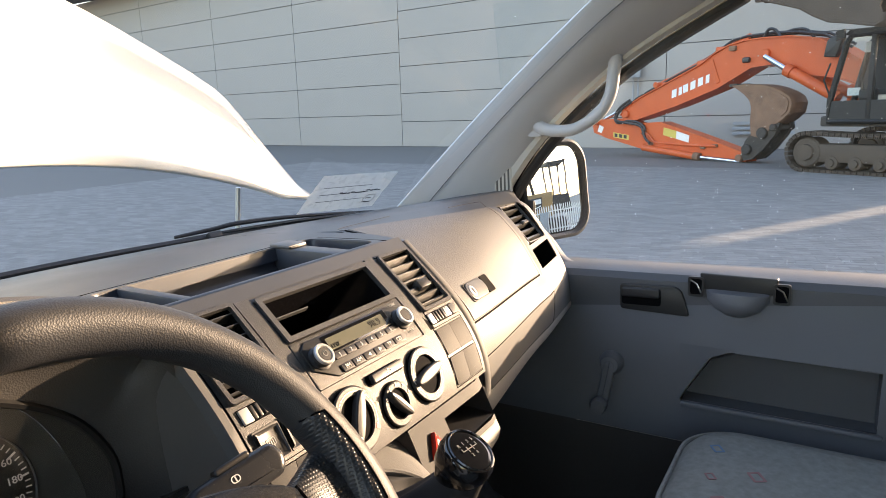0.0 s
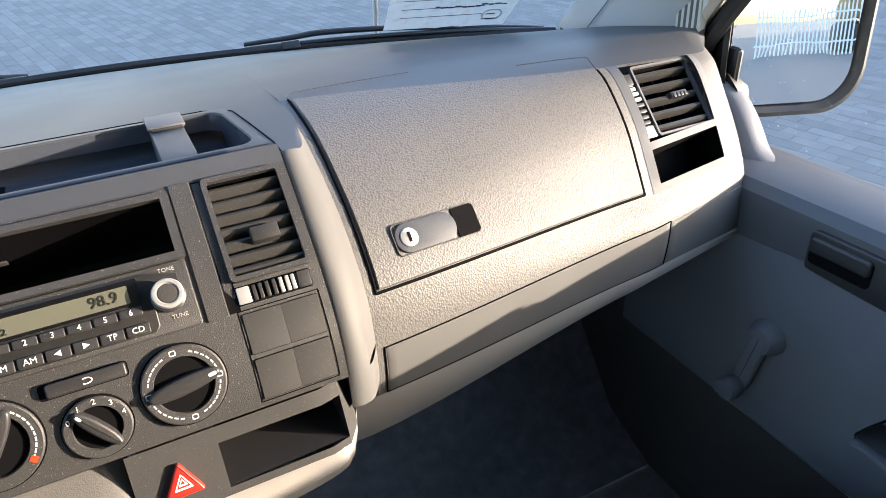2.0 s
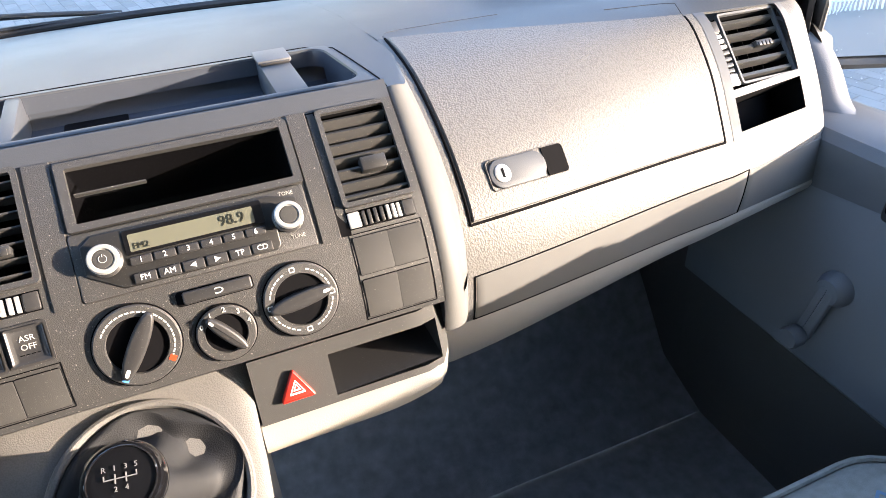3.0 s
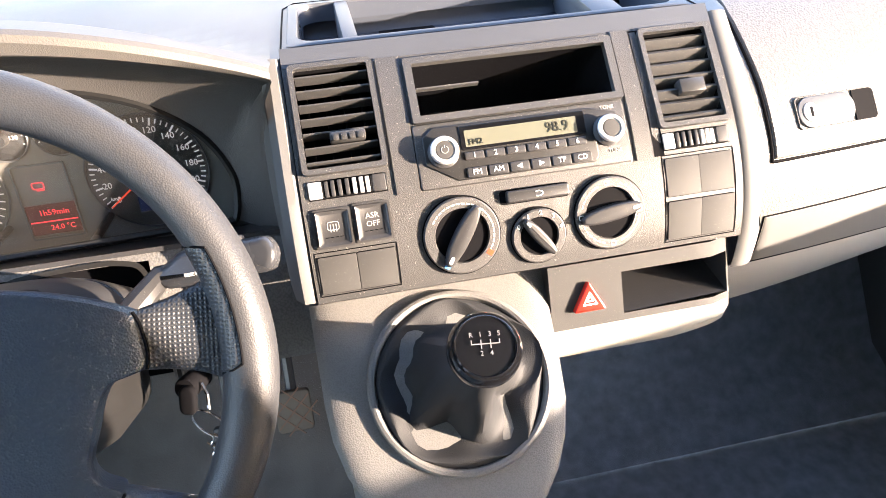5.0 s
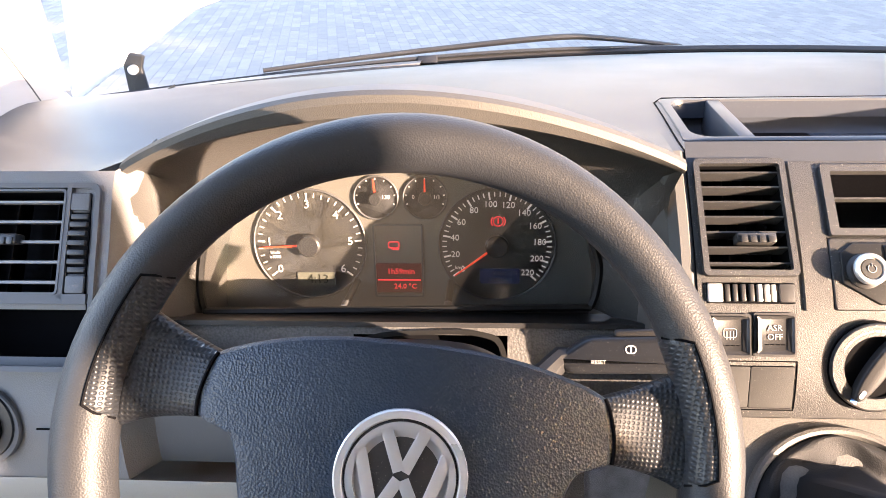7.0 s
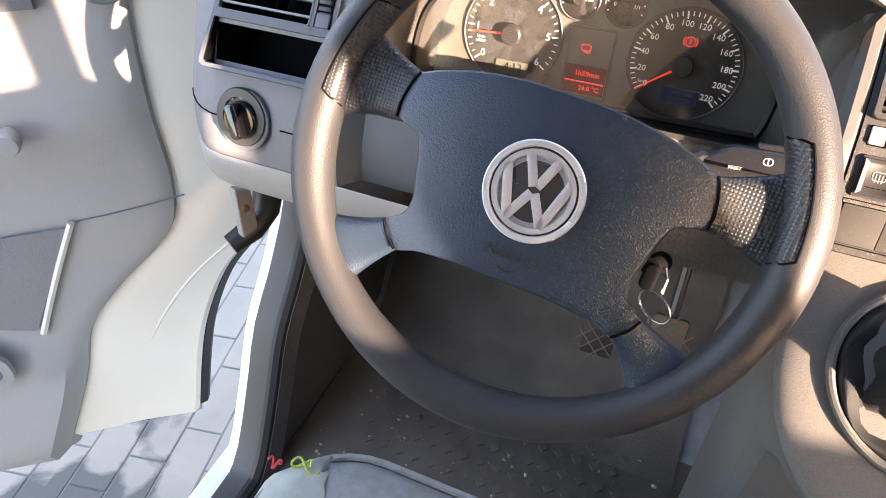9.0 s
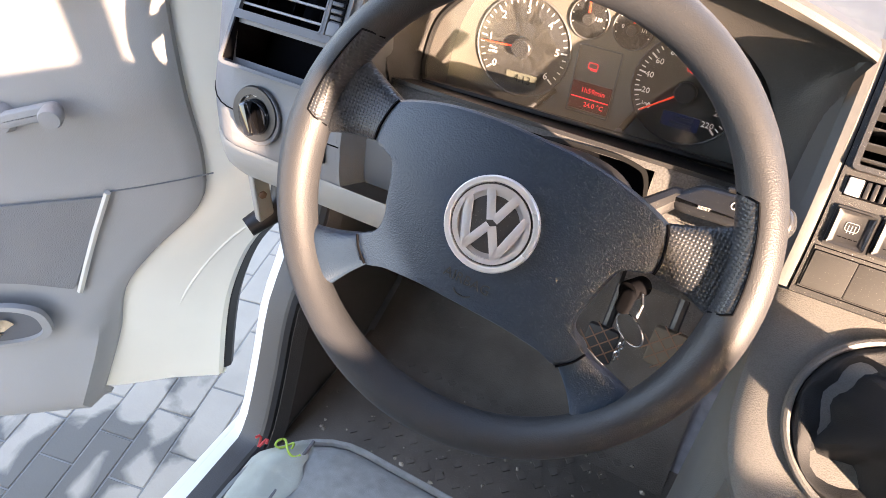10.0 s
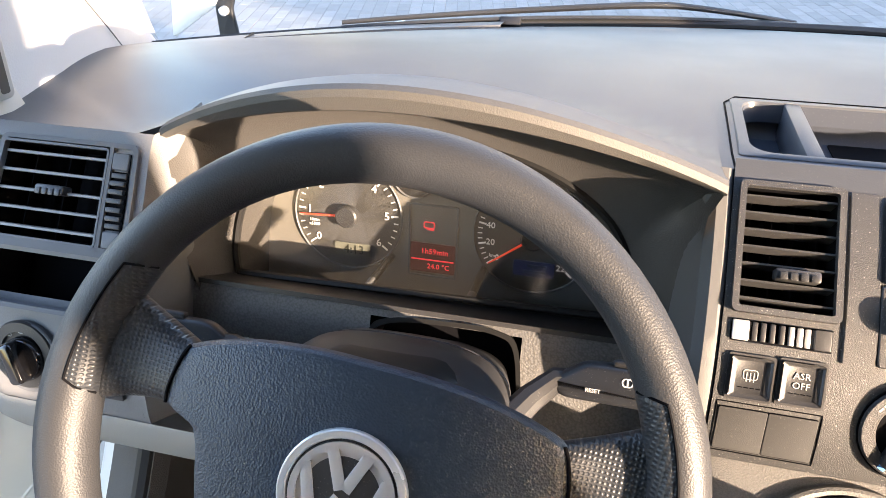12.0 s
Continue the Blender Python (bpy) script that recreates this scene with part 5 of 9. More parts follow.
def gauge(name, x, z, r, ticks, a0, a1, numbers, size, needle_at, long=0.92, hub=0.011, label=""):
    m = on_dial(x, z)
    bm = B()
    lathe(bm, [(r + 0.0018, 0.0), (r + 0.0018, 0.0018), (r + 0.0009, 0.0026), (r, 0.0018), (r, 0.0008)], m, 56)
    g = part(name, bm, SHELL, cluster, label)
    bm = B()
    lathe(bm, [(r + 0.0003, 0.0008), (r * 0.5, 0.0008), (0.0, 0.0008)], m, 48)
    part("gauge_face", bm, DIALFACE if name != "small_gauge" else BLACK, g)
    bm = B()
    for k in range(ticks + 1):
        a = radians(lerp(a0, a1, k / ticks))
        big = len(numbers) > 1 and k % max(1, ticks // (len(numbers) - 1)) == 0
        box(bm, r * (0.82 if big else 0.87), r * 0.95, -0.0008 if big else -0.0005, 0.0008 if big else 0.0005, 0.001, 0.0014, m @ Matrix.Rotation(a, 4, "Z"))
    part("tick_marks", bm, DIALPRINT, g)
    for k, t in enumerate(numbers):
        a = radians(lerp(a0, a1, k / max(1, len(numbers) - 1)))
        writing("lettering", t, size, m @ Matrix.Translation((r * 0.74 * math.cos(a), r * 0.74 * math.sin(a), 0.0014)), DIALPRINT, g)
    q = m @ Matrix.Rotation(radians(needle_at), 4, "Z")
    bm = B()
    vs4 = [bm.verts.new(q @ Vector(p)) for p in ((-0.002, -0.0011, 0.005), (r * long, -0.0006, 0.004), (r * long, 0.0006, 0.004), (-0.002, 0.0011, 0.005), (-0.002, -0.0011, 0.003), (r * long, -0.0006, 0.003), (r * long, 0.0006, 0.003), (-0.002, 0.0011, 0.003))]
    for f in ((0, 1, 2, 3), (4, 5, 6, 7), (0, 1, 5, 4), (2, 3, 7, 6), (1, 2, 6, 5), (0, 3, 7, 4)):
        bm.faces.new([vs4[i] for i in f])
    part("needle", bm, NEEDLE, g)
    bm = B()
    lathe(bm, [(hub, 0.001), (hub, 0.0075), (hub * 0.85, 0.009), (0.0, 0.009)], m, 24)
    part("needle_hub", bm, BLACK, g)
    return g


tacho = gauge("rev_counter", -0.531, 1.234, 0.0537, 30, 219, -38, list("0123456"), 0.0112, 183, label="round rev counter reading one")
speedo = gauge("speedometer", -0.351, 1.234, 0.0546, 44, 217, -43, ["0", "20", "40", "60", "80", "100", "120", "140", "160", "180", "200", "220"], 0.0085, 217, label="round speedometer at zero")
gauge("small_gauge", -0.4650, 1.2795, 0.0198, 8, 200, -20, [], 0.005, 95, hub=0.006)
gauge("small_gauge", -0.4185, 1.2795, 0.0198, 8, 200, -20, [], 0.005, 90, hub=0.006)
for t, x, z in (("130", -0.4555, 1.280), ("0", -0.4295, 1.280), ("1/1", -0.4075, 1.280)):
    writing("lettering", t, 0.0055, on_dial(x, z) @ Matrix.Translation((0, 0, 0.0016)), DIALPRINT, cluster)
writing("lettering", "km/h", 0.0048, on_dial(-0.386, 1.212) @ Matrix.Translation((0, 0, 0.0016)), DIALPRINT, speedo)
writing("lettering", "1/min\nx1000", 0.0045, on_dial(-0.566, 1.224) @ Matrix.Translation((0, 0, 0.0016)), DIALPRINT, tacho)
bm = B()
slab(bm, outline(0.037, 0.014, 0.001, 2), 0.0008, 0.0018, on_dial(-0.527, 1.1995))
clock_ = part("clock_display", bm, CLOCKLCD, tacho, "grey clock display")
writing("lettering", "4:13", 0.0125, on_dial(-0.525, 1.1995) @ Matrix.Translation((0, 0, 0.0020)), LCDINK, clock_)
bm = B()
slab(bm, outline(0.038, 0.015, 0.001, 2), 0.0008, 0.0018, on_dial(-0.348, 1.2035))
odo = part("odometer_display", bm, material("dim_blue_display", (0.012, 0.016, 0.035), 0.3, emit=(0.03, 0.05, 0.16), power=0.012), speedo, "dim blue trip display")
bm = B()
for k, w in enumerate((0.018, 0.022)):
    box(bm, 0.012 - w, 0.012, 0.001 - k * 0.006, 0.0045 - k * 0.006, 0.0018, 0.0021, on_dial(-0.348, 1.2035))
part("figures", bm, material("dim_figures", (0.05, 0.06, 0.10), 0.4), odo)
bm = B()
ring(bm, outline(0.048, 0.074, 0.002, 3), outline(0.045, 0.071, 0.0015, 3), 0.0, 0.002, on_dial(-0.4455, 1.218))
part("display_frame", bm, SHELL, cluster)
bm = B()
slab(bm, outline(0.044, 0.030, 0.001, 2), 0.0, 0.0012, on_dial(-0.4455, 1.201))
info = part("info_display", bm, material("dark_red_display", (0.014, 0.004, 0.005), 0.3, emit=(0.35, 0.004, 0.012), power=0.008), cluster, "dark red lit display")
writing("lettering", "1h59min", 0.0078, on_dial(-0.4435, 1.2075) @ Matrix.Translation((0, 0, 0.0015)), REDGLOW, info)
writing("lettering", "24.0 \u00b0C", 0.0072, on_dial(-0.4395, 1.1925) @ Matrix.Translation((0, 0, 0.0015)), REDGLOW, info)
bm = B()
box(bm, -0.021, 0.021, -0.0006, 0.0006, 0.0012, 0.0016, on_dial(-0.4455, 1.199))
part("line", bm, REDGLOW, info)
for x, z in ((-0.4495, 1.234), (-0.350, 1.257)):
    bm = B()
    m = on_dial(x, z) @ Matrix.Translation((0, 0, 0.0012))
    if x < -0.4:
        ring(bm, outline(0.011, 0.007, 0.002, 3), outline(0.009, 0.005, 0.0014, 3), 0, 0.0006, m)
        box(bm, -0.002, 0.005, -0.005, -0.0035, 0, 0.0006, m)
    else:
        ring(bm, outline(0.0100, 0.0100, 0.005, 6), outline(0.0084, 0.0084, 0.0042, 6), 0, 0.0006, m)
        box(bm, -0.0006, 0.0006, -0.002, 0.003, 0, 0.0006, m)
        for sx in (-1, 1):
            tube(bm, [m @ Vector((sx * 0.0066 * math.cos(a), 0.0066 * math.sin(a), 0.0003)) for a in spread(-0.7, 0.7, 6)], 0.0005, 4)
    part("warning_light", bm, REDGLOW, cluster, "small red warning light")
for x, z in ((-0.487, 1.1925), (-0.395, 1.1925)):
    bm = B()
    m = on_dial(x, z + 0.004)
    lathe(bm, [(0.0036, 0.0), (0.0036, 0.058), (0.0, 0.058)], m, 16)
    pin_ = part("reset_pin", bm, COLUMN, cluster, "dark push pin with a pale tip")
    bm = B()
    lathe(bm, [(0.0040, 0.057), (0.0040, 0.066), (0.0034, 0.068), (0.0, 0.0685)], m, 16)
    part("pin_tip", bm, SHELL, pin_)

# ---- steering column, stalks, keys ----
WT, WY = radians(34.4), radians(6.3)
WX = Vector((math.cos(WY), math.sin(WY), 0))
WN = Vector((math.sin(WY) * math.cos(WT), -math.cos(WY) * math.cos(WT), math.sin(WT)))
WUP = WN.cross(WX)
WC = Vector((-0.4046, -0.2566, 1.2827))
column = thing("steering_column", (-0.395, -0.15, 1.15), "black plastic steering column shroud", "steering column")
bm = B()
rows = []
for d, w, h0, h1 in ((-0.035, 0.038, -0.040, 0.040), (-0.06, 0.056, -0.075, 0.050), (-0.15, 0.060, -0.085, 0.048), (-0.25, 0.060, -0.085, 0.040)):
    o = [(p[0], p[1] + (h1 + h0) / 2) for p in outline(2 * w, h1 - h0, 0.028, 5)]
    rows.append([WC + Vector((x, 0, 0)) + WUP * y + WN * d for x, y in o])
vv = grid(bm, rows, closed=True)
bm.faces.new(vv[0])
part("shroud", bm, COLUMN, column)
bm = B()
rows = []
for d, w, h1 in ((-0.030, 0.060, 0.026), (-0.034, 0.068, 0.034), (-0.06, 0.078, 0.044), (-0.10, 0.083, 0.053), (-0.128, 0.083, 0.055), (-0.131, 0.080, 0.051), (-0.134, 0.083, 0.055), (-0.16, 0.082, 0.053), (-0.25, 0.078, 0.040)):
    row = []
    for k in range(25):
        a = math.pi * k / 24
        row.append(WC + Vector((w * math.copysign(abs(math.cos(a)) ** 0.7, math.cos(a)), 0, 0)) + WUP * (0.005 + (h1 - 0.005) * max(0.0, math.sin(a)) ** 0.6) + WN * d)
    rows.append(row)
grid(bm, rows)
part("upper_cowl", bm, BLACK, column, "black upper column cowl")
# black sheet behind the column opening stands for the shade there
bm = B()
grid(bm, [[knee(x, 1.203, -0.03), knee(x, 1.15, -0.03), knee(x, 1.095, -0.03)] for x in spread(-0.49, -0.325, 6)])
part("column_opening", bm, DEEP, column)
arch = [(-0.482, 1.095), (-0.481, 1.13), (-0.477, 1.188), (-0.458, 1.203), (-0.41, 1.207), (-0.362, 1.206), (-0.342, 1.192), (-0.334, 1.13), (-0.333, 1.095)]
bm = B()
rows = []
for k in range(41):
    x, z = polyline(arch, k * 8 / 40)
    rows.append([knee(x, z, 0.0008), knee(lerp(x, -0.408, 0.05), z - 0.004, 0.0008), knee(lerp(x, -0.408, 0.07), z - 0.006, -0.03)])
grid(bm, rows)
part("opening_rim", bm, COLUMN, column)


def stalk(sx, centre, root, label, words):
    """A flat switch blade on a bent neck."""
    s = thing("column_stalk", root, label, "stalk", group="column stalks")
    m = frame_at(centre, (0.95, -0.17 * sx, 0.16 * sx), (0, 0.60, 0.80))
    bm = B()
    o = [(sx * x, y) for x, y in rounded([(-0.050, -0.004), (-0.036, -0.0135), (0.046, -0.0135), (0.052, 0.0), (0.046, 0.0135), (-0.022, 0.0135)], 0.006)]
    slab(bm, o if sx > 0 else o[::-1], -0.014, 0.0, m, 0.006)
    body = part("stalk_body", bm, GLOSSY, s)
    bm = B()
    slab(bm, outline(0.030, 0.005, 0.002, 3, cx=sx * 0.012, cy=0.0145), -0.010, -0.001, m, 0.002)
    part("slide_switch", bm, BLACK, body)
    bm = B()
    tube(bm, [root, Vector(root).lerp(m @ Vector((-sx * 0.046, -0.004, -0.009)), 0.6) + Vector((0, 0.004, -0.003)), m @ Vector((-sx * 0.040, -0.002, -0.008)), m @ Vector((-sx * 0.026, 0.0, -0.008))], [0.011, 0.010, 0.0085, 0.006], 10)
    part("neck", bm, BLACK, s)
    for text, x, y in words:
        writing("lettering", text, 0.0038, m @ Matrix.Translation((x, y, 0.0002)), WHITE, body)
    for x in ((0.008, 0.003),) if sx > 0 else ((-0.008, 0.0), (0.004, 0.0)):
        bm = B()
        ring(bm, outline(0.0075, 0.0058, 0.0026, 3, *x), outline(0.0058, 0.0042, 0.0018, 3, *x), -0.0002, 0.0003, m)
        box(bm, x[0] - 0.0005, x[0] + 0.0005, x[1] - 0.002, x[1] + 0.002, -0.0002, 0.0003, m)
        part("symbol", bm, WHITE, body)
    return s


GLOSSY = material("satin_black_plastic", (0.03, 0.032, 0.036), 0.28, vary=0.2, grain=0.1, grain_scale=900, speck=0.15)
stalk(1, (-0.268, -0.146, 1.264), (-0.340, -0.178, 1.236), "black wiper stalk on the steering column lettered RESET", [("RESET", -0.014, -0.0055)])
stalk(-1, (-0.590, -0.150, 1.248), (-0.460, -0.178, 1.236), "black lamp stalk on the steering column", [])

ignition = thing("ignition_key", (-0.313, -0.13, 1.10), "car key in the ignition with a steel ring and chain", "key")
# barrel and key head are coloured near-black for the shade they hang in
bm = B()
m = frame_at((-0.321, -0.128, 1.122), (1, -0.3, 0), (0, 0.5, 1))
lathe(bm, [(0.0105, -0.03), (0.0105, 0.000), (0.009, 0.003), (0.0, 0.004)], m, 24)
part("lock_barrel", bm, DEEP, ignition)
bm = B()
slab(bm, outline(0.015, 0.026, 0.006, 5, cx=0.004, cy=-0.008), 0.004, 0.010, m, 0.003)
part("key_head", bm, DEEP, ignition)
bm = B()
c = Vector((-0.308, -0.142, 1.087))
tube(bm, [c + Vector((0.016 * math.cos(a), -0.010 * math.cos(a), 0.017 * math.sin(a))) for a in (2 * math.pi * k / 32 for k in range(32))], 0.0011, 6, closed=True)
part("key_ring", bm, CHROME, ignition)
for k in range(5):
    bm = B()
    q = c + Vector((-0.002 - 0.001 * k, 0, -0.021 - 0.0075 * k))
    ax = Vector((1, 0.4, 0)).normalized() if k % 2 else Vector((0.3, -1, 0)).normalized()
    tube(bm, [q + ax * 0.0028 * math.cos(a) + Vector((0, 0, 0.0052 * math.sin(a))) for a in (2 * math.pi * j / 14 for j in range(14))], 0.0008, 5, closed=True)
    part("chain_link", bm, CHROME, ignition)
bm = B()
tube(bm, [c + Vector((0.003, 0.002, 0.017)), c + Vector((0.004, 0.008, 0.030)), c + Vector((0.0, 0.016, 0.036))], 0.0016, 6)
part("key_clip", bm, CHROME, ignition)

# ---- the wheel ----
wheel = thing("steering_wheel", WC, "black four-spoke steering wheel turned slightly clockwise", "steering wheel")
WM = frame_at(WC, WX, WUP) @ Matrix.Rotation(radians(-10), 4, "Z")
RIM, FAT = 0.1698, 0.0160
bm = B()
n, q = 96, 18
rows = []
for k in range(n + 1):
    a = 2 * math.pi * k / n
    fat = FAT * (1 + 0.06 * math.cos(4 * a))
    rows.append([WM @ Vector(((RIM + fat * math.cos(b)) * math.cos(a), (RIM + fat * math.cos(b)) * math.sin(a), fat * 1.08 * math.sin(b))) for b in (2 * math.pi * j / q for j in range(q))])
vv = grid(bm, rows, closed=True)
bmesh.ops.remove_doubles(bm, verts=bm.verts, dist=1e-6)
part("rim", bm, RIMSKIN, wheel)


PM = frame_at(WC, WX, WUP) @ Matrix.Translation((0.0, -0.005, 0.014)) @ Matrix.Rotation(radians(-10), 4, "Z")


def dome(x, y):
    """The pad's face falls away from its middle."""
    return 0.012 - 1.3 * (x * x + 0.8 * y * y)


def spoke(sx, ends, name, mat):
    """A spoke between two edges, each (near the pad, at the rim)."""
    (a0, a1), (b0, b1) = ends
    bm = B()
    rows = []
    for t in spread(-0.08, 1.0, 9):
        f = max(0.0, t) ** 2.2
        lo, hi = Vector(a0).lerp(Vector(a1), t), Vector(b0).lerp(Vector(b1), t)
        mid, half_ = (lo + hi) / 2, (hi - lo) / 2 * (1 + 0.30 * f)
        z = lerp(dome(mid.x, mid.y) - 0.002, -0.010, min(1, t * 1.2))
        row = []
        for k in range(20):
            a = 2 * math.pi * k / 20
            c, w = math.copysign(abs(math.cos(a)) ** 0.55, math.cos(a)), math.copysign(abs(math.sin(a)) ** 0.7, math.sin(a))
            p = mid + half_ * c
            row.append(PM @ Vector((sx * p.x, p.y, z + 0.011 * w - 0.010)))
        rows.append(row)
    vv = grid(bm, rows, closed=True)
    bm.faces.new(vv[0])
    bm.faces.new(vv[-1])
    return part(name, bm, mat, wheel)


DOTTED = dimpled("dimpled_black_plastic", (0.026, 0.029, 0.034), PM.to_euler(), 0.0027)
for sx in (-1, 1):
    spoke(sx, (((0.110, 0.010), (0.158, 0.006)), ((0.104, 0.046), (0.156, 0.062))), "upper_spoke", DOTTED)
    spoke(sx, (((0.080, -0.077), (0.113, -0.112)), ((0.096, -0.059), (0.136, -0.078))), "lower_spoke", PADSKIN)
# dimpled thumb rests on the rim's inner face at the spokes
for a0, a1 in ((0, 30), (150, 180)):
    bm = B()
    rows, seam_ = [], []
    for k in range(25):
        t = k / 24
        a = radians(lerp(a0, a1, t))
        end = min(1.0, math.sin(math.pi * t) * 5)
        row = []
        for j in range(13):
            b = radians(lerp(165 - 62 * end, 165 + 80 * end, j / 12))
            fat = FAT * (1 + 0.06 * math.cos(4 * a)) * (1.03 if 0 < j < 12 and 0 < k < 24 else 0.99)
            row.append(WM @ Vector(((RIM + fat * math.cos(b)) * math.cos(a), (RIM + fat * math.cos(b)) * math.sin(a), fat * 1.08 * math.sin(b))))
        rows.append(row)
        b = radians(165 - 62 * end)
        fat = FAT * (1 + 0.06 * math.cos(4 * a)) * 1.01
        seam_.append(WM @ Vector(((RIM + fat * math.cos(b)) * math.cos(a), (RIM + fat * math.cos(b)) * math.sin(a), fat * 1.08 * math.sin(b))))
    grid(bm, rows)
    grip_ = part("thumb_grip", bm, DOTTED, wheel)
    bm = B()
    tube(bm, seam_, 0.0008, 5)
    part("grip_joint", bm, DEEP, grip_)
half = [(0.0, 0.064), (0.03, 0.0635), (0.06, 0.060), (0.085, 0.054), (0.1035, 0.047), (0.107, 0.042), (0.1115, 0.018), (0.110, 0.012), (0.100, 0.0085), (0.092, 0.005), (0.087, -0.006), (0.0835, -0.022), (0.0800, -0.036), (0.081, -0.046), (0.086, -0.053), (0.0945, -0.058), (0.095, -0.0625), (0.083, -0.0765), (0.078, -0.0775), (0.066, -0.073), (0.050, -0.0705), (0.03, -0.0685), (0.0, -0.068)]
loop = [polyline(half, k * (len(half) - 1) / 66) for k in range(67)]
loop = loop + [(-x, y) for x, y in loop[-2:0:-1]]
bm = B()
rows = []
for f, z in ((0.97, -0.022), (0.995, -0.014), (1.0, -0.006), (0.992, -0.0025), (0.975, -0.0005), (0.94, 0.0), (0.86, 0.0), (0.74, 0.0), (0.6, 0.0), (0.42, 0.0)):
    rows.append([PM @ Vector((x * f, (y + 0.004) * f - 0.004, z + dome(x * f, y * f))) for x, y in loop])
vv = grid(bm, rows, closed=True)
bm.faces.new(vv[-1])
pad = part("airbag_pad", bm, PADSKIN, wheel, "leather-grained black airbag pad")
EM = PM @ Matrix.Translation((0.0, -0.003, dome(0.0, 0.0) + 0.001)) @ Matrix.Diagonal((0.80, 0.80, 1, 1))
bm = B()
lathe(bm, [(0.0425, -0.004), (0.0425, 0.0012), (0.0415, 0.0020), (0.0375, 0.0020), (0.0366, 0.0012), (0.0366, -0.002)], EM, 56)
badge = part("badge_ring", bm, BADGE, wheel, "silver ring of the round badge")
bm = B()
lathe(bm, [(0.0362, 0.0), (0.02, 0.0012), (0.0, 0.0014)], EM, 48)
part("badge_ground", bm, BLACK, badge)


def bar(p0, p1, w):
    bm = B()
    p0, p1 = Vector(p0), Vector(p1)
    d = (p1 - p0).normalized()
    nn = Vector((-d.y, d.x)) * w / 2
    slab(bm, [tuple(p0 + nn), tuple(p0 - nn), tuple(p1 - nn), tuple(p1 + nn)], 0.001, 0.0020, EM, 0.0002)
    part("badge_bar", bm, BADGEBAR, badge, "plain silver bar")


for sx in (-1, 1):
    bar((sx * 0.0125, 0.0300), (sx * 0.0015, 0.004), 0.0078)
    bar((sx * 0.0275, 0.0160), (sx * 0.0140, -0.0270), 0.0078)
    bar((sx * 0.0150, -0.0260), (sx * 0.0015, -0.001), 0.0078)
bm = B()
lathe(bm, [(0.0348, 0.0008), (0.0348, 0.0020), (0.0300, 0.0020), (0.0300, 0.0008)], EM, 48)
part("inner_ring", bm, BADGEBAR, badge)
writing("lettering", "AIRBAG", 0.0105, PM @ Matrix.Translation((0, -0.048, dome(0, 0.048) - 0.0002)), BLACK, pad, depth=0.0007)
bm = B()
tube(bm, [PM @ Vector((0.007 * math.cos(a), -0.056 + 0.004 * math.sin(a), dome(0, 0.058) + 0.0003)) for a in spread(3.4, 6.0, 8)], 0.0007, 5)
part("mark", bm, BLACK, pad)
for sx in (-1, 1):
    bm = B()
    tube(bm, [PM @ Vector((sx * x, y, dome(x, y) - 0.001)) for x, y in (polyline([(0.1042, 0.046), (0.108, 0.038), (0.1115, 0.022), (0.1108, 0.012)], 3 * k / 10) for k in range(11))], 0.0011, 5)
    part("pad_joint", bm, DEEP, pad)
    bm = B()
    tube(bm, [PM @ Vector((sx * x, y, dome(x, y) - 0.001)) for x, y in (polyline([(0.0955, -0.0595), (0.090, -0.069), (0.081, -0.0772)], 2 * k / 8) for k in range(9))], 0.0010, 5)
    part("pad_joint", bm, DEEP, pad)

# ---- the cab's shell ----


def ws(x, t, out=0.0):
    """The windscreen: x at its base, t from base to top."""
    return Vector((x * (1 - 0.14 * t), base_y(x) + 0.012 - 0.640 * t + out * 0.63, BASE_Z + 0.515 * t + out * 0.77))


windscreen = thing("window_1", (0, 0.4, 1.3), "large raked windscreen with a black lower edge", "windscreen", kind="structure")
bm = B()
grid(bm, [[ws(x, t) for t in spread(-0.03, 1, 6)] for x in spread(-0.93, 0.93, 24)])
pane = part("pane", bm, GLASS, windscreen)
pane.visible_shadow = False
bm = B()
rows = []
for x in spread(-0.95, 0.95, 30):
    a, b = ws(x, -0.035, -0.003), ws(x, 0.012, -0.003)
    rows.append([a, b, ws(x, 0.012, 0.004), ws(x, -0.035, 0.006), a])
grid(bm, rows)
part("lower_seal", bm, RUBBERTRIM, windscreen, "black lower glass edge")
bm = B()
tube(bm, [Vector((x, base_y(x) - 0.018, BASE_Z + 0.0035)) for x in spread(-0.40, 0.86, 30)], 0.0018, 5)
part("dash_gap", bm, DEEP, windscreen)
bm = B()
rows = []
for x in spread(-0.94, -0.46, 14):
    y = base_y(x) + 0.004
    rows.append([Vector((x, y, BASE_Z + 0.004)), Vector((x, y - 0.012, BASE_Z + 0.010)), Vector((x, y - 0.046, BASE_Z + 0.014)), Vector((x, y - 0.050, BASE_Z + 0.002))])
grid(bm, rows)
part("edge_strip", bm, SHELL, windscreen, "grey trim strip at the foot of the glass")
DUST = film("unwiped_dust", (0.75, 0.76, 0.75), 0.62)
bm = B()
rows = []
for k in range(13):
    t = k / 12
    x1 = lerp(-0.60, -0.93, t ** 0.55)
    rows.append([ws(lerp(-0.93, x1, q), 0.02 + 0.98 * (1 - t) ** 1.0, 0.001) for q in spread(0, 1, 5)])
grid(bm, rows)
dust = part("dust_film", bm, DUST, windscreen, "dusty unwiped corner of the glass")
dust.visible_shadow = False

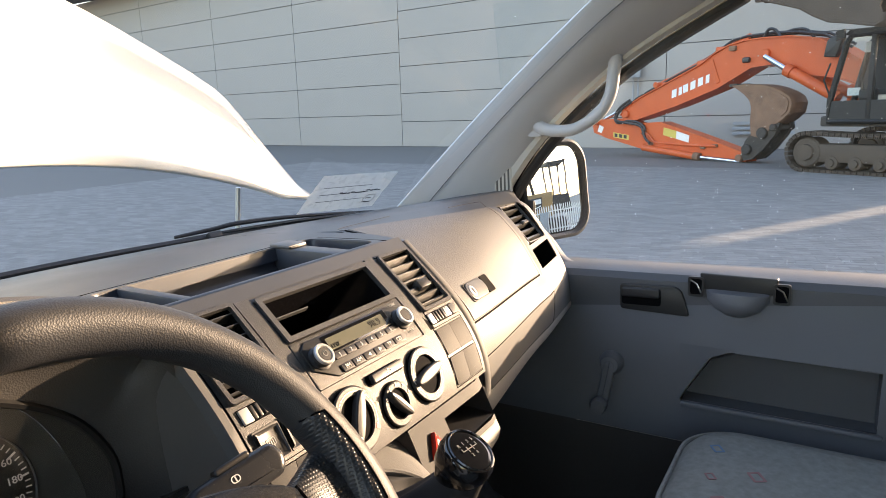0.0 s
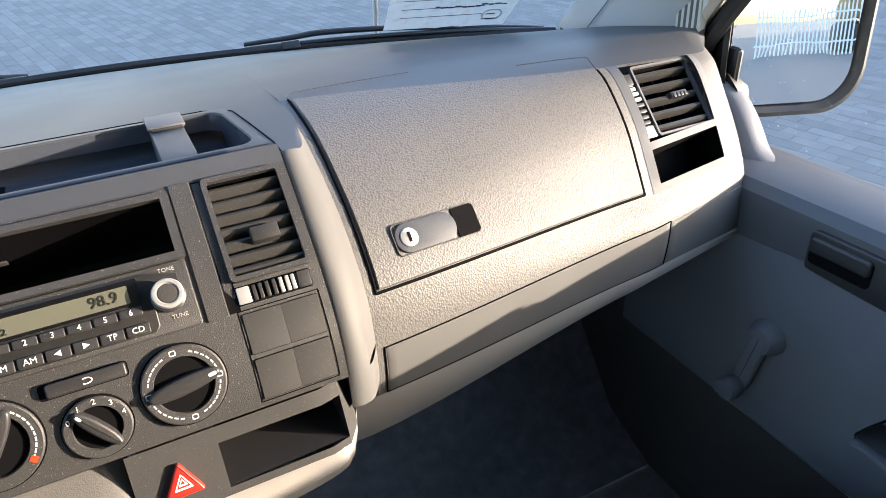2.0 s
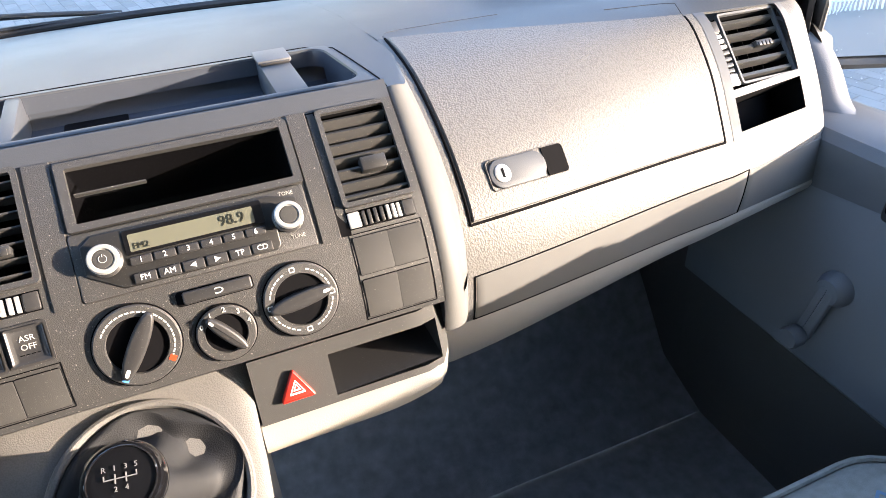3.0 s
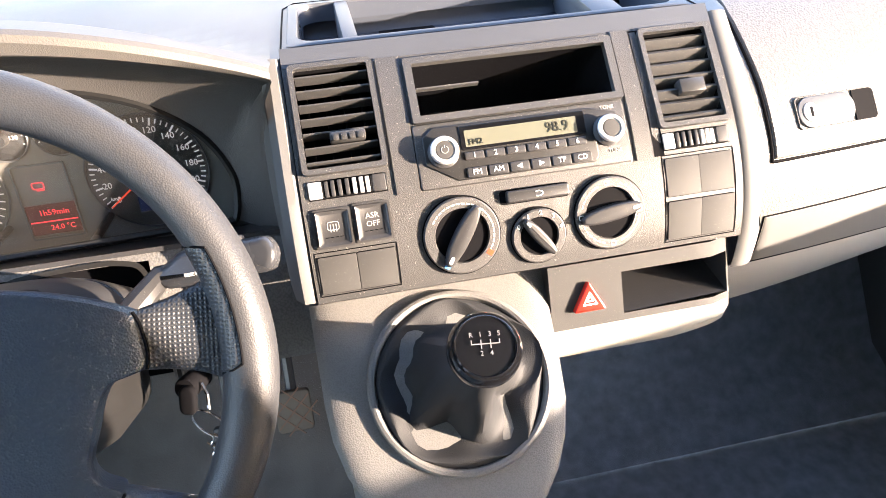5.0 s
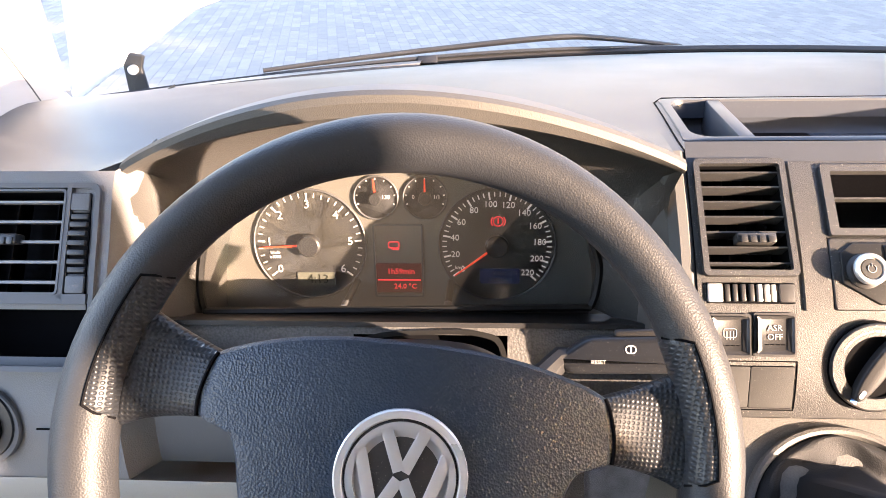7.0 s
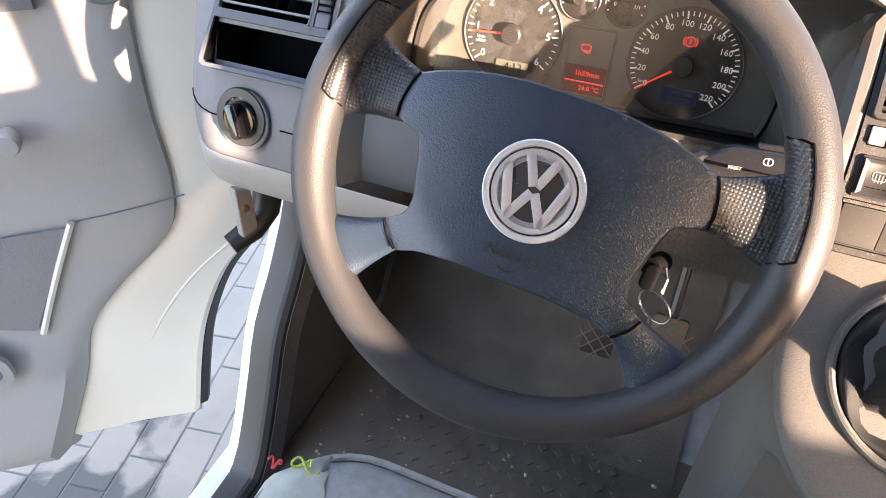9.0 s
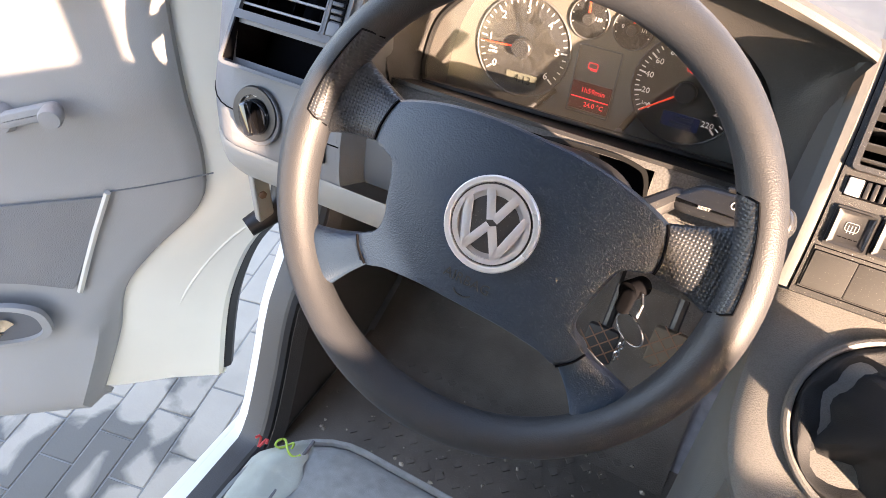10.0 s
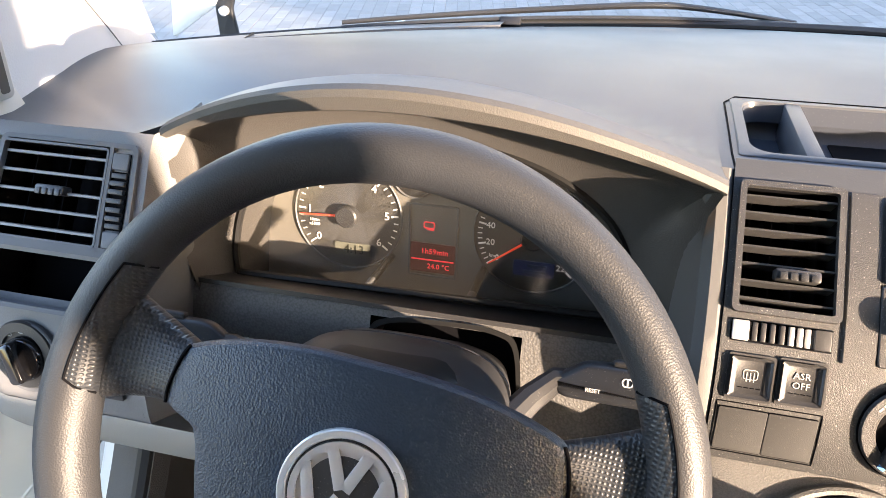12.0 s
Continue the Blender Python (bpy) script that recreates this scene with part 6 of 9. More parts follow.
PILLARS = {1: ([(0.835, 0.470, 1.275), (0.805, 0.430, 1.300), (0.765, 0.165, 1.530), (0.712, -0.075, 1.712), (0.68, -0.25, 1.83)],
               [(0.850, 0.170, 1.275), (0.842, 0.168, 1.325), (0.835, 0.067, 1.464), (0.825, -0.104, 1.612), (0.80, -0.32, 1.73)]),
           -1: ([(0.985, 0.440, 1.245), (0.955, 0.402, 1.276), (0.890, 0.245, 1.420), (0.810, 0.00, 1.640), (0.70, -0.25, 1.83)],
                [(0.835, -0.005, 1.275), (0.826, -0.022, 1.345), (0.822, -0.075, 1.464), (0.815, -0.17, 1.612), (0.80, -0.32, 1.73)])}
VENTS = {1: ((0.829, 0.154, 1.362), (-0.15, 0.99, 0.0), (0.0, -0.42, 1.0)), -1: ((-0.806, -0.030, 1.408), (0.25, 0.95, 0.0), (0.10, -0.40, 1.0))}


SLIT = material("shaded_vent_slit", (0.10, 0.095, 0.085), 0.7)


def pillar(sx, name):
    p = thing(name, (sx * 0.82, 0.2, 1.3), "light grey windscreen pillar trim with a slatted vent", "pillar", kind="structure")
    PILLAR_WS, PILLAR_DR = PILLARS[sx]
    bm = B()
    rows = []
    for k in range(25):
        t = 4 * k / 24
        a, b = Vector(polyline(PILLAR_WS, t)), Vector(polyline(PILLAR_DR, t))
        row = [a + Vector((0.05, 0.03, 0.0)), a + Vector((0.004, 0.004, 0)), a]
        for q in (0.15, 0.4, 0.65, 0.85):
            row.append(a.lerp(b, q) + Vector((-0.018, -0.010, -0.006)) * math.sin(math.pi * q))
        row += [b, b + Vector((0.012, 0.004, 0.002)), b + Vector((0.05, 0.03, 0.01))]
        rows.append([Vector((sx * q.x, q.y, q.z)) for q in row])
    grid(bm, rows)
    part("pillar_trim", bm, PILLAR, p)
    # pale door-side edging
    bm = B()
    rows = []
    for k in range(25):
        b = Vector(polyline(PILLAR_DR, 4 * k / 24))
        rows.append([Vector((sx * (b.x + q[0]), b.y + q[1], b.z + q[2])) for q in ((-0.006, 0.028, 0.016), (-0.010, 0.012, 0.006), (-0.008, -0.004, -0.002), (0.004, -0.010, -0.006), (0.03, -0.004, -0.002))])
    grid(bm, rows)
    part("pillar_edging", bm, CREAM, p, "cream edging strip")
    bm = B()
    tube(bm, [Vector((sx * (q[0] + 0.022), q[1] - 0.020, q[2] - 0.012)) for q in (polyline(PILLAR_DR, 0.6 + 3.4 * k / 20) for k in range(21))], 0.013 if sx > 0 else 0.004, 8)
    part("door_seal", bm, RUBBERTRIM, p)
    bm = B()
    tube(bm, [Vector((sx * q.x, q.y, q.z)) for q in (Vector(polyline(PILLAR_WS, 4 * k / 24)).lerp(Vector(polyline(PILLAR_DR, 4 * k / 24)), 0.27) + Vector((-0.016, -0.009, -0.0055)) for k in range(2, 25))], 0.0009, 5)
    part("trim_joint", bm, SHELL, p)
    # slatted side window vent
    gm = frame_at(*VENTS[sx])
    if gm.to_3x3().col[2].x * sx > 0:
        gm = gm @ Matrix.Rotation(math.pi, 4, "Y")
    bm = B()
    slab(bm, outline(0.040, 0.086, 0.006, 4), -0.012, 0.0025, gm, 0.0015)
    vent = part("vent_grille", bm, CREAM, p, "cream slatted vent grille")
    for k in range(4 if sx > 0 else 3):
        bm = B()
        slab(bm, outline(0.0042 if sx > 0 else 0.008, 0.074, 0.002, 3, cx=(-0.0135 + k * 0.009) if sx > 0 else (-0.0115 + k * 0.0115)), 0.002, 0.0030, gm)
        part("vent_slit", bm, SLIT, vent)
    return p


pillar_right = pillar(1, "pillar_right")
pillar_left = pillar(-1, "pillar_left")
grab = thing("grab_handle", (0.82, 0.0, 1.5), "grey grab handle on the windscreen pillar", "grab handle")
bm = B()
GRAB = [(0.822, -0.090, 1.650), (0.812, -0.104, 1.628), (0.808, -0.102, 1.590), (0.806, -0.098, 1.556), (0.804, -0.086, 1.528), (0.803, -0.068, 1.508), (0.802, -0.040, 1.491), (0.803, -0.011, 1.481), (0.806, 0.030, 1.481), (0.812, 0.056, 1.488), (0.824, 0.070, 1.493)]
tube(bm, [polyline(GRAB, 10 * k / 40) for k in range(41)], [lerp(0.0165, 0.0122, math.sin(math.pi * k / 40) ** 0.5) for k in range(41)], 12)
part("handle_bar", bm, PILLAR, grab)
for a_ in (GRAB[0], GRAB[-1]):
    bm = B()
    slab(bm, outline(0.042, 0.050, 0.014, 5), -0.022, 0.006, frame_at(Vector(a_) + Vector((0.008, 0, 0)), (0, 1, 0), (0, 0, 1)), 0.004)
    part("handle_foot", bm, PILLAR, grab)

# roof lining, rear of the cab, side walls
bm = B()
rows = []
for x in spread(-0.86, 0.86, 18):
    e = abs(x / 0.86) ** 4
    z = 1.86 - 0.10 * e
    yf = -0.02 - 0.20 * (x / 0.86) ** 2
    rows.append([Vector((x * 0.95, yf, 1.795 - 0.02 * e)), Vector((x * 0.95, yf - 0.08, z - 0.02)), Vector((x, -0.6, z)), Vector((x, -2.2, z)), Vector((x, -2.2, z + 0.03)), Vector((x * 0.95, yf, z + 0.0))])
grid(bm, rows)
tagged(part("ceiling", bm, HEADLINE), "pale felt roof lining of the van cab", "ceiling", kind="structure")
for sx, nm in ((1, "wall_right"), (-1, "wall_left")):
    w = thing(nm, (sx * 0.88, -1.2, 0.5), "white painted van side with openings cut for the sun", "van side", kind="structure")
    bm = B()
    # unseen openings, added so that sun falls on the wheel and driver's door
    for y0, y1, z0, z1 in ((-0.965, -0.905, 1.20, 1.80), (-1.015, -0.965, 0.5, 1.80), (-1.15, -1.015, 0.5, 1.30), (-1.15, -1.015, 1.55, 1.80), (-1.175, -1.15, 0.5, 1.80), (-2.2, -1.175, 0.5, 1.36), (-2.2, -1.175, 1.48, 1.80), (-2.2, -1.375, 1.36, 1.48)):
        box(bm, sx * 0.835, sx * 0.93, y0, y1, z0, z1)
    part("side_panel", bm, PAINTIN, w)
    bm = B()
    box(bm, sx * 0.825, sx * 0.836, -1.012, -0.908, 1.21, 1.80, bevel=0.004)
    part("pillar_cover", bm, PILLAR, w)
bm = B()
box(bm, -0.93, 0.93, -2.26, -2.2, 0.5, 1.88)
tagged(part("wall_back", bm, PAINTIN), "plain painted rear wall of the van", "wall", kind="structure")

# floor, kick panels and firewall
floor = thing("floor", (0, 0, 0.55), "dark carpeted cab floor with a dirty rubber mat", "floor", kind="structure")
bm = B()
box(bm, -0.84, 0.84, -2.2, 0.42, 0.50, 0.55)
grid(bm, [[Vector((x, 0.06, 0.551)), Vector((x, 0.18, 0.60)), Vector((x, 0.34, 0.80)), Vector((x, 0.40, 1.08))] for x in spread(-0.86, 0.86, 8)])
part("carpet", bm, CARPET, floor)
bm = B()
grid(bm, [[Vector((x, y, z)) for y, z in ((0.02, 0.5575), (0.064, 0.558), (0.172, 0.605), (0.325, 0.795), (0.385, 1.05))] for x in spread(-0.79, -0.20, 8)])
part("toe_mat", bm, MAT, floor, "dirty brown toe board lining")
bm = B()
slab(bm, outline(0.72, 0.74, 0.05, 5), 0, 0.006, pose(-0.44, -0.12, 0.5505), 0.003)
rubber_mat = part("rubber_mat", bm, MAT, floor, "worn rubber mat with raised squares and dirt")
random.seed(7)
for i in range(15):
    for j in range(14):
        bm = B()
        x, y = -0.70 + i * 0.029 + (j % 2) * 0.0145, -0.40 + j * 0.034
        slab(bm, outline(0.013, 0.013, 0.001, 1), 0.005, 0.0085, pose(x, y, 0.5505, 0, 0, 45))
        part("stud", bm, MAT, rubber_mat, smooth=0)
# crumbs, grit and leaf bits on the mat
bm = B()
for k in range(340):
    x, y, r = random.uniform(-0.78, -0.20), random.uniform(-0.45, 0.22), random.choice((0.0012, 0.0016, 0.0022, 0.0035, 0.005))
    m = pose(x, y, 0.5568 + r * 0.3, 0, 0, random.uniform(0, 180))
    lo = [bm.verts.new(m @ Vector((r * random.uniform(0.6, 1.3) * math.cos(1.2566 * j), r * random.uniform(0.5, 1.1) * math.sin(1.2566 * j), -r * 0.3))) for j in range(5)]
    tip = bm.verts.new(m @ Vector((0, 0, r * 0.45)))
    for j in range(5):
        bm.faces.new((lo[j], lo[(j + 1) % 5], tip))
crumbs = part("crumbs", bm, material("pale_grit", (0.30, 0.26, 0.21), 0.9, vary=0.5, scale=60, island=0.6), floor, "pale grit and crumbs on the mat", smooth=0)
crumbs["kind"] = "stuff"
OPENING = [(-0.98, 0.545), (-0.60, 0.545), (-0.28, 0.548), (-0.212, 0.562), (-0.150, 0.66), (-0.095, 0.765), (-0.025, 0.845), (0.04, 0.95), (0.075, 1.12), (0.085, 1.30)]
for sx in (-1, 1):
    bm = B()
    grid(bm, [[Vector((sx * 0.805, lerp(y, 0.42, q), z)) for q in spread(0, 1, 4)] for y, z in (polyline(OPENING, 2 + 7 * k / 16) for k in range(17))])
    part("kick_panel", bm, LINING, floor)
bm = B()
rows = []
for k in range(25):
    y, z = polyline(OPENING, 9 * k / 24)
    rows.append([Vector((-0.815, y - 0.004, z + 0.004)), Vector((-0.825, y - 0.010, z + 0.010)), Vector((-0.86, y - 0.006, z + 0.008)), Vector((-0.885, y, z)), Vector((-0.885, y + 0.015, z - 0.03))])
grid(bm, rows)
door_frame = tagged(part("door_frame", bm, PAINT), "white painted edge of the driver's door opening", "door frame", kind="structure")
bm = B()
rows = []
for k in range(21):
    y, z = polyline(OPENING, 7.2 * k / 20)
    rows.append([Vector((-0.790, y + 0.004, z - 0.004)), Vector((-0.800, y - 0.012, z + 0.012)), Vector((-0.830, y - 0.016, z + 0.016)), Vector((-0.858, y - 0.013, z + 0.013)), Vector((-0.862, y - 0.004, z + 0.004))])
grid(bm, rows)
part("sill_trim", bm, LINING, door_frame, "dark fabric edge of the door opening")
bm = B()
tube(bm, [Vector((-0.812, y - 0.010, z + 0.010)) for y, z in (polyline(OPENING, 9 * k / 40) for k in range(41))], 0.012, 8)
part("door_frame_seal", bm, RUBBERTRIM, door_frame)

# pedals
for x, y, z, w, h, nm in ((-0.275, 0.118, 0.785, 0.052, 0.062, "brake_pedal"), (-0.372, 0.120, 0.735, 0.052, 0.060, "clutch_pedal")):
    pd = thing(nm, (x, y, z), "rubber foot pedal with a scored tread", "pedal", group="pedals")
    m = frame_at((x, y, z), (1, 0, 0), (0, 0.45, 0.9))
    bm = B()
    slab(bm, outline(w, h, 0.006, 3), -0.006, 0.004, m, 0.002)
    part("pedal_pad", bm, TREAD if nm == "brake_pedal" else BLACK, pd, "dusty worn pad")
    bm = B()
    for k in (-1, 0, 1):
        box(bm, -0.034, 0.034, k * 0.017 - 0.001, k * 0.017 + 0.001, 0.0035, 0.005, m @ Matrix.Rotation(radians(45), 4, "Z"))
        box(bm, -0.034, 0.034, k * 0.017 - 0.001, k * 0.017 + 0.001, 0.0035, 0.005, m @ Matrix.Rotation(radians(-45), 4, "Z"))
    part("tread", bm, RUST, pd)
    bm = B()
    tube(bm, [(x, y + 0.01, z), (x, y + 0.08, z + 0.10), (x, y + 0.14, z + 0.32)], 0.008, 8)
    part("pedal_arm", bm, BLACK, pd)

# ---- seats ----


def seat(x0, x1, y_front, name, label, back=True):
    s = thing(name, ((x0 + x1) / 2, -0.6, 0.55), label, "seat", group="cab seats")
    w = x1 - x0
    bm = B()
    rows = []
    for t, z, inset in ((0, 0.70, 0.02), (0.3, 0.80, 0.0), (0.6, 0.90, 0.0), (0.75, 0.935, 0.008), (0.88, 0.952, 0.025), (1.0, 0.960, 0.06)):
        rows.append([Vector((px_, py_, z)) for px_, py_ in outline(w - 2 * inset, 0.52 - 2 * inset, max(0.03, 0.105 - inset), 8, (x0 + x1) / 2, y_front - 0.26)])
    vv = grid(bm, rows, closed=True)
    bm.faces.new(vv[-1])
    part("cushion", bm, FABRIC, s)
    bm = B()
    tube(bm, [Vector((px_, py_, 0.940)) for px_, py_ in outline(w - 0.014, 0.506, 0.098, 8, (x0 + x1) / 2, y_front - 0.26)], 0.004, 6, closed=True)
    part("piping", bm, FABRIC, s)
    bm = B()
    tube(bm, [Vector((x0 + 0.055, y_front - 0.028, 0.952)), Vector((x0 + 0.060, y_front - 0.10, 0.9605)), Vector((x0 + 0.072, y_front - 0.25, 0.9605)), Vector((x0 + 0.08, y_front - 0.5, 0.9605))], 0.0022, 6)
    part("seam", bm, SHELL, s)
    bm = B()
    box(bm, x0 + 0.03, x1 - 0.03, y_front - 0.5, y_front - 0.03, 0.55, 0.72, bevel=0.01)
    part("seat_base", bm, BLACK, s)
    bm = B()
    box(bm, x0 + 0.01, x1 - 0.01, y_front - 0.66, y_front - 0.53, 0.90, 1.32, bevel=0.05)
    part("backrest", bm, FABRIC, s)
    return s


driver_seat = seat(-0.617, -0.16, -0.312, "driver_seat", "grey fabric driver's seat with a torn worn front corner")
passenger_seat = seat(0.36, 0.74, -0.31, "passenger_seat", "grey fabric passenger seat with faint coloured marks")
# the torn corner follows the cushion's rounded edge
bm = B()
rows = []
for i in range(9):
    row = []
    for j in range(33):
        a = 2 * math.pi * j / 32
        r = (0.036 + 0.009 * noise.noise((math.cos(a) * 1.6, math.sin(a) * 1.6, 4.0)) + 0.005 * noise.noise((math.cos(a) * 6, math.sin(a) * 6, 1.0))) * (i + 0.001) / 8 * 1.25
        x, y = -0.582 + r * 0.8 * math.cos(a), -0.392 + r * 1.3 * math.sin(a)
        over = max(0.0, -0.578 - x) * 1.0 + max(0.0, y + 0.375) * 0.9
        row.append(Vector((x, y, 0.9615 - 0.0012 * (i == 8) - over * over * 14 - over * 0.18 + 0.0015 * noise.noise((x * 90, y * 90, 2)))))
    rows.append(row)
grid(bm, rows)
part("worn_patch", bm, FABRICWORN, driver_seat, "frayed pale torn corner")
GREENT = material("green_thread", (0.35, 0.5, 0.08), 0.9)
REDT = material("red_thread", (0.55, 0.06, 0.06), 0.9)
bm = B()
tube(bm, [(-0.585 + 0.012 * math.cos(k) + 0.002 * k, -0.362 + 0.006 * math.sin(2.1 * k), 0.960 + 0.002 * math.sin(3 * k)) for k in (0.2 * q for q in range(31))], 0.0013, 6)
part("thread", bm, GREENT, driver_seat, "loose green threads")
bm = B()
tube(bm, [(-0.618 + 0.004 * k, -0.368 + 0.005 * math.sin(2.6 * k), 0.950 + 0.003 * math.cos(2 * k)) for k in (0.4 * q for q in range(10))], 0.0016, 5)
part("thread", bm, REDT, driver_seat, "loose red threads")


def fabric_marks(s, spots):
    for x, y, w, mt in spots:
        bm = B()
        m = pose(x, y, 0.9603, 0, 0, 30)
        ring(bm, outline(w, w * 0.7, 0.002, 2), outline(w * 0.72, w * 0.42, 0.001, 2), 0, 0.0006, m)
        part("woven_mark", bm, mt, s)


FADERED = material("faded_red_weave", (0.34, 0.17, 0.17), 0.95, vary=0.2, scale=90)
FADEBLUE = material("faded_blue_weave", (0.13, 0.22, 0.34), 0.95, vary=0.2, scale=90)
fabric_marks(driver_seat, [(-0.50, -0.415, 0.035, FADERED), (-0.42, -0.42, 0.022, FADEBLUE), (-0.46, -0.50, 0.03, FADERED), (-0.36, -0.46, 0.028, FADERED)])
fabric_marks(passenger_seat, [(0.45, -0.41, 0.03, FADERED), (0.55, -0.45, 0.03, FADERED), (0.62, -0.38, 0.026, FADEBLUE), (0.52, -0.385, 0.02, FADERED)])
passenger_seat.location += Vector((-0.02, 0.02, -0.022))

# ---- passenger door (shut) ----
door_2 = thing("door_2", (0.85, -0.4, 0.6), "closed grey passenger door with a hand crank and open pull-handle brackets", "door", kind="structure")


def belt(y):
    return 1.193 - 0.03 * y


def door_x(y, z):
    """The inner face of the shut door."""
    x = 0.800
    x -= 0.012 * max(0.0, min(1, (1.10 - z) / 0.06))
    x += 0.02 * max(0.0, (0.86 - z) / 0.3)
    return x


bm = B()
ys = stations([0.16, 0.10, -0.30, -0.41, -0.95], 0.04)
rows = []
for y in ys:
    zb = belt(y)
    e = 0.10 * max(0.0, (y - 0.05) / 0.11) ** 2
    rows.append([Vector((0.945, y, zb - 0.018)), Vector((0.925, y, zb - 0.010)), Vector((0.845, y, zb - 0.006 + e * 0.4)), Vector((0.815, y, zb - 0.010 + e * 0.3)), Vector((0.802, y, zb - 0.022)), *[Vector((door_x(y, z), y, z)) for z in spread(1.16, 1.085, 4)]])
grid(bm, rows)
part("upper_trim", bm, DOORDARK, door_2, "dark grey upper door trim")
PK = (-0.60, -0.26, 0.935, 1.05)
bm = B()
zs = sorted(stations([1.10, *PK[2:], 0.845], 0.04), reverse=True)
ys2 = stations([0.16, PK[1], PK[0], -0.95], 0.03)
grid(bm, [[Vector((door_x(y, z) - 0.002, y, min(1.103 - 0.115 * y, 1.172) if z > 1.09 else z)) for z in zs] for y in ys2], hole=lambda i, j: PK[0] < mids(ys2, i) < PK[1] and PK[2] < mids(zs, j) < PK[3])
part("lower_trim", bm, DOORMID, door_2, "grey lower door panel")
# recess takes the darker grey, its shade put into the colour
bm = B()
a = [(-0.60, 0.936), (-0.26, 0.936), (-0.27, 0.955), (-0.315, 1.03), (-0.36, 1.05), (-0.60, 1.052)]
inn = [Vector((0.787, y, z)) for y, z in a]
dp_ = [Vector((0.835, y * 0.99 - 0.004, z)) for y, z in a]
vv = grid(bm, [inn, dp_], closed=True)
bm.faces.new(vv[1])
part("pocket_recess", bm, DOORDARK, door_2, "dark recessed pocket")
bm = B()
tri_ = [(-0.255, 0.930), (-0.255, 1.056), (-0.36, 1.056), (-0.312, 1.034), (-0.268, 0.958)]
bm.faces.new([bm.verts.new((0.7862, y, z)) for y, z in tri_])
part("pocket_corner", bm, DOORMID, door_2, smooth=0)
bm = B()
box(bm, 0.776, 0.79, -0.61, -0.262, 0.925, 0.936, bevel=0.004)
part("pocket_lip", bm, DOORMID, door_2)
bm = B()
rows = [[Vector((0.786 + 0.004 * k, y, 0.845 - 0.05 * k)) for y in spread(0.14, -0.92, 8)] for k in range(6)]
grid(bm, rows)
part("lower_carpet", bm, LINING, door_2, "dark lower door lining")
# inner release handle
bm = B()
m = frame_at((0.7985, -0.195, 1.140), (0, -1, 0.03), (0, 0, 1))
slab(bm, rounded([(-0.066, -0.026), (0.074, -0.032), (0.058, 0.020), (0.045, 0.028), (-0.066, 0.028)], 0.008), -0.004, 0.005, m, 0.002)
handle = part("handle_bezel", bm, BLACK, door_2)
bm = B()
slab(bm, outline(0.080, 0.036, 0.006, 4, cx=-0.022, cy=0.003), 0.003, 0.0058, m)
part("handle_well", bm, DEEP, handle)
bm = B()
slab(bm, outline(0.078, 0.020, 0.005, 4, cx=-0.022, cy=0.012), 0.005, 0.012, m, 0.003)
part("release_lever", bm, BLACK, handle)
# pull handle cup between two open brackets
bm = B()
rows = []
for z, r, o in ((1.172, 0.056, -0.002), (1.168, 0.057, -0.020), (1.152, 0.055, -0.026), (1.137, 0.043, -0.024), (1.124, 0.022, -0.012), (1.120, 0.008, -0.002)):
    rows.append([Vector((0.800 + o * math.sin(math.pi * k / 12) - 0.001, -0.355 - r * math.cos(math.pi * k / 12), z)) for k in range(13)])
grid(bm, rows)
part("pull_cup", bm, DOORMID, door_2, "grey moulded pull cup")
# plate, not a hollow: the recess's shade is put into its black
bm = B()
slab(bm, rounded([(-0.064, -0.016), (0.064, -0.016), (0.070, 0.016), (-0.070, 0.016)], 0.004), -0.012, 0.004, frame_at((0.801, -0.355, 1.186), (0, -1, 0), (0, 0, 1)), 0.002)
part("pull_recess", bm, BLACK, door_2, "black plate for the shaded recess above the pull cup")
for y in (-0.279, -0.432):
    bm = B()
    m = frame_at((0.797, y, 1.174), (0, -1, 0), (0, 0, 1))
    ring(bm, outline(0.030, 0.040, 0.005, 3), outline(0.022, 0.032, 0.004, 3), -0.004, 0.003, m)
    br = part("bracket", bm, BLACK, door_2, "dark bare bracket")
    bm = B()
    tube(bm, [m @ Vector((-0.010, 0.012, 0.001)), m @ Vector((0.002, 0.006, 0.003)), m @ Vector((0.010, -0.012, 0.001))], 0.0022, 6)
    part("bracket_pin", bm, CHROME, br, "bright steel pin")
    # black plate in place of the bracket's shaded hole
    bm = B()
    slab(bm, outline(0.024, 0.034, 0.004, 3), -0.004, 0.0, m)
    part("bracket_hole", bm, DEEP, br)


def crank(m, parent, arm_turn, mat):
    """A hand window crank: boss, bent arm, round knob."""
    c = thing("window_crank", m.translation, "grey plastic hand window crank with a round knob", "window crank", group="window cranks")
    bm = B()
    lathe(bm, [(0.026, 0.0), (0.026, 0.006), (0.021, 0.016), (0.018, 0.022), (0.0, 0.023)], m, 28)
    part("boss", bm, mat, c)
    g = m @ Matrix.Rotation(radians(arm_turn), 4, "Z")
    bm = B()
    slab(bm, [(p[0] + 0.045, p[1]) for p in outline(0.112, 0.026, 0.013, 6)], 0.013, 0.023, g, 0.004)
    part("arm", bm, mat, c)
    bm = B()
    lathe(bm, [(0.0, 0.020), (0.012, 0.020), (0.0165, 0.026), (0.0175, 0.042), (0.015, 0.047), (0.0, 0.048)], g @ Matrix.Translation((0.090, 0, 0)), 24)
    part("knob", bm, mat, c)
    return c


crank(frame_at((0.786, -0.118, 0.994), (0, -1, 0), (0, 0, 1)), door_2, -100, DOORMID)
bm = B()
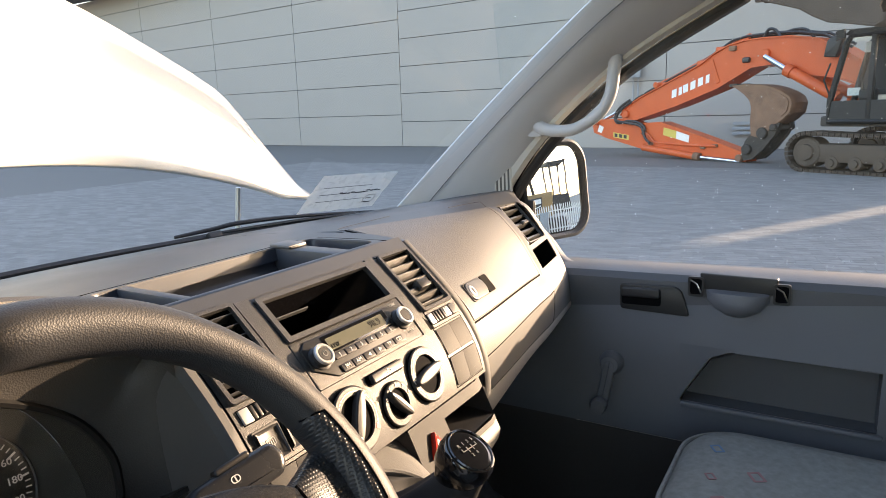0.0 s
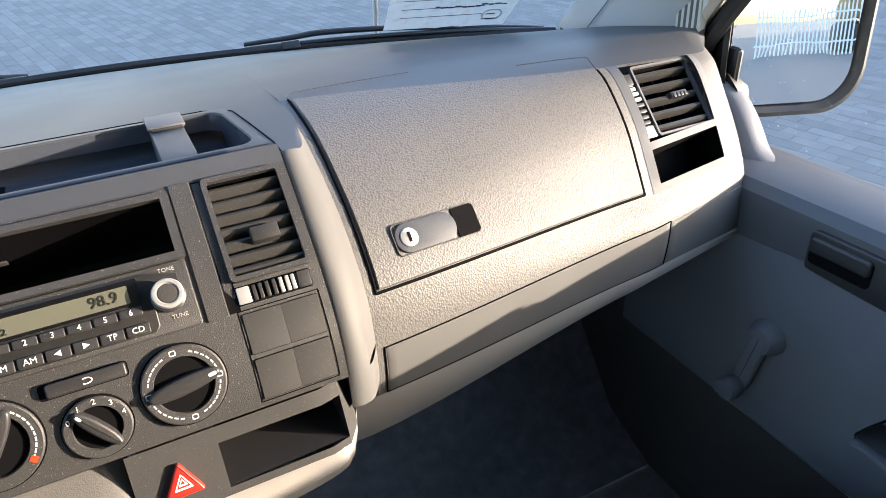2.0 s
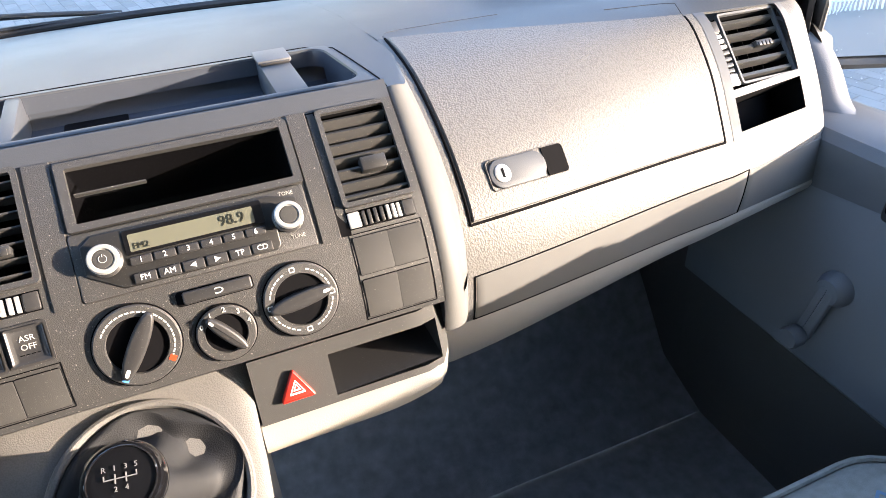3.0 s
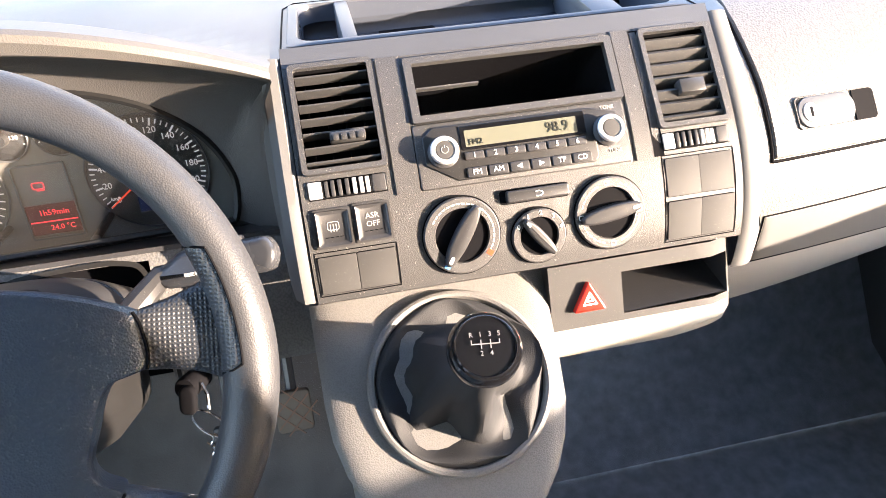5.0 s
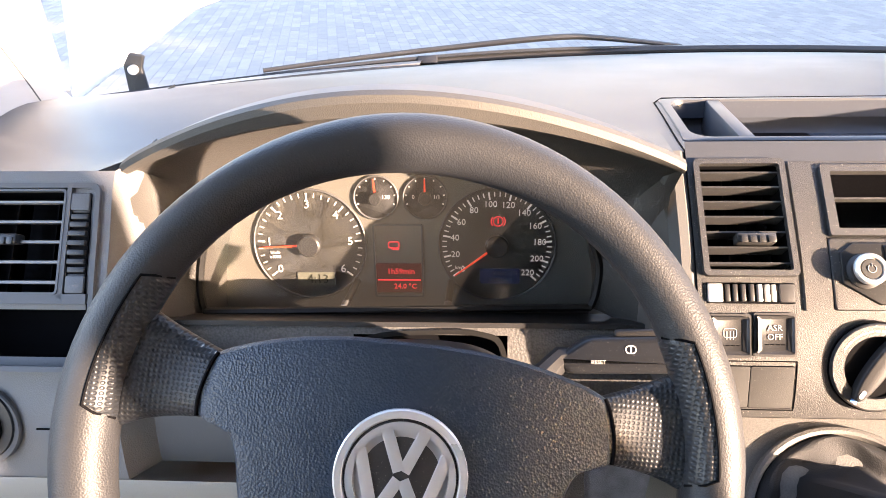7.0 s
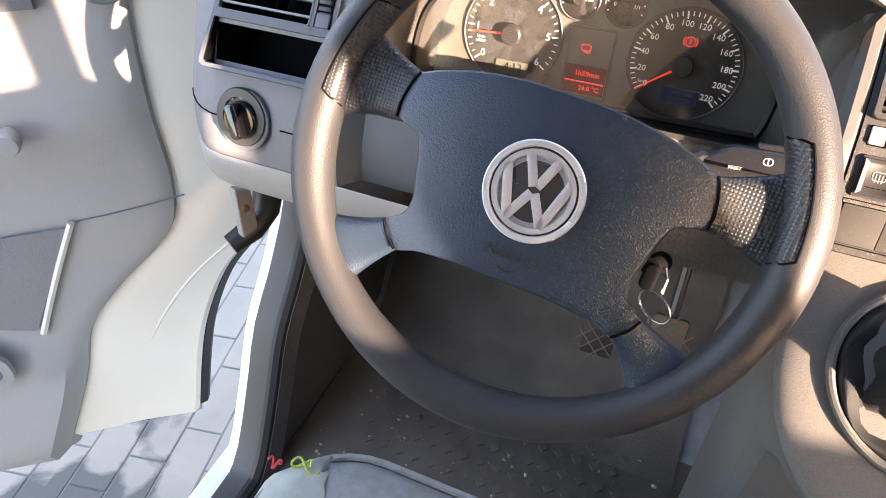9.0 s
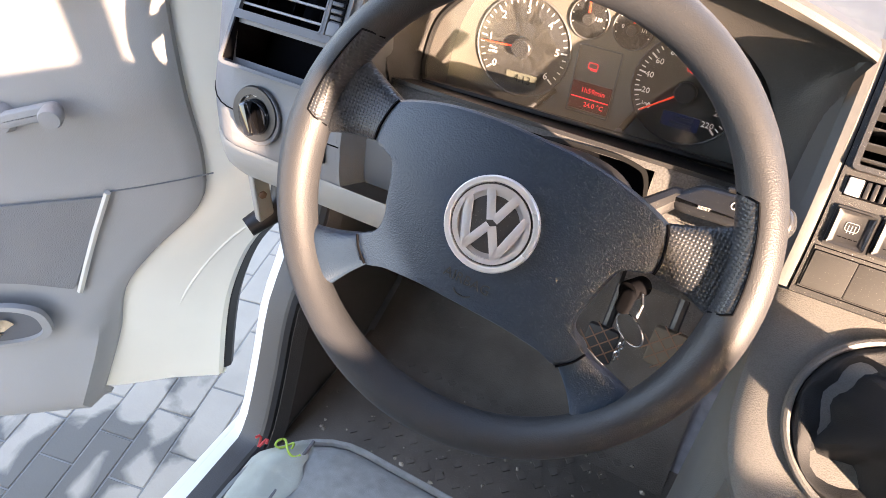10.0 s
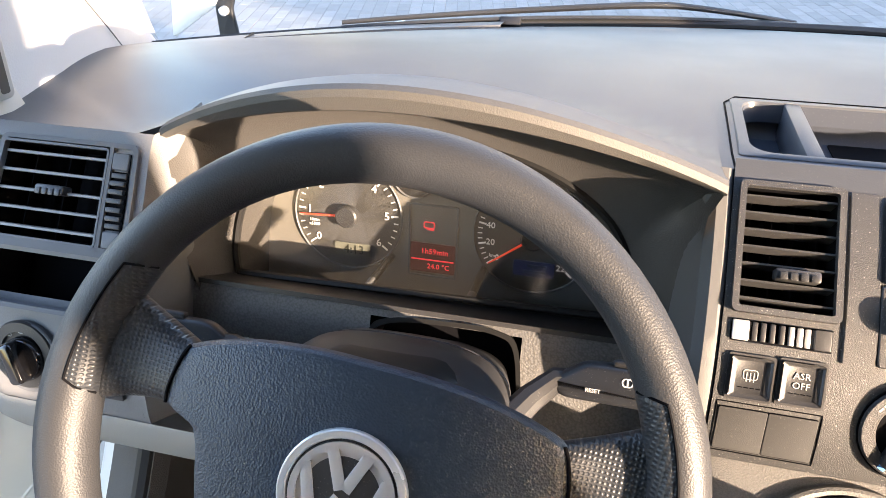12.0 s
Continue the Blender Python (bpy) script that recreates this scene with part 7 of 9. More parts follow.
grid(bm, [[Vector((lerp(0.915, 0.80, (z - 1.19) / 0.56), y, z)) for z in spread(1.17, 1.75, 4)] for y in spread(0.16, -0.96, 6)])
side_glass = part("window_pane", bm, GLASS, door_2)
side_glass.visible_shadow = False
bm = B()
grid(bm, [[Vector((lerp(0.913, 0.798, (z - 1.19) / 0.56), y, z)) for z in spread(1.19, 1.74, 4)] for y in spread(0.15, -0.85, 6)])
haze = part("dust_film", bm, film("thin_window_dust", (0.7, 0.68, 0.62), 0.035), door_2, "thin dust on the glass")
haze.visible_shadow = False
bm = B()
tube(bm, [(0.905, 0.17, 1.18), (0.890, 0.178, 1.30), (0.870, 0.086, 1.456), (0.842, -0.092, 1.618), (0.812, -0.312, 1.742), (0.805, -0.92, 1.766)], 0.013, 8)
part("window_frame", bm, RUBBERTRIM, door_2)
bm = B()
box(bm, 0.88, 0.955, -0.95, 0.20, 0.45, 1.168, bevel=0.01)
part("door_skin", bm, PAINT, door_2)

# rounded trim in the lower front corner of its window
bm = B()
corner = [polyline([(0.180, 1.302), (0.141, 1.291), (0.090, 1.265), (0.057, 1.238), (0.027, 1.200), (0.006, 1.186), (-0.020, 1.181), (-0.055, 1.180)], 7 * k / 28) for k in range(29)]
grid(bm, [[Vector((0.898, y + 0.004, z - 0.006)), Vector((0.880, y, z)), Vector((0.862, y + 0.004, z - 0.002)), Vector((0.848, y + 0.016, z - 0.010)), Vector((0.836, y + 0.034, z - 0.028)), Vector((0.824, y + 0.050, z - 0.065))] for y, z in corner])
part("window_corner", bm, DOORMID, door_2, "rounded grey trim in the window corner")
# dust on the glass
bm = B()
random.seed(31)
for k in range(420):
    y, z, r = random.uniform(-0.80, 0.12), 1.20 + 0.52 * random.random() ** 1.3, random.choice((0.0005, 0.0006, 0.0008, 0.0012))
    x = lerp(0.913, 0.798, (z - 1.19) / 0.56) - 0.0006
    turn = random.uniform(0, 1)
    bm.faces.new([bm.verts.new((x, y + r * random.uniform(0.6, 1.3) * math.cos(turn + 1.2566 * j), z + r * random.uniform(0.6, 1.3) * math.sin(turn + 1.2566 * j))) for j in range(5)])
flecks = part("dust_flecks", bm, WHITE, door_2, "pale specks of dust on the window", smooth=0)
flecks["kind"] = "stuff"
# ---- outside mirror on the passenger door ----
mirror = thing("door_mirror", (0.98, 0.12, 1.3), "black door mirror housing with a large rounded glass", "mirror")
MC = Vector((0.972, 0.085, 1.335))
MN = Vector((-0.37, -0.92, 0.122)).normalized()
MR = Vector((0, 0, 1)).cross(MN).normalized()
MM = frame_at(MC, MR, MN.cross(MR))
bm = B()
rows = []
for z, f, g in ((-0.090, 0.50, 0.55), (-0.075, 0.80, 0.82), (-0.045, 0.97, 0.98), (-0.010, 1.04, 1.04), (0.008, 1.03, 1.03), (0.012, 0.97, 0.97), (0.004, 0.92, 0.92), (-0.004, 0.91, 0.91)):
    rows.append([MM @ Vector((x * f, y * g, z)) for x, y in outline(0.215, 0.232, 0.062, 7)])
vv = grid(bm, rows, closed=True)
bm.faces.new(vv[0])
part("housing", bm, RUBBERTRIM, mirror)
bm = B()
# slightly domed, as outside mirrors are
rows = [[MM @ Vector((x * f, y * f, -(x * x + y * y) * f * f / (2 * 5.0))) for x, y in outline(0.188, 0.206, 0.050, 7)] for f in spread(0.02, 1.0, 16)]
vv = grid(bm, rows, closed=True)
bm.faces.new(vv[0])
part("mirror_glass", bm, MIRROR, mirror, "clear mirror glass", smooth=60)
bm = B()
tube(bm, [(1.00, 0.13, 1.25), (0.93, 0.14, 1.24), (0.87, 0.13, 1.24)], [0.035, 0.04, 0.05], 12)
part("mirror_arm", bm, RUBBERTRIM, mirror)
bm = B()
box(bm, 0.880, 0.895, 0.10, 0.20, 1.19, 1.32, bevel=0.008)
part("mirror_foot", bm, RUBBERTRIM, mirror)

# ---- driver's door (wide open) ----
DH = Vector((-0.925, 0.128, 0.010))
DM = frame_at(DH, (-0.8, -0.6, 0), (0, 0, 1))
if DM.to_3x3().col[2].x < 0:
    DM = DM @ Matrix.Diagonal((1, 1, -1, 1))


def dd(u, z, out=0.0):
    """A point on the open door: u from the hinge, z up, out towards the seat."""
    return DH + Vector((-0.8, -0.6, 0)) * u + Vector((0, 0, z)) + Vector((0.6, -0.8, 0)) * out


door_1 = thing("door_1", DH + Vector((0, 0, 0.4)), "wide open white van door with grey inner trim and a hand crank", "door", kind="structure")
EDGE = [(-0.02, 1.75), (-0.005, 1.45), (-0.01, 1.25), (0.0, 1.05), (0.01, 0.90), (0.04, 0.785), (0.095, 0.735), (0.155, 0.665), (0.212, 0.55), (0.250, 0.43), (0.290, 0.270)]
TRIMEDGE = [(0.140, 1.40), (0.160, 1.26), (0.173, 1.180), (0.185, 1.03), (0.187, 0.90), (0.215, 0.80), (0.32, 0.70), (0.405, 0.60), (0.455, 0.47), (0.545, 0.285)]
bm = B()
rows = []
for k in range(41):
    t = k / 40
    a, b = polyline(EDGE, 10 * t), polyline(TRIMEDGE, 9 * t)
    rows.append([dd(a[0], a[1], -0.10), dd(a[0], a[1], -0.02), dd(a[0] + 0.01, a[1] + 0.0, -0.012), dd(lerp(a[0], b[0], 0.45), lerp(a[1], b[1], 0.45), -0.012), dd(lerp(a[0], b[0], 0.7), lerp(a[1], b[1], 0.7), -0.004), dd(lerp(a[0], b[0], 0.9), lerp(a[1], b[1], 0.9), 0.0), dd(b[0] + 0.03, b[1], -0.002)])
grid(bm, rows)
grid(bm, [[dd(u, 0.275, -0.012), dd(u, 0.268, -0.02), dd(u, 0.270, -0.10)] for u in (0.285, 0.40, 0.56, 1.02)])
grid(bm, [[dd(u, z, -0.10) for z in (0.27, 1.2)] for u in (0.29, 1.02)])
part("door_shell", bm, DOORPAINT, door_1)
bm = B()
tube(bm, [dd(lerp(polyline(EDGE, 10 * t)[0], polyline(TRIMEDGE, 9 * t)[0], q), lerp(polyline(EDGE, 10 * t)[1], polyline(TRIMEDGE, 9 * t)[1], q), -0.0152) for t, q in ((0.50 + 0.46 * k / 20, 0.16 + 0.50 * (k / 20) ** 1.4) for k in range(21))], 0.0045, 8)
part("pressed_bead", bm, DOORPAINT, door_1)
bm = B()
tube(bm, [dd(*polyline(EDGE, 4.6 + 5.3 * k / 24), -0.045) for k in range(25)], 0.020, 8)
part("edge_seal", bm, RUBBERTRIM, door_1, "black rubber door seal")
bm = B()
rows = []
for k in range(33):
    u0, z = polyline(TRIMEDGE, 9 * k / 32)
    row = [dd(u0, z, -0.003), dd(u0 + 0.004, z, 0.010), dd(u0 + 0.018, z, 0.016)]
    for u in spread(u0 + 0.04, 1.0, 10):
        row.append(dd(u, z, 0.018 + 0.010 * math.exp(-((z - 1.06 + 0.22 * (u - 0.1)) / 0.03) ** 2) + 0.030 * max(0.0, min(1, (0.62 - z) / 0.2))))
    rows.append(row)
rows.append([p + Vector((0, 0, -0.04)) - Vector((0.6, -0.8, 0)) * 0.02 for p in rows[-1]])
grid(bm, rows)
part("inner_trim", bm, DOORGREY, door_1)
bm = B()
grid(bm, [[dd(u, 1.42 - 0.02 * u, 0.0), dd(u, 1.40 - 0.02 * u, 0.03), dd(u, 1.2, 0.034), dd(u, 1.195, 0.018)] for u in spread(0.28, 1.0, 5)])
part("upper_pad", bm, DOORDARK, door_1, "darker upper pad")
bm = B()
lst = rounded([(0.362, 0.846), (0.80, 0.832), (0.80, 0.69), (0.57, 0.655), (0.487, 0.630)], 0.006)
outer, inner_ = [dd(u, z, 0.021) for u, z in lst], [dd(u, z, 0.026) for u, z in lst]
vv = grid(bm, [outer, inner_], closed=True)
bm.faces.new(vv[1])
part("speaker_mesh", bm, MESHCLOTH, door_1, "dark grey speaker mesh")
bm = B()
tube(bm, [dd(u, z, 0.024) for u, z in ((0.355, 0.855), (0.40, 0.775), (0.44, 0.70), (0.480, 0.622))], 0.006, 6)
part("mesh_edge", bm, CREAM, door_1)
bm = B()
o = [(0.70 + 0.155 * math.copysign(abs(math.cos(a)) ** 0.6, math.cos(a)), 0.575 + 0.058 * math.copysign(abs(math.sin(a)) ** 0.7, math.sin(a))) for a in (2 * math.pi * k / 40 for k in range(40))]
vv = grid(bm, [[dd(u, z, 0.046) for u, z in o], [dd(u, z, 0.058) for u, z in o], [dd(0.70 + (u - 0.70) * 0.90, 0.575 + (z - 0.575) * 0.84, 0.060) for u, z in o], [dd(0.70 + (u - 0.70) * 0.88, 0.575 + (z - 0.575) * 0.8, 0.050) for u, z in o]], closed=True)
part("pocket_rim", bm, DOORGREY, door_1)
# flat dark face in place of the pocket's shaded hollow
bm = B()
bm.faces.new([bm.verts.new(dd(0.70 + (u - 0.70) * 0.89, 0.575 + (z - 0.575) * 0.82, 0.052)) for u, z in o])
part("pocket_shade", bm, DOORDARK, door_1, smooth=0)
litter = thing("paper_litter", dd(0.66, 0.55, 0.05), "crumpled brown paper in the door pocket", "litter")
random.seed(3)
for u, z, turn, lean, l, w in ((0.650, 0.572, 35, 20, 0.085, 0.030), (0.688, 0.566, -15, 35, 0.060, 0.034), (0.72, 0.560, 60, -10, 0.070, 0.026), (0.665, 0.556, 5, 60, 0.045, 0.030)):
    bm = B()
    m = frame_at(dd(u, z, 0.058), (0.8, 0.6, 0), (0, 0, 1)) @ Matrix.Rotation(radians(turn), 4, "Z") @ Matrix.Rotation(radians(lean), 4, "X")
    rows = [[m @ Vector((x, y, 0.004 * math.sin(60 * x) + random.uniform(-0.0015, 0.0015) + 0.004 * (abs(y) > 0.01))) for y in spread(-w / 2, w / 2, 4)] for x in spread(-l / 2, l / 2, 6)]
    grid(bm, rows)
    wad = part("paper_strip", bm, CARD, litter, smooth=0)
    fold = wad.modifiers.new("thickness", "SOLIDIFY")
    fold.thickness = 0.0015
bm = B()
tube(bm, [dd(u, z, 0.0195) for u, z in ((0.362, 0.852), (0.30, 0.858), (0.23, 0.868), (0.175, 0.878))], 0.0014, 5)
part("trim_joint", bm, DOORDARK, door_1)
DV = frame_at(dd(0.196, 1.236, 0.019), (0.8, 0.6, 0), (0, 0, 1))
bm = B()
lathe(bm, [(0.042, -0.002), (0.042, 0.003), (0.039, 0.005), (0.037, 0.003), (0.036, -0.002)], DV, 32)
door_vent = part("round_vent", bm, SHELL, door_1, "round demister vent")
# flat black disc in place of the vent's shaded hole
bm = B()
lathe(bm, [(0.0365, -0.001), (0.0, -0.001)], DV, 32)
part("vent_hole", bm, DEEP, door_vent)
for k in range(5):
    y = -0.026 + 0.013 * k
    w = math.sqrt(0.036 ** 2 - y * y)
    bm = B()
    box(bm, -w, w, y - 0.0018, y + 0.0018, -0.001, 0.003, DV)
    part("vent_slat", bm, SLAT, door_vent)
CM = frame_at(dd(0.462, 1.012, 0.02), (0.8, 0.6, 0), (0, 0, 1))
crank(CM, door_1, 10, DOORGREY)
for u, z in ((0.088, 1.296), (0.137, 1.220)):
    bm = B()
    m = frame_at(dd(u, z, -0.012), (0.8, 0.6, 0), (0, 0, 1))
    lathe(bm, [(0.0075, 0.0), (0.0075, 0.003), (0.005, 0.005), (0.0, 0.005)], m, 14)
    part("hinge_bolt", bm, BLACK, door_1)

# hinge, and a black bar for the shaded gap between the door and its frame
bm = B()
slab(bm, rounded([(-0.013, -0.040), (0.012, -0.034), (0.014, 0.030), (-0.009, 0.042)], 0.005), -0.006, 0.006, frame_at((-0.842, -0.088, 0.992), (0.35, 0.94, 0), (0, 0, 1)), 0.003)
door_hinge = part("hinge_leaf", bm, TRIM, door_1, "dusty cream painted hinge leaf")
bm = B()
lathe(bm, [(0.006, 0.0), (0.006, 0.004), (0.004, 0.005), (0.0, 0.005)], frame_at((-0.842, -0.088, 1.000), (0.35, 0.94, 0), (0, 0, 1)) @ Matrix.Translation((0, 0, 0.005)), 6)
part("bolt_head", bm, RUST, door_hinge)
# bar added in place of shade: the gap's darkness is its colour
bm = B()
tube(bm, [(-0.835, -0.030, 1.04), (-0.838, -0.034, 1.00), (-0.842, -0.046, 0.965), (-0.850, -0.072, 0.945), (-0.866, -0.104, 0.935)], [0.020, 0.021, 0.020, 0.018, 0.015], 12)
part("wiring_gaiter", bm, RUBBERTRIM, door_1, "black bar for the shaded hinge gap")

# ---- paper behind the glass, wipers, raised bonnet ----
note = thing("paper_note", (0.59, 0.43, 1.35), "crumpled plastic sleeve with a paper note against the windscreen", "paper")
bm = B()
P0, P1, P2, P3 = Vector((0.497, 0.482, 1.322)), Vector((0.690, 0.425, 1.318)), Vector((0.703, 0.356, 1.398)), Vector((0.477, 0.381, 1.408))
rows = []
random.seed(11)
for i in range(15):
    rows.append([P0.lerp(P1, i / 14).lerp(P3.lerp(P2, i / 14), j / 10) + Vector((0, -0.7, -0.7)) * 0.0022 * (noise.noise((i * 0.6, j * 0.7, 3)) + 0.5 * noise.noise((i * 1.7, j * 1.9, 8))) for j in range(11)])
grid(bm, rows)
part("sleeve", bm, PAPER, note)
NM = frame_at((P0 + P1 + P2 + P3) / 4 + Vector((0, -0.003, -0.003)), P1 + P2 - P0 - P3, P2 + P3 - P0 - P1)
random.seed(12)
strokes = [(-0.03 + 0.011 * k, 0.006 - 0.001 * (k % 3), 0.008 + 0.003 * (k % 2), 0.0035) for k in range(11)] + [(-0.02, -0.018 + 0.022 * k, 0.135, 0.001) for k in range(3)] + [(0.062, -0.022, 0.016, 0.002), (0.068, -0.027, 0.020, 0.002), (0.060, -0.032, 0.018, 0.002)]
for x, y, w, h in strokes:
    bm = B()
    box(bm, x - w / 2, x + w / 2, y - h / 2, y + h / 2, 0.001, 0.0014, NM @ Matrix.Rotation(random.uniform(-0.12, 0.12) if w < 0.1 else 0.0, 4, "Z"))
    part("pen_bar", bm, INK, note, "dark pen stroke as a bar")
bm = B()
ring(bm, outline(0.034, 0.028, 0.013, 5, 0.066, -0.022), outline(0.030, 0.024, 0.011, 5, 0.066, -0.022), 0.001, 0.0014, NM)
part("pen_ring", bm, GREYPRINT, note, "pale drawn ring")

for x0, x1, peak, rise in ((-0.70, -0.03, 0.67, 1.0), (0.30, 0.80, 0.26, 0.62)):
    wp = thing("wiper", ws(x0, 0.0, 0.01), "black windscreen wiper resting on the glass foot", "wiper", group="wipers")
    bm = B()
    arch = [(0.0, 0.004), (peak * 0.6, 0.026 * rise), (peak, 0.044 * rise), (lerp(peak, 1, 0.35), 0.034 * rise), (1.0, -0.012)]
    tube(bm, [ws(lerp(x0, x1, f), t, 0.013) for f, t in (polyline(arch, 4 * k / 24) for k in range(25))], [lerp(0.0035, 0.0050, math.sin(math.pi * k / 24)) for k in range(25)], 8)
    part("wiper_arm", bm, RUBBERTRIM, wp)
    bm = B()
    tube(bm, [ws(lerp(x0, x1, k / 14), 0.004 + 0.012 * math.sin(math.pi * k / 14), 0.004) for k in range(15)], 0.0038, 6)
    part("wiper_blade", bm, RUBBERTRIM, wp)
    bm = B()
    box(bm, -0.016, 0.016, -0.006, 0.006, 0.0, 0.014, frame_at(ws(lerp(x0, x1, peak * 0.55), 0.018, 0.004), (1, 0, 0), (0, -0.78, 0.63)), bevel=0.002)
    part("blade_clip", bm, RUBBERTRIM, wp)

bonnet = thing("bonnet", (0, 0.7, 1.3), "raised white van bonnet standing behind the windscreen", "bonnet")
bm = B()
OUT = [(0.0, 1.80), (0.15, 1.77), (0.30, 1.715), (0.523, 1.608), (0.60, 1.55), (0.668, 1.478), (0.730, 1.415), (0.800, 1.345)]
rows = []
OUTL = [(0.0, 1.80), (0.30, 1.78), (0.60, 1.74), (0.85, 1.70), (0.98, 1.66), (1.07, 1.60), (1.12, 1.50), (1.14, 1.36)]
for k in range(41):
    s_ = -1 + 2 * k / 40
    x, zt = polyline(OUT if s_ > 0 else OUTL, 7 * abs(s_))
    zb = 1.460 - 0.27 * min(x, 0.70) ** 2 - 0.1 * max(0.0, x - 0.70) if s_ > 0 else 1.460 - 0.126 * min(x, 0.86) ** 2 - 0.62 * max(0.0, x - 0.86)
    x = math.copysign(x, s_)
    zb = min(zb, zt - 0.004)
    rows.append([Vector((x, 0.70 + (0.06 * (1 - abs(s_) ** 2)) * q * (1 - q) * 4 * 0.5 + 0.05 * q, lerp(zb, zt, q))) for q in spread(0, 1, 8)])
grid(bm, rows)
shell = part("bonnet_skin", bm, PAINT, bonnet)
solid = shell.modifiers.new("thickness", "SOLIDIFY")
solid.thickness, solid.offset = 0.012, 1
bm = B()
slab(bm, rounded([(-0.022, -0.050), (0.014, -0.050), (0.010, 0.006), (0.018, 0.026), (-0.006, 0.032), (-0.020, 0.012)], 0.004), -0.004, 0.004, frame_at((-0.95, 0.60, 1.273), (1, 0.1, 0), (0, 0, 1)), 0.003)
hinge = part("hinge_bracket", bm, RUBBERTRIM, bonnet, "black hinge bracket")
bm = B()
lathe(bm, [(0.0, -0.004), (0.008, -0.004), (0.008, 0.006), (0.005, 0.009), (0.0, 0.009)], frame_at((-0.952, 0.593, 1.278), (1, 0.1, 0), (0, 0, 1)), 18)
part("hinge_boss", bm, SILVER, hinge, "pale round boss")
bm = B()
tube(bm, [(0.60, 0.80, 1.05), (0.60, 0.76, 1.36)], 0.006, 8)
part("bonnet_strut", bm, SILVER, bonnet, "thin metal prop")
# sills below the doors
for sx in (-1, 1):
    bm = B()
    box(bm, sx * 0.88, sx * 0.935, -2.2, 0.45, 0.20, 0.50, bevel=0.02)
    tagged(part("sill", bm, PAINT), "white painted sill under the van door", "sill", kind="structure")
# wings and cowl below the glass
for sx in (-1, 1):
    bm = B()
    grid(bm, [[Vector((sx * x, y, z)) for x, z in ((0.80, 1.12), (0.90, 1.10), (0.95, 1.02), (0.96, 0.45))] for y in spread(0.22, 1.15, 6)])
    tagged(part("front_wing", bm, PAINT), "white painted front wing of the van", "wing", group="front wings")
bm = B()
grid(bm, [[Vector((x, base_y(x) + q, z)) for q, z in ((0.03, 1.262), (0.10, 1.20), (0.25, 1.12), (0.45, 1.10))] for x in spread(-0.85, 0.85, 12)])
tagged(part("cowl", bm, BLACK), "black plastic cowl below the windscreen", "cowl", kind="structure")

# ---- the yard ----
def wall_x(y):
    return 24.3 + 0.11 * y


bm = B()
box(bm, -900, 900, -900, 900, -0.4, 0.0)
tagged(part("ground", bm, GROUND, smooth=0), "paved grey yard with sandy joints", "ground", kind="structure")
hall = thing("wall_hall", (25, 10, 0), "tall hall wall of grey horizontal sandwich panels", "building", kind="structure")


def on_wall(y, z, out=0.0):
    return Vector((wall_x(y) - out, y, z))


LEVELS = [0.0, 1.14, 2.42, 3.63, 4.85, 6.05, 7.25, 8.45, 9.6]
SEAMS = [-7.8, -1.3, 5.15, 17.4, 24.4, 31.2, 38.5, 46, 54]
for y0, y1 in zip(SEAMS, SEAMS[1:]):
    rises = LEVELS if y0 < 11 else [0.0, 1.46, 2.86, 4.28, 5.70, 7.1, 8.5, 9.6]
    for z0, z1 in zip(rises, rises[1:]):
        bm = B()
        a, b = on_wall(y0 + 0.015, z0 + 0.016), on_wall(y1 - 0.015, z1 - 0.016)
        grid(bm, [[Vector((a.x, a.y, a.z)), Vector((b.x, b.y, a.z))], [Vector((a.x, a.y, b.z)), Vector((b.x, b.y, b.z))]])
        got = bmesh.ops.extrude_face_region(bm, geom=bm.faces[:])
        bmesh.ops.translate(bm, vec=(0.08, 0, 0), verts=[v for v in got["geom"] if isinstance(v, bmesh.types.BMVert)])
        part("panel", bm, WALLGREY, hall, smooth=0)
bm = B()
for y0, y1 in zip(SEAMS, SEAMS[1:]):
    grid(bm, [[on_wall(y0, 0, -0.05), on_wall(y1, 0, -0.05)], [on_wall(y0, 9.6, -0.05), on_wall(y1, 9.6, -0.05)]])
grid(bm, [[on_wall(-7.8, 0, -0.05), on_wall(-7.8, 9.6, -0.05)], [on_wall(-7.8, 0, -20), on_wall(-7.8, 9.6, -20)]])
part("joints", bm, SEAM, hall, smooth=0)
bm = B()
box(bm, 24.6, 24.78, 6.0, 6.5, 2.55, 3.3, bevel=0.02)
for y in (6.12, 6.3):
    tube(bm, [(24.85, y, 2.55), (24.85, y, 1.3), (24.9, y, 0.2)], 0.03, 6)
for y in (6.1, 6.22, 6.34):
    tube(bm, [(24.75, y, 3.3), (24.75, y, 3.55)], 0.02, 5)
ebox = tagged(part("junction_box", bm, STEELGREY), "grey electric box with pipes on the hall wall", "junction box")
bm = B()
for k in range(3):
    box(bm, 24.40, 24.48, -6.0, 2.8, 0.50 + 0.16 * k, 0.60 + 0.16 * k)
tagged(part("guard_rail", bm, STEELGREY), "grey steel guard rail before the wall", "guard rail")
# unseen wall and block added to shade the yard; a far wall closes it
LOWWALL = material("plain_boundary_wall", (0.36, 0.36, 0.37), 0.8, vary=0.1, scale=0.6)
bm = B()
box(bm, 24.0, 24.4, -70, -9.58, 0, 3.0)
tagged(part("wall_boundary", bm, LOWWALL, smooth=0), "plain grey boundary wall, unseen, added to shade the yard", "wall", kind="structure")
# thin unseen block; between it and the hall a sunlit strip gets through
bm = B()
box(bm, 24.0, 24.1, -9.58, -8.56, 0, 6.5)
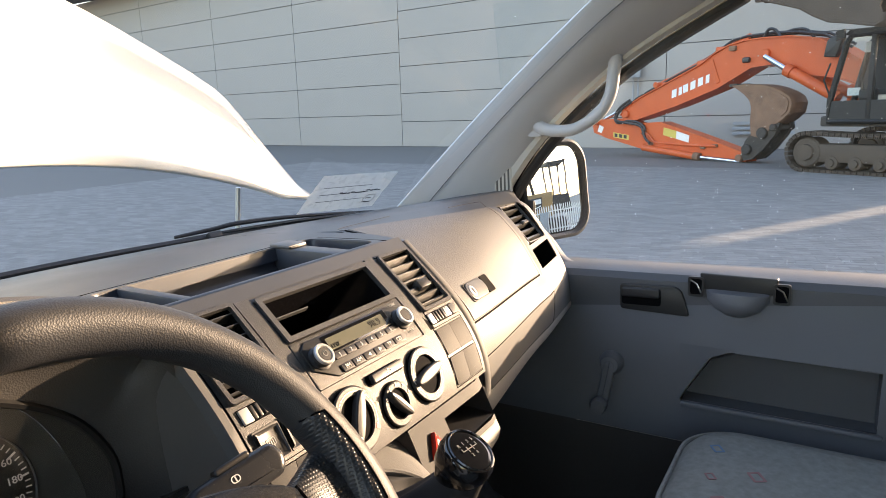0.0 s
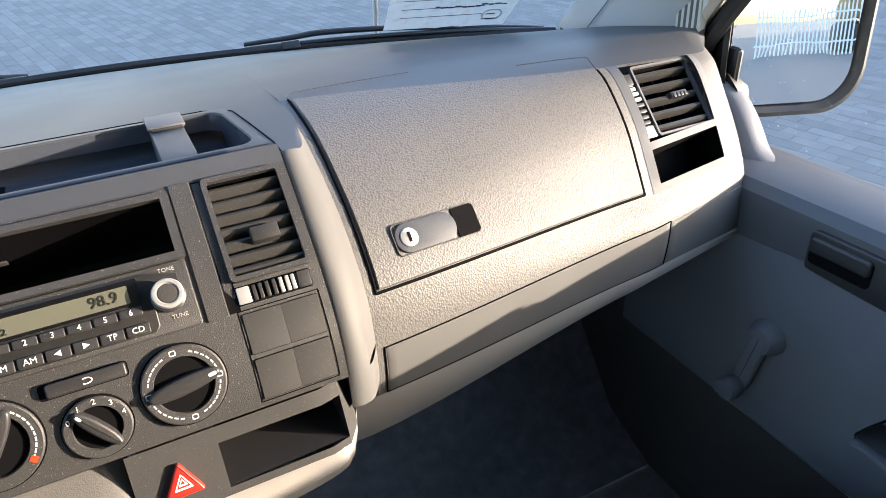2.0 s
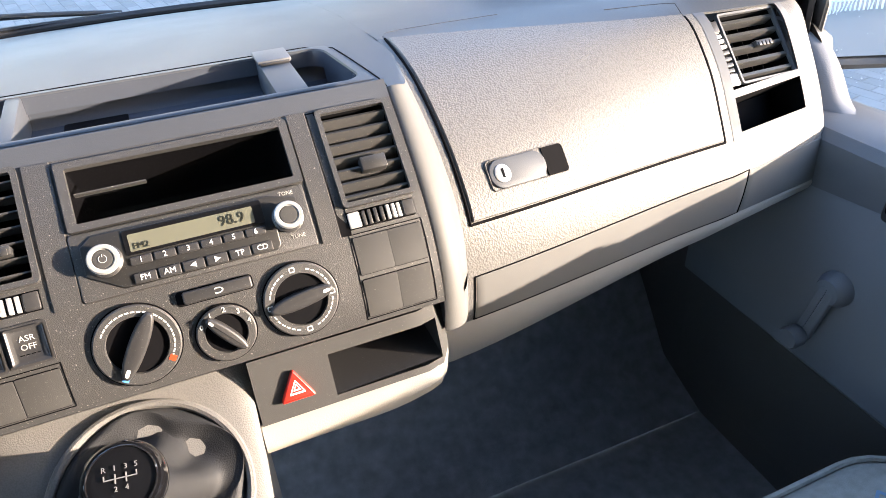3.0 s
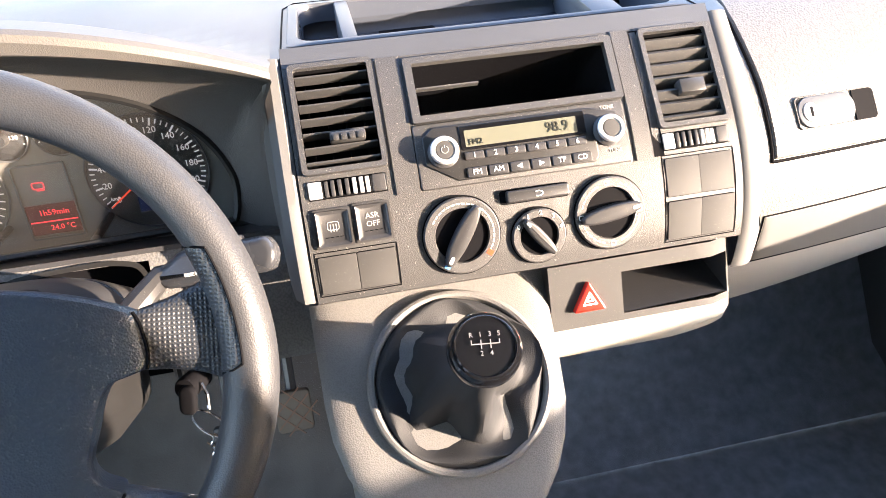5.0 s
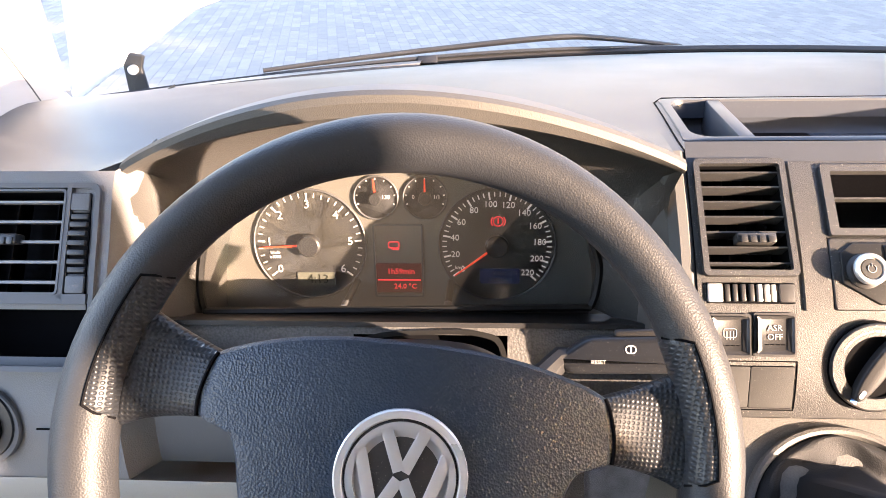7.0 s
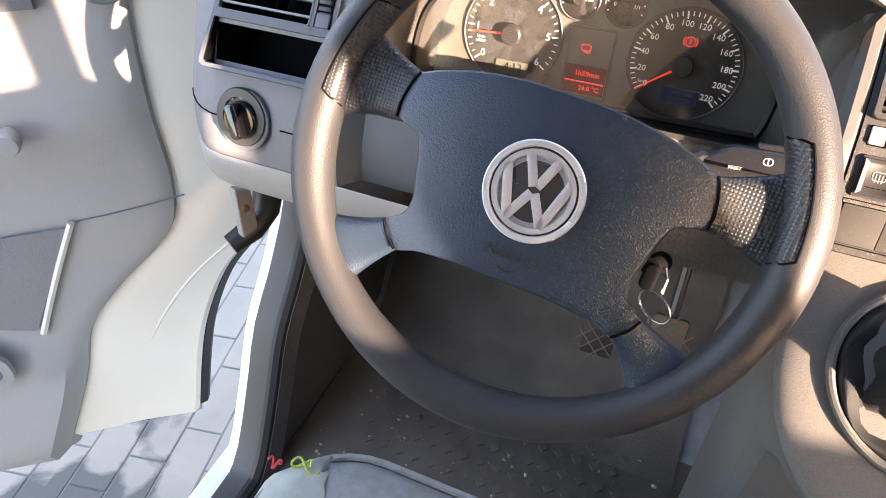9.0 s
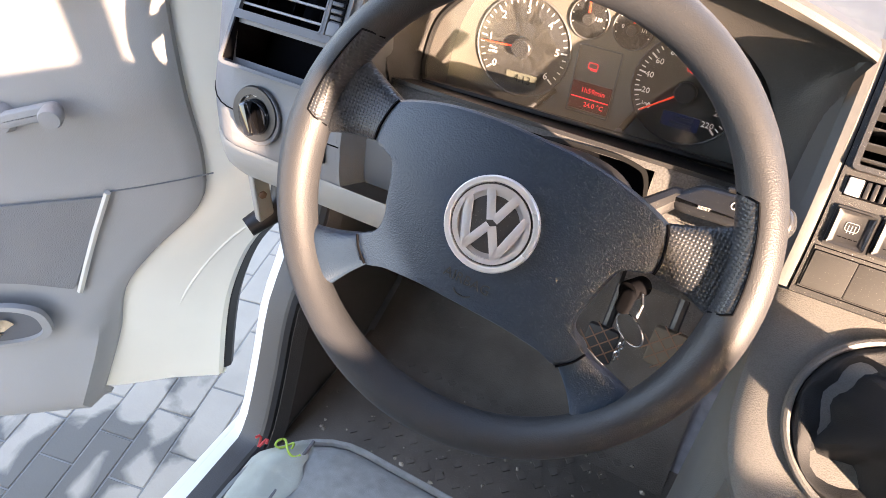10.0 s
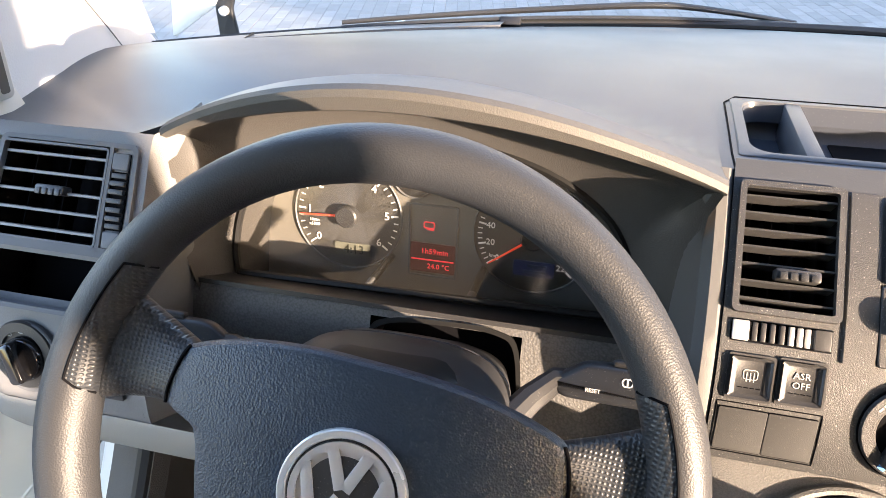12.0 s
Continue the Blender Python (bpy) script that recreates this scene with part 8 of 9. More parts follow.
tagged(part("wall_tower", bm, LOWWALL, smooth=0), "plain tall unseen block added to shade the yard", "wall", kind="structure")
bm = B()
box(bm, -30, 60, 75, 75.5, 0, 9)
tagged(part("wall_far", bm, LOWWALL, smooth=0), "plain far wall of the yard", "wall", kind="structure")
# strip lights under the hall's far eaves
bm = B()
box(bm, 26.0, 29.2, 20, 54, 9.6, 9.9)
part("eaves", bm, SEAM, hall, smooth=0)

# pavers: herringbone-free running bond, single stones by the open door, the rest joined
PW, PL, PG = 0.105, 0.21, 0.004
stone = None


def paver_mesh(bm, x, y, a, lift, tilt):
    m = Matrix.Translation((x, y, 0)) @ Matrix.Rotation(a, 4, "Z") @ Matrix.Rotation(tilt, 4, "X")
    w, l, e = PL / 2 - PG / 2, PW / 2 - PG / 2, 0.0022
    lo = [bm.verts.new(m @ Vector((sx * w, sy * l, 0.0005))) for sx, sy in ((-1, -1), (1, -1), (1, 1), (-1, 1))]
    hi = [bm.verts.new(m @ Vector((sx * (w - e), sy * (l - e), 0.0025 + lift))) for sx, sy in ((-1, -1), (1, -1), (1, 1), (-1, 1))]
    for k in range(4):
        bm.faces.new((lo[k], lo[(k + 1) % 4], hi[(k + 1) % 4], hi[k]))
    bm.faces.new(hi)


pavement = thing("pavement", (-1.9, -0.6, 0), "worn grey concrete paving stones in a running bond", "pavement", kind="structure")
TURN_P = radians(-78)
CA, SA = math.cos(TURN_P), math.sin(TURN_P)


def lay(u0, u1, v0, v1):
    for j in range(round(v0 / PW), round(v1 / PW)):
        for i in range(round(u0 / PL), round(u1 / PL)):
            u, v = (i + 0.5 * (j % 2)) * PL, j * PW
            yield u * CA - v * SA, u * SA + v * CA


random.seed(21)
# the single stones lie by the open door
near = [(x, y) for x, y in lay(-3, 3, -4, 4) if -2.30 < x < -1.05 and -1.1 < y < 1.1]
bm = B()
for x, y in lay(-18, 18, -18, 22):
    inside = -1.0 < x < 1.0 and -2.4 < y < 1.2
    if inside or x > 17 or y > 15 or y < -5 or x < -7:
        continue
    if -2.30 < x < -1.05 and -1.1 < y < 1.1:
        continue
    paver_mesh(bm, x, y, TURN_P, random.uniform(-0.0008, 0.0008), random.uniform(-0.008, 0.008))
rest = part("paving_stones", bm, CONCRETE, pavement, smooth=0)
rest["kind"] = "stuff"
bm = B()
paver_mesh(bm, 0, 0, 0, 0, 0)
first = part("paving_stone", bm, DAMPSTONE, pavement, smooth=0)
first.matrix_basis = Matrix.Translation((near[0][0], near[0][1], 0)) @ Matrix.Rotation(TURN_P, 4, "Z")
for x, y in near[1:]:
    ob = new("paving_stone", first.data)
    ob.parent, ob.matrix_parent_inverse = pavement, pavement.matrix_world.inverted()
    ob.matrix_basis = Matrix.Translation((x, y, random.uniform(-0.001, 0.001))) @ Matrix.Rotation(TURN_P, 4, "Z") @ Matrix.Rotation(random.uniform(-0.006, 0.006), 4, "X")

# ---- the orange excavator ----
XP, XD, XN = Vector((19.0, 1.75, 0)), Vector((-0.5, -0.866, 0)), Vector((0.866, -0.5, 0))


def ex(a, z, out=0.0):
    return XP + XD * a + Vector((0, 0, z)) - XN * out


def plate(bm, pts, half, mid=0.0):
    """A flat thick plate with that side outline, standing in the machine's middle plane."""
    f = [bm.verts.new(ex(a, z, mid + half)) for a, z in pts]
    b = [bm.verts.new(ex(a, z, mid - half)) for a, z in pts]
    bm.faces.new(f)
    bm.faces.new(b)
    for k in range(len(pts)):
        bm.faces.new((f[k - 1], f[k], b[k], b[k - 1]))


STICKER = material("yellow_sticker", (0.62, 0.47, 0.10), 0.5, vary=0.1)
excavator = thing("excavator", ex(3, 0), "large faded orange tracked excavator with a rusty bucket beside the hall", "excavator")
MX = Matrix(((XD.x, 0, -XN.x, XP.x), (XD.y, 0, -XN.y, XP.y), (0, 1, 0, 0), (0, 0, 0, 1)))


def flat_mark(name, pts, out, mat, parent, label=""):
    """A thin painted or stuck-on mark lying on a side of the machine."""
    bm = B()
    bm.faces.new([bm.verts.new(ex(a, z, out)) for a, z in pts])
    return part(name, bm, mat, parent, label, smooth=0)


def pin(a, z, r, half, mat, parent, name="pivot_pin"):
    bm = B()
    lathe(bm, [(0.0, -half), (r, -half), (r, half - 0.02), (r - 0.02, half), (0.0, half)], frame_at(ex(a, z, 0.0), XD, (0, 0, 1)), 16)
    return part(name, bm, mat, parent)


# boom: two side plates between flanges
BOOM_TOP = [(-4.29, 1.26), (-4.05, 1.50), (-3.54, 1.75), (-2.4, 2.17), (-1.3, 2.58), (-0.85, 2.84), (-0.43, 3.00), (0.05, 3.07), (0.55, 3.08), (1.29, 3.05), (2.0, 2.91), (2.54, 2.65), (3.0, 2.35)]
BOOM_LOW = [(3.0, 1.85), (2.44, 2.07), (1.65, 2.18), (1.25, 2.36), (0.9, 2.47), (0.28, 2.43), (-0.2, 2.20), (-0.71, 1.96), (-2.02, 1.55), (-3.52, 1.17), (-4.1, 1.08)]
bm = B()
plate(bm, BOOM_TOP + BOOM_LOW, 0.27)
boom = part("boom", bm, ORANGE, excavator)
for run, up in ((BOOM_TOP, 1), (BOOM_LOW, -1)):
    bm = B()
    rows = [[ex(a, z + d, o) for d, o in ((0.0, -0.32), (0.0, 0.32), (0.03 * up, 0.32), (0.03 * up, -0.32))] for a, z in run]
    grid(bm, rows, closed=True)
    part("flange", bm, ORANGE, boom)
for k, a in enumerate((-2.20, -1.98, -1.80, -1.55, -1.30, -1.07)):
    w, z = (0.12 if k in (1, 5) else 0.17), 1.72 + (a + 2.20) * 0.31
    flat_mark("name_bar", [(a - w / 2, z), (a + w / 2, z + w * 0.31), (a + w / 2, z + w * 0.31 + 0.22), (a - w / 2, z + 0.22)], 0.274, WHITE, boom, "plain white lettering bar")
bm = B()
rows = [[ex(a, z, 0.276) for a, z in ((-0.78, 2.04), (-0.66, 2.10), (-0.92, 2.72), (-1.04, 2.66))], [ex(a, z, 0.292) for a, z in ((-0.77, 2.06), (-0.67, 2.11), (-0.92, 2.70), (-1.02, 2.65))]]
vv = grid(bm, rows, closed=True)
bm.faces.new(vv[1])
part("weld_plate", bm, ORANGE, boom)
for a, z in ((0.12, 2.60), (-0.30, 2.92)):
    bm = B()
    slab(bm, outline(0.20, 0.13, 0.04, 3), 0.0, 0.08, frame_at(ex(a, z, 0.27), XD, (0, 0, 1)), 0.02)
    part("work_lamp", bm, BLACK if a > 0 else RUST, boom)
bm = B()
slab(bm, rounded([(-0.19, -0.22), (0.10, -0.25), (0.24, 0.16), (0.06, 0.24), (-0.13, 0.14)], 0.04), 0.0, 0.12, frame_at(ex(2.42, 2.72, 0.36), XD, (0, 0, 1)), 0.03)
part("work_lamp", bm, BLACK, excavator, "black boom lamp housing")

# arm
bm = B()
plate(bm, [(-5.66, 1.03), (-5.60, 1.10), (-5.26, 1.14), (-4.23, 1.17), (-3.63, 1.02), (-2.73, 1.06), (-1.19, 0.65), (-0.2, 0.36), (0.09, 0.27), (0.24, 0.16), (0.20, 0.03), (-0.06, 0.0), (-0.5, 0.06), (-1.54, 0.14), (-3.48, 0.26), (-4.98, 0.55), (-5.57, 0.72)], 0.22)
arm = part("arm", bm, ORANGE, excavator)
flat_mark("warning_label", [(-2.61, 0.68), (-2.12, 0.58), (-2.10, 0.80), (-2.58, 0.90)], 0.226, STICKER, arm, "yellow warning sticker")
flat_mark("white_label", [(-2.12, 0.58), (-1.66, 0.48), (-1.64, 0.68), (-2.10, 0.80)], 0.226, WHITE, arm, "white printed sticker")
flat_mark("white_label", [(-5.40, 0.76), (-5.20, 0.70), (-5.10, 0.90), (-5.30, 0.97)], 0.226, WHITE, arm, "small white sticker")
flat_mark("badge_label", [(-4.66, 0.58), (-3.98, 0.50), (-3.98, 0.66), (-4.66, 0.74)], 0.226, STICKER, arm, "small pale yellow sticker")
for k in range(3):
    flat_mark("badge_bar", [(-4.60 + 0.20 * k, 0.60 - 0.02 * k), (-4.47 + 0.20 * k, 0.585 - 0.02 * k), (-4.47 + 0.20 * k, 0.69 - 0.02 * k), (-4.60 + 0.20 * k, 0.705 - 0.02 * k)], 0.229, DARKSTEEL, arm)
for a, z in ((-3.3, 0.72), (-3.05, 0.42), (-1.15, 0.36), (-0.75, 0.42)):
    bm = B()
    slab(bm, outline(0.16, 0.08, 0.02, 3), 0.0, 0.06, frame_at(ex(a, z, 0.22), XD, (0, 0, 1)), 0.015)
    part("hose_clamp", bm, RUST, arm)
bm = B()
tube(bm, [ex(a, z, 0.26) for a, z in ((-3.4, 0.78), (-3.1, 0.66), (-2.9, 0.46), (-2.0, 0.42), (-1.2, 0.40), (-0.7, 0.42))], 0.035, 6)
part("steel_pipe", bm, ORANGE, arm)
for a, z, r in ((-4.05, 1.30, 0.12), (-5.40, 1.05, 0.08), (0.06, 0.12, 0.10), (-2.85, 2.12, 0.09), (0.66, 2.72, 0.11)):
    pin(a, z, r, 0.36, ORANGE if a > 0.5 or a < -2 else RUST, excavator)

# rams: barrel and bright rod each
RAMS = (((-3.30, 0.30, 0.30), (-1.25, 0.10, 0.30), (0.11, 0.03, 0.30), 0.10, 0.055, "bucket_cylinder"),
        ((0.00, 3.16, 0.0), (-2.78, 2.12, 0.0), (-5.26, 1.16, 0.0), 0.13, 0.055, "arm_cylinder"),
        ((2.62, 1.58, 0.40), (1.36, 2.26, 0.40), (0.70, 2.64, 0.40), 0.13, 0.065, "boom_cylinder"),
        ((2.62, 1.58, -0.40), (1.36, 2.26, -0.40), (0.70, 2.64, -0.40), 0.13, 0.065, "boom_cylinder"))
for far_end, mid_, near_end, r0, r1, nm in RAMS:
    bm = B()
    tube(bm, [ex(*far_end), ex(*mid_)], r0, 12)
    barrel = part(nm, bm, ORANGE, excavator)
    bm = B()
    u = (ex(*mid_) - ex(*far_end)).normalized()
    tube(bm, [ex(*mid_) - u * 0.12, ex(*mid_) + u * 0.06], r0 * 1.18, 12)
    part("gland", bm, ORANGE if nm != "bucket_cylinder" else RUST, barrel)
    bm = B()
    tube(bm, [ex(*mid_), ex(*near_end)], r1, 10)
    part("piston_rod", bm, CHROME, barrel)
for n_, o in enumerate((0.0, 0.12, -0.12)):
    bm = B()
    tube(bm, [ex(a, z + 0.05 + 0.03 * n_, o) for a, z in ((2.6, 2.65), (2.0, 2.95), (1.3, 3.08), (0.55, 3.12), (0.0, 3.12), (-0.45, 3.06), (-0.95, 2.80), (-1.4, 2.58), (-2.3, 2.26), (-3.2, 1.92), (-3.8, 1.68), (-4.2, 1.4))], 0.035, 6)
    part("hose", bm, BLACK, excavator)
for pts in (((1.75, 3.0, 0.1), (1.55, 3.18, 0.1), (1.30, 3.22, 0.1), (1.05, 3.18, 0.1), (0.85, 3.10, 0.1)), ((0.95, 3.08, 0.2), (0.80, 3.26, 0.2), (0.62, 3.28, 0.2), (0.50, 3.08, 0.2)),
            ((-3.9, 1.72, 0.3), (-4.35, 1.48, 0.3), (-4.52, 1.18, 0.3), (-4.35, 1.02, 0.3), (-3.9, 1.10, 0.3), (-3.45, 1.02, 0.3), (-3.25, 0.86, 0.3), (-3.35, 0.70, 0.3)), ((-3.8, 1.66, 0.34), (-4.28, 1.40, 0.34), (-4.42, 1.12, 0.34), (-4.0, 1.04, 0.34), (-3.4, 0.94, 0.34), (-3.2, 0.60, 0.34), (-3.0, 0.44, 0.34))):
    bm = B()
    tube(bm, [ex(*polyline(pts, (len(pts) - 1) * k / 24)) for k in range(25)], 0.04, 6)
    part("hose", bm, BLACK, excavator)
random.seed(17)
for a, z in ((-2.7, 2.08), (-1.35, 2.58), (-0.75, 2.88)):
    bm = B()
    box(bm, a - 0.16, a + 0.10, z - 0.03, z + 0.09 + random.uniform(0, 0.04), -0.18, 0.22, MX, bevel=0.03)
    part("hose_bracket", bm, ORANGE, boom)

# bucket: two crescent cheeks, a curved back sheet and teeth
BK_OUT = [(-0.24, 1.98), (0.15, 2.00), (0.55, 1.97), (0.90, 1.89), (1.17, 1.78), (1.37, 1.66), (1.45, 1.51), (1.41, 1.27), (1.24, 1.12), (1.01, 0.97), (0.80, 0.78), (0.64, 0.65)]
BK_IN = [(0.39, 0.71), (0.34, 1.07), (0.35, 1.42), (0.28, 1.60), (0.13, 1.74)]
bm = B()
rows = []
for a, z in BK_OUT:
    rows.append([ex(a, z, 0.32), ex(a, z, 0.1), ex(a, z, -0.1), ex(a, z, -0.32)])
grid(bm, rows)
bucket = part("bucket", bm, RUST, excavator, "rusty digging bucket")
shell_ = bucket.modifiers.new("thickness", "SOLIDIFY")
shell_.thickness = 0.05
for o in (0.30, -0.30):
    bm = B()
    plate(bm, BK_OUT + BK_IN, 0.025, o)
    part("cheek", bm, RUST, bucket)
bm = B()
plate(bm, [(0.80, 1.86), (1.13, 1.74), (1.33, 1.62), (1.38, 1.51), (1.34, 1.30), (1.20, 1.19), (1.22, 1.45), (1.08, 1.64)], 0.012, 0.335)
part("wear_plate", bm, RUST, bucket)
for k in range(5):
    bm = B()
    o = -0.26 + 0.13 * k
    box(bm, -0.36, -0.12, 1.95, 2.03, o - 0.04, o + 0.04, MX, bevel=0.02)
    part("tooth", bm, DARKSTEEL, bucket)
for o in (0.24, -0.24):
    bm = B()
    plate(bm, [(0.10, 0.20), (0.21, 0.57), (0.54, 0.93), (0.90, 1.02), (1.16, 1.03), (1.10, 0.86), (1.03, 0.72), (0.74, 0.37), (0.44, 0.11), (0.2, 0.06)], 0.06, o)
    part("bucket_link", bm, DARKSTEEL, excavator, "dark steel bucket linkage")
for a, z, r in ((0.30, 0.36, 0.13), (0.72, 0.78, 0.14), (1.02, 0.92, 0.09)):
    pin(a, z, r, 0.40, DARKSTEEL, excavator)

# crawler tracks
TRK, TRK_H = (2.20, 6.2), 0.86
for o in (1.25, -1.25):
    path = [(TRK[0] + 0.43 + 0.43 * math.cos(t), 0.43 + 0.43 * math.sin(t)) for t in (math.pi / 2 + math.pi * k / 12 for k in range(13))]
    path += [(lerp(TRK[0] + 0.43, TRK[1] - 0.43, k / 24), 0.0) for k in range(1, 24)]
    path += [(TRK[1] - 0.43 + 0.43 * math.cos(t), 0.43 + 0.43 * math.sin(t)) for t in (-math.pi / 2 + math.pi * k / 12 for k in range(13))]
    path += [(lerp(TRK[1] - 0.43, TRK[0] + 0.43, k / 24), TRK_H - 0.05 * math.sin(math.pi * k / 24)) for k in range(1, 24)]
    bm = B()
    box(bm, TRK[0] + 0.45, TRK[1] - 0.45, 0.22, 0.62, o - 0.20, o + 0.20, MX, bevel=0.05)
    track = part("track", bm, TRACKSTEEL, excavator, "rusty steel crawler track")
    bm = B()
    for k, p in enumerate(path):
        q_ = path[(k + 1) % len(path)]
        c, d = (Vector(p) + Vector(q_)) / 2, (Vector(q_) - Vector(p)).normalized()
        m = frame_at(ex(c.x, 0.03 + c.y * 0.95, o), XD * d.x + Vector((0, 0, d.y)), XN)
        h = (Vector(q_) - Vector(p)).length / 2 - 0.012
        box(bm, -h, h, -0.30, 0.30, -0.018, 0.018, m)
        for rib in (-h + 0.015, 0.0, h - 0.015):
            box(bm, rib - 0.010, rib + 0.010, -0.30, 0.30, -0.045, 0.045, m)
    part("track_shoes", bm, TRACKSTEEL, track, "worn brown track shoes")
    for c, r in ((TRK[0] + 0.43, 0.33), (TRK[1] - 0.43, 0.34), *((TRK[0] + 1.0 + 0.5 * k, 0.15) for k in range(5))):
        bm = B()
        z = 0.43 if r > 0.2 else 0.22
        lathe(bm, [(0.0, -0.27), (r * 0.5, -0.27), (r * 0.55, -0.22), (r * 0.9, -0.22), (r, -0.18), (r, 0.18), (r * 0.9, 0.22), (r * 0.55, 0.22), (r * 0.5, 0.27), (0.0, 0.27)], frame_at(ex(c, z, o), XD, (0, 0, 1)), 24)
        part("idler" if r > 0.2 else "roller", bm, TRACKSTEEL, track)
# slewing deck and engine body
bm = B()
box(bm, 2.75, 6.0, 0.98, 1.20, -1.3, 1.25, MX, bevel=0.04)
part("deck", bm, DARKSTEEL, excavator)
bm = B()
box(bm, 4.4, 7.0, 1.2, 2.3, -1.3, 1.25, MX, bevel=0.10)
part("engine_cover", bm, ORANGE, excavator)
bm = B()
box(bm, 2.3, 4.4, 1.2, 1.9, -1.3, -0.4, MX, bevel=0.08)
part("tool_box", bm, ORANGE, excavator)
# operator's cab: corner posts, sills and panes round a dim interior
CABF = [(2.96, 1.09), (2.97, 1.51), (3.10, 2.10), (3.24, 2.70), (3.34, 2.84), (4.35, 2.86), (4.42, 2.75), (4.42, 1.09)]
for o in (0.42, 1.30):
    bm = B()
    tube(bm, [ex(a, z, o) for a, z in CABF], 0.065, 8, closed=True)
    side_frame = part("cab_frame", bm, RUBBERTRIM, excavator, "black operator cab frame")
    bm = B()
    box(bm, 3.74, 3.84, 1.1, 2.84, o - 0.04, o + 0.04, MX, bevel=0.015)
    part("door_post", bm, RUBBERTRIM, side_frame)
    bm = B()
    plate(bm, [(3.02, 1.56), (3.14, 2.10), (3.28, 2.68), (3.36, 2.78), (3.74, 2.80), (3.74, 1.56)], 0.006, o)
    # far side is no glass: a dark sheet added for the cab's inner shade
    pane_ = part("pane", bm, GLASS if o > 1 else RUBBERTRIM, side_frame)
    pane_.visible_shadow = o < 1
    bm = B()
    plate(bm, [(2.96, 1.09), (2.98, 1.52), (4.42, 1.52), (4.42, 1.09)], 0.03, o)
    part("lower_panel", bm, RUBBERTRIM, side_frame)
bm = B()
plate(bm, [(3.20, 2.84), (3.30, 2.93), (4.45, 2.95), (4.45, 2.84)], 0.50, 0.86)
part("cab_roof", bm, RUBBERTRIM, excavator)
bm = B()
plate(bm, [(2.96, 1.09), (2.96, 1.14), (4.42, 1.14), (4.42, 1.09)], 0.44, 0.86)
plate(bm, [(4.36, 1.1), (4.36, 1.9), (4.44, 1.9), (4.44, 1.1)], 0.44, 0.86)
part("cab_floor", bm, DARKSTEEL, excavator)
bm = B()
box(bm, 3.62, 4.10, 1.30, 1.62, 0.62, 1.10, MX, bevel=0.06)
box(bm, 3.98, 4.16, 1.55, 2.35, 0.62, 1.10, MX, bevel=0.06)
part("operator_seat", bm, CREAM, excavator, "pale worn operator seat")
for a, o in ((3.45, 0.58), (3.50, 1.14)):
    bm = B()
    box(bm, a, a + 0.34, 1.5, 1.74, o - 0.07, o + 0.07, MX, bevel=0.03)
    part("control_box", bm, RUBBERTRIM, excavator)
    bm = B()
    tube(bm, [ex(a + 0.05, 1.72, o), ex(a, 1.98, o)], 0.02, 6)
    part("control_lever", bm, RUBBERTRIM, excavator)
bm = B()
box(bm, 3.16, 3.42, 1.62, 1.78, 1.0, 1.02, MX)
part("paper", bm, WHITE, excavator, "sheet of paper behind the cab glass")
bm = B()
box(bm, 3.30, 3.52, 2.50, 2.72, 0.70, 0.74, MX, bevel=0.01)
part("sun_blind", bm, CREAM, excavator)
bm = B()
tube(bm, [ex(3.0, 1.6, 1.36), ex(2.90, 1.95, 1.46), ex(2.98, 2.3, 1.40)], 0.018, 6)
part("grab_rail", bm, RUBBERTRIM, excavator)
bm = B()
plate(bm, [(3.10, 2.74), (3.08, 2.92), (3.26, 2.96), (3.28, 2.78)], 0.03, 1.45)
part("side_mirror", bm, RUBBERTRIM, excavator)

# second bucket high up, of a machine beside it
second = thing("raised_bucket", ex(2, 3.2), "dark rusty raised excavator bucket on a steel arm", "excavator bucket")
RB = [(2.40, 3.62), (2.88, 3.45), (3.30, 3.31), (3.60, 3.13), (3.88, 3.00), (4.31, 2.92), (4.71, 2.83), (4.84, 2.88), (4.82, 3.0), (4.77, 3.13), (4.95, 3.7), (5.1, 4.3), (3.0, 4.3)]
bm = B()
grid(bm, [[ex(a, z, 3.05), ex(a, z, 2.0)] for a, z in RB[:9]])
scoop = part("bucket_shell", bm, TRACKSTEEL, second)
thick_ = scoop.modifiers.new("thickness", "SOLIDIFY")
thick_.thickness = 0.05
for o in (3.03, 2.02):
    bm = B()
    plate(bm, RB, 0.025, o)
    part("cheek", bm, TRACKSTEEL, scoop)
for k in range(4):
    bm = B()
    o = 2.10 + 0.28 * k
    box(bm, 2.25, 2.62, 3.54, 3.64, o - 0.06, o + 0.06, MX, bevel=0.02)
    part("tooth", bm, DARKSTEEL, scoop)
bm = B()
plate(bm, [(4.2, 4.2), (5.0, 4.6), (9.6, 4.2), (10.4, 1.6), (9.7, 0.0), (8.6, 0.0), (8.6, 3.4), (5.0, 3.6)], 0.25, 2.5)
part("bucket_arm", bm, DARKSTEEL, second)

# far parked trailer seen under the bonnet
trailer = thing("parked_trailer", (19, 62, 0), "dark parked trailer far across the yard", "trailer")
bm = B()
box(bm, -2, 24, 60, 62, 1.05, 1.6)
part("trailer_bed", bm, DARKSTEEL, trailer)
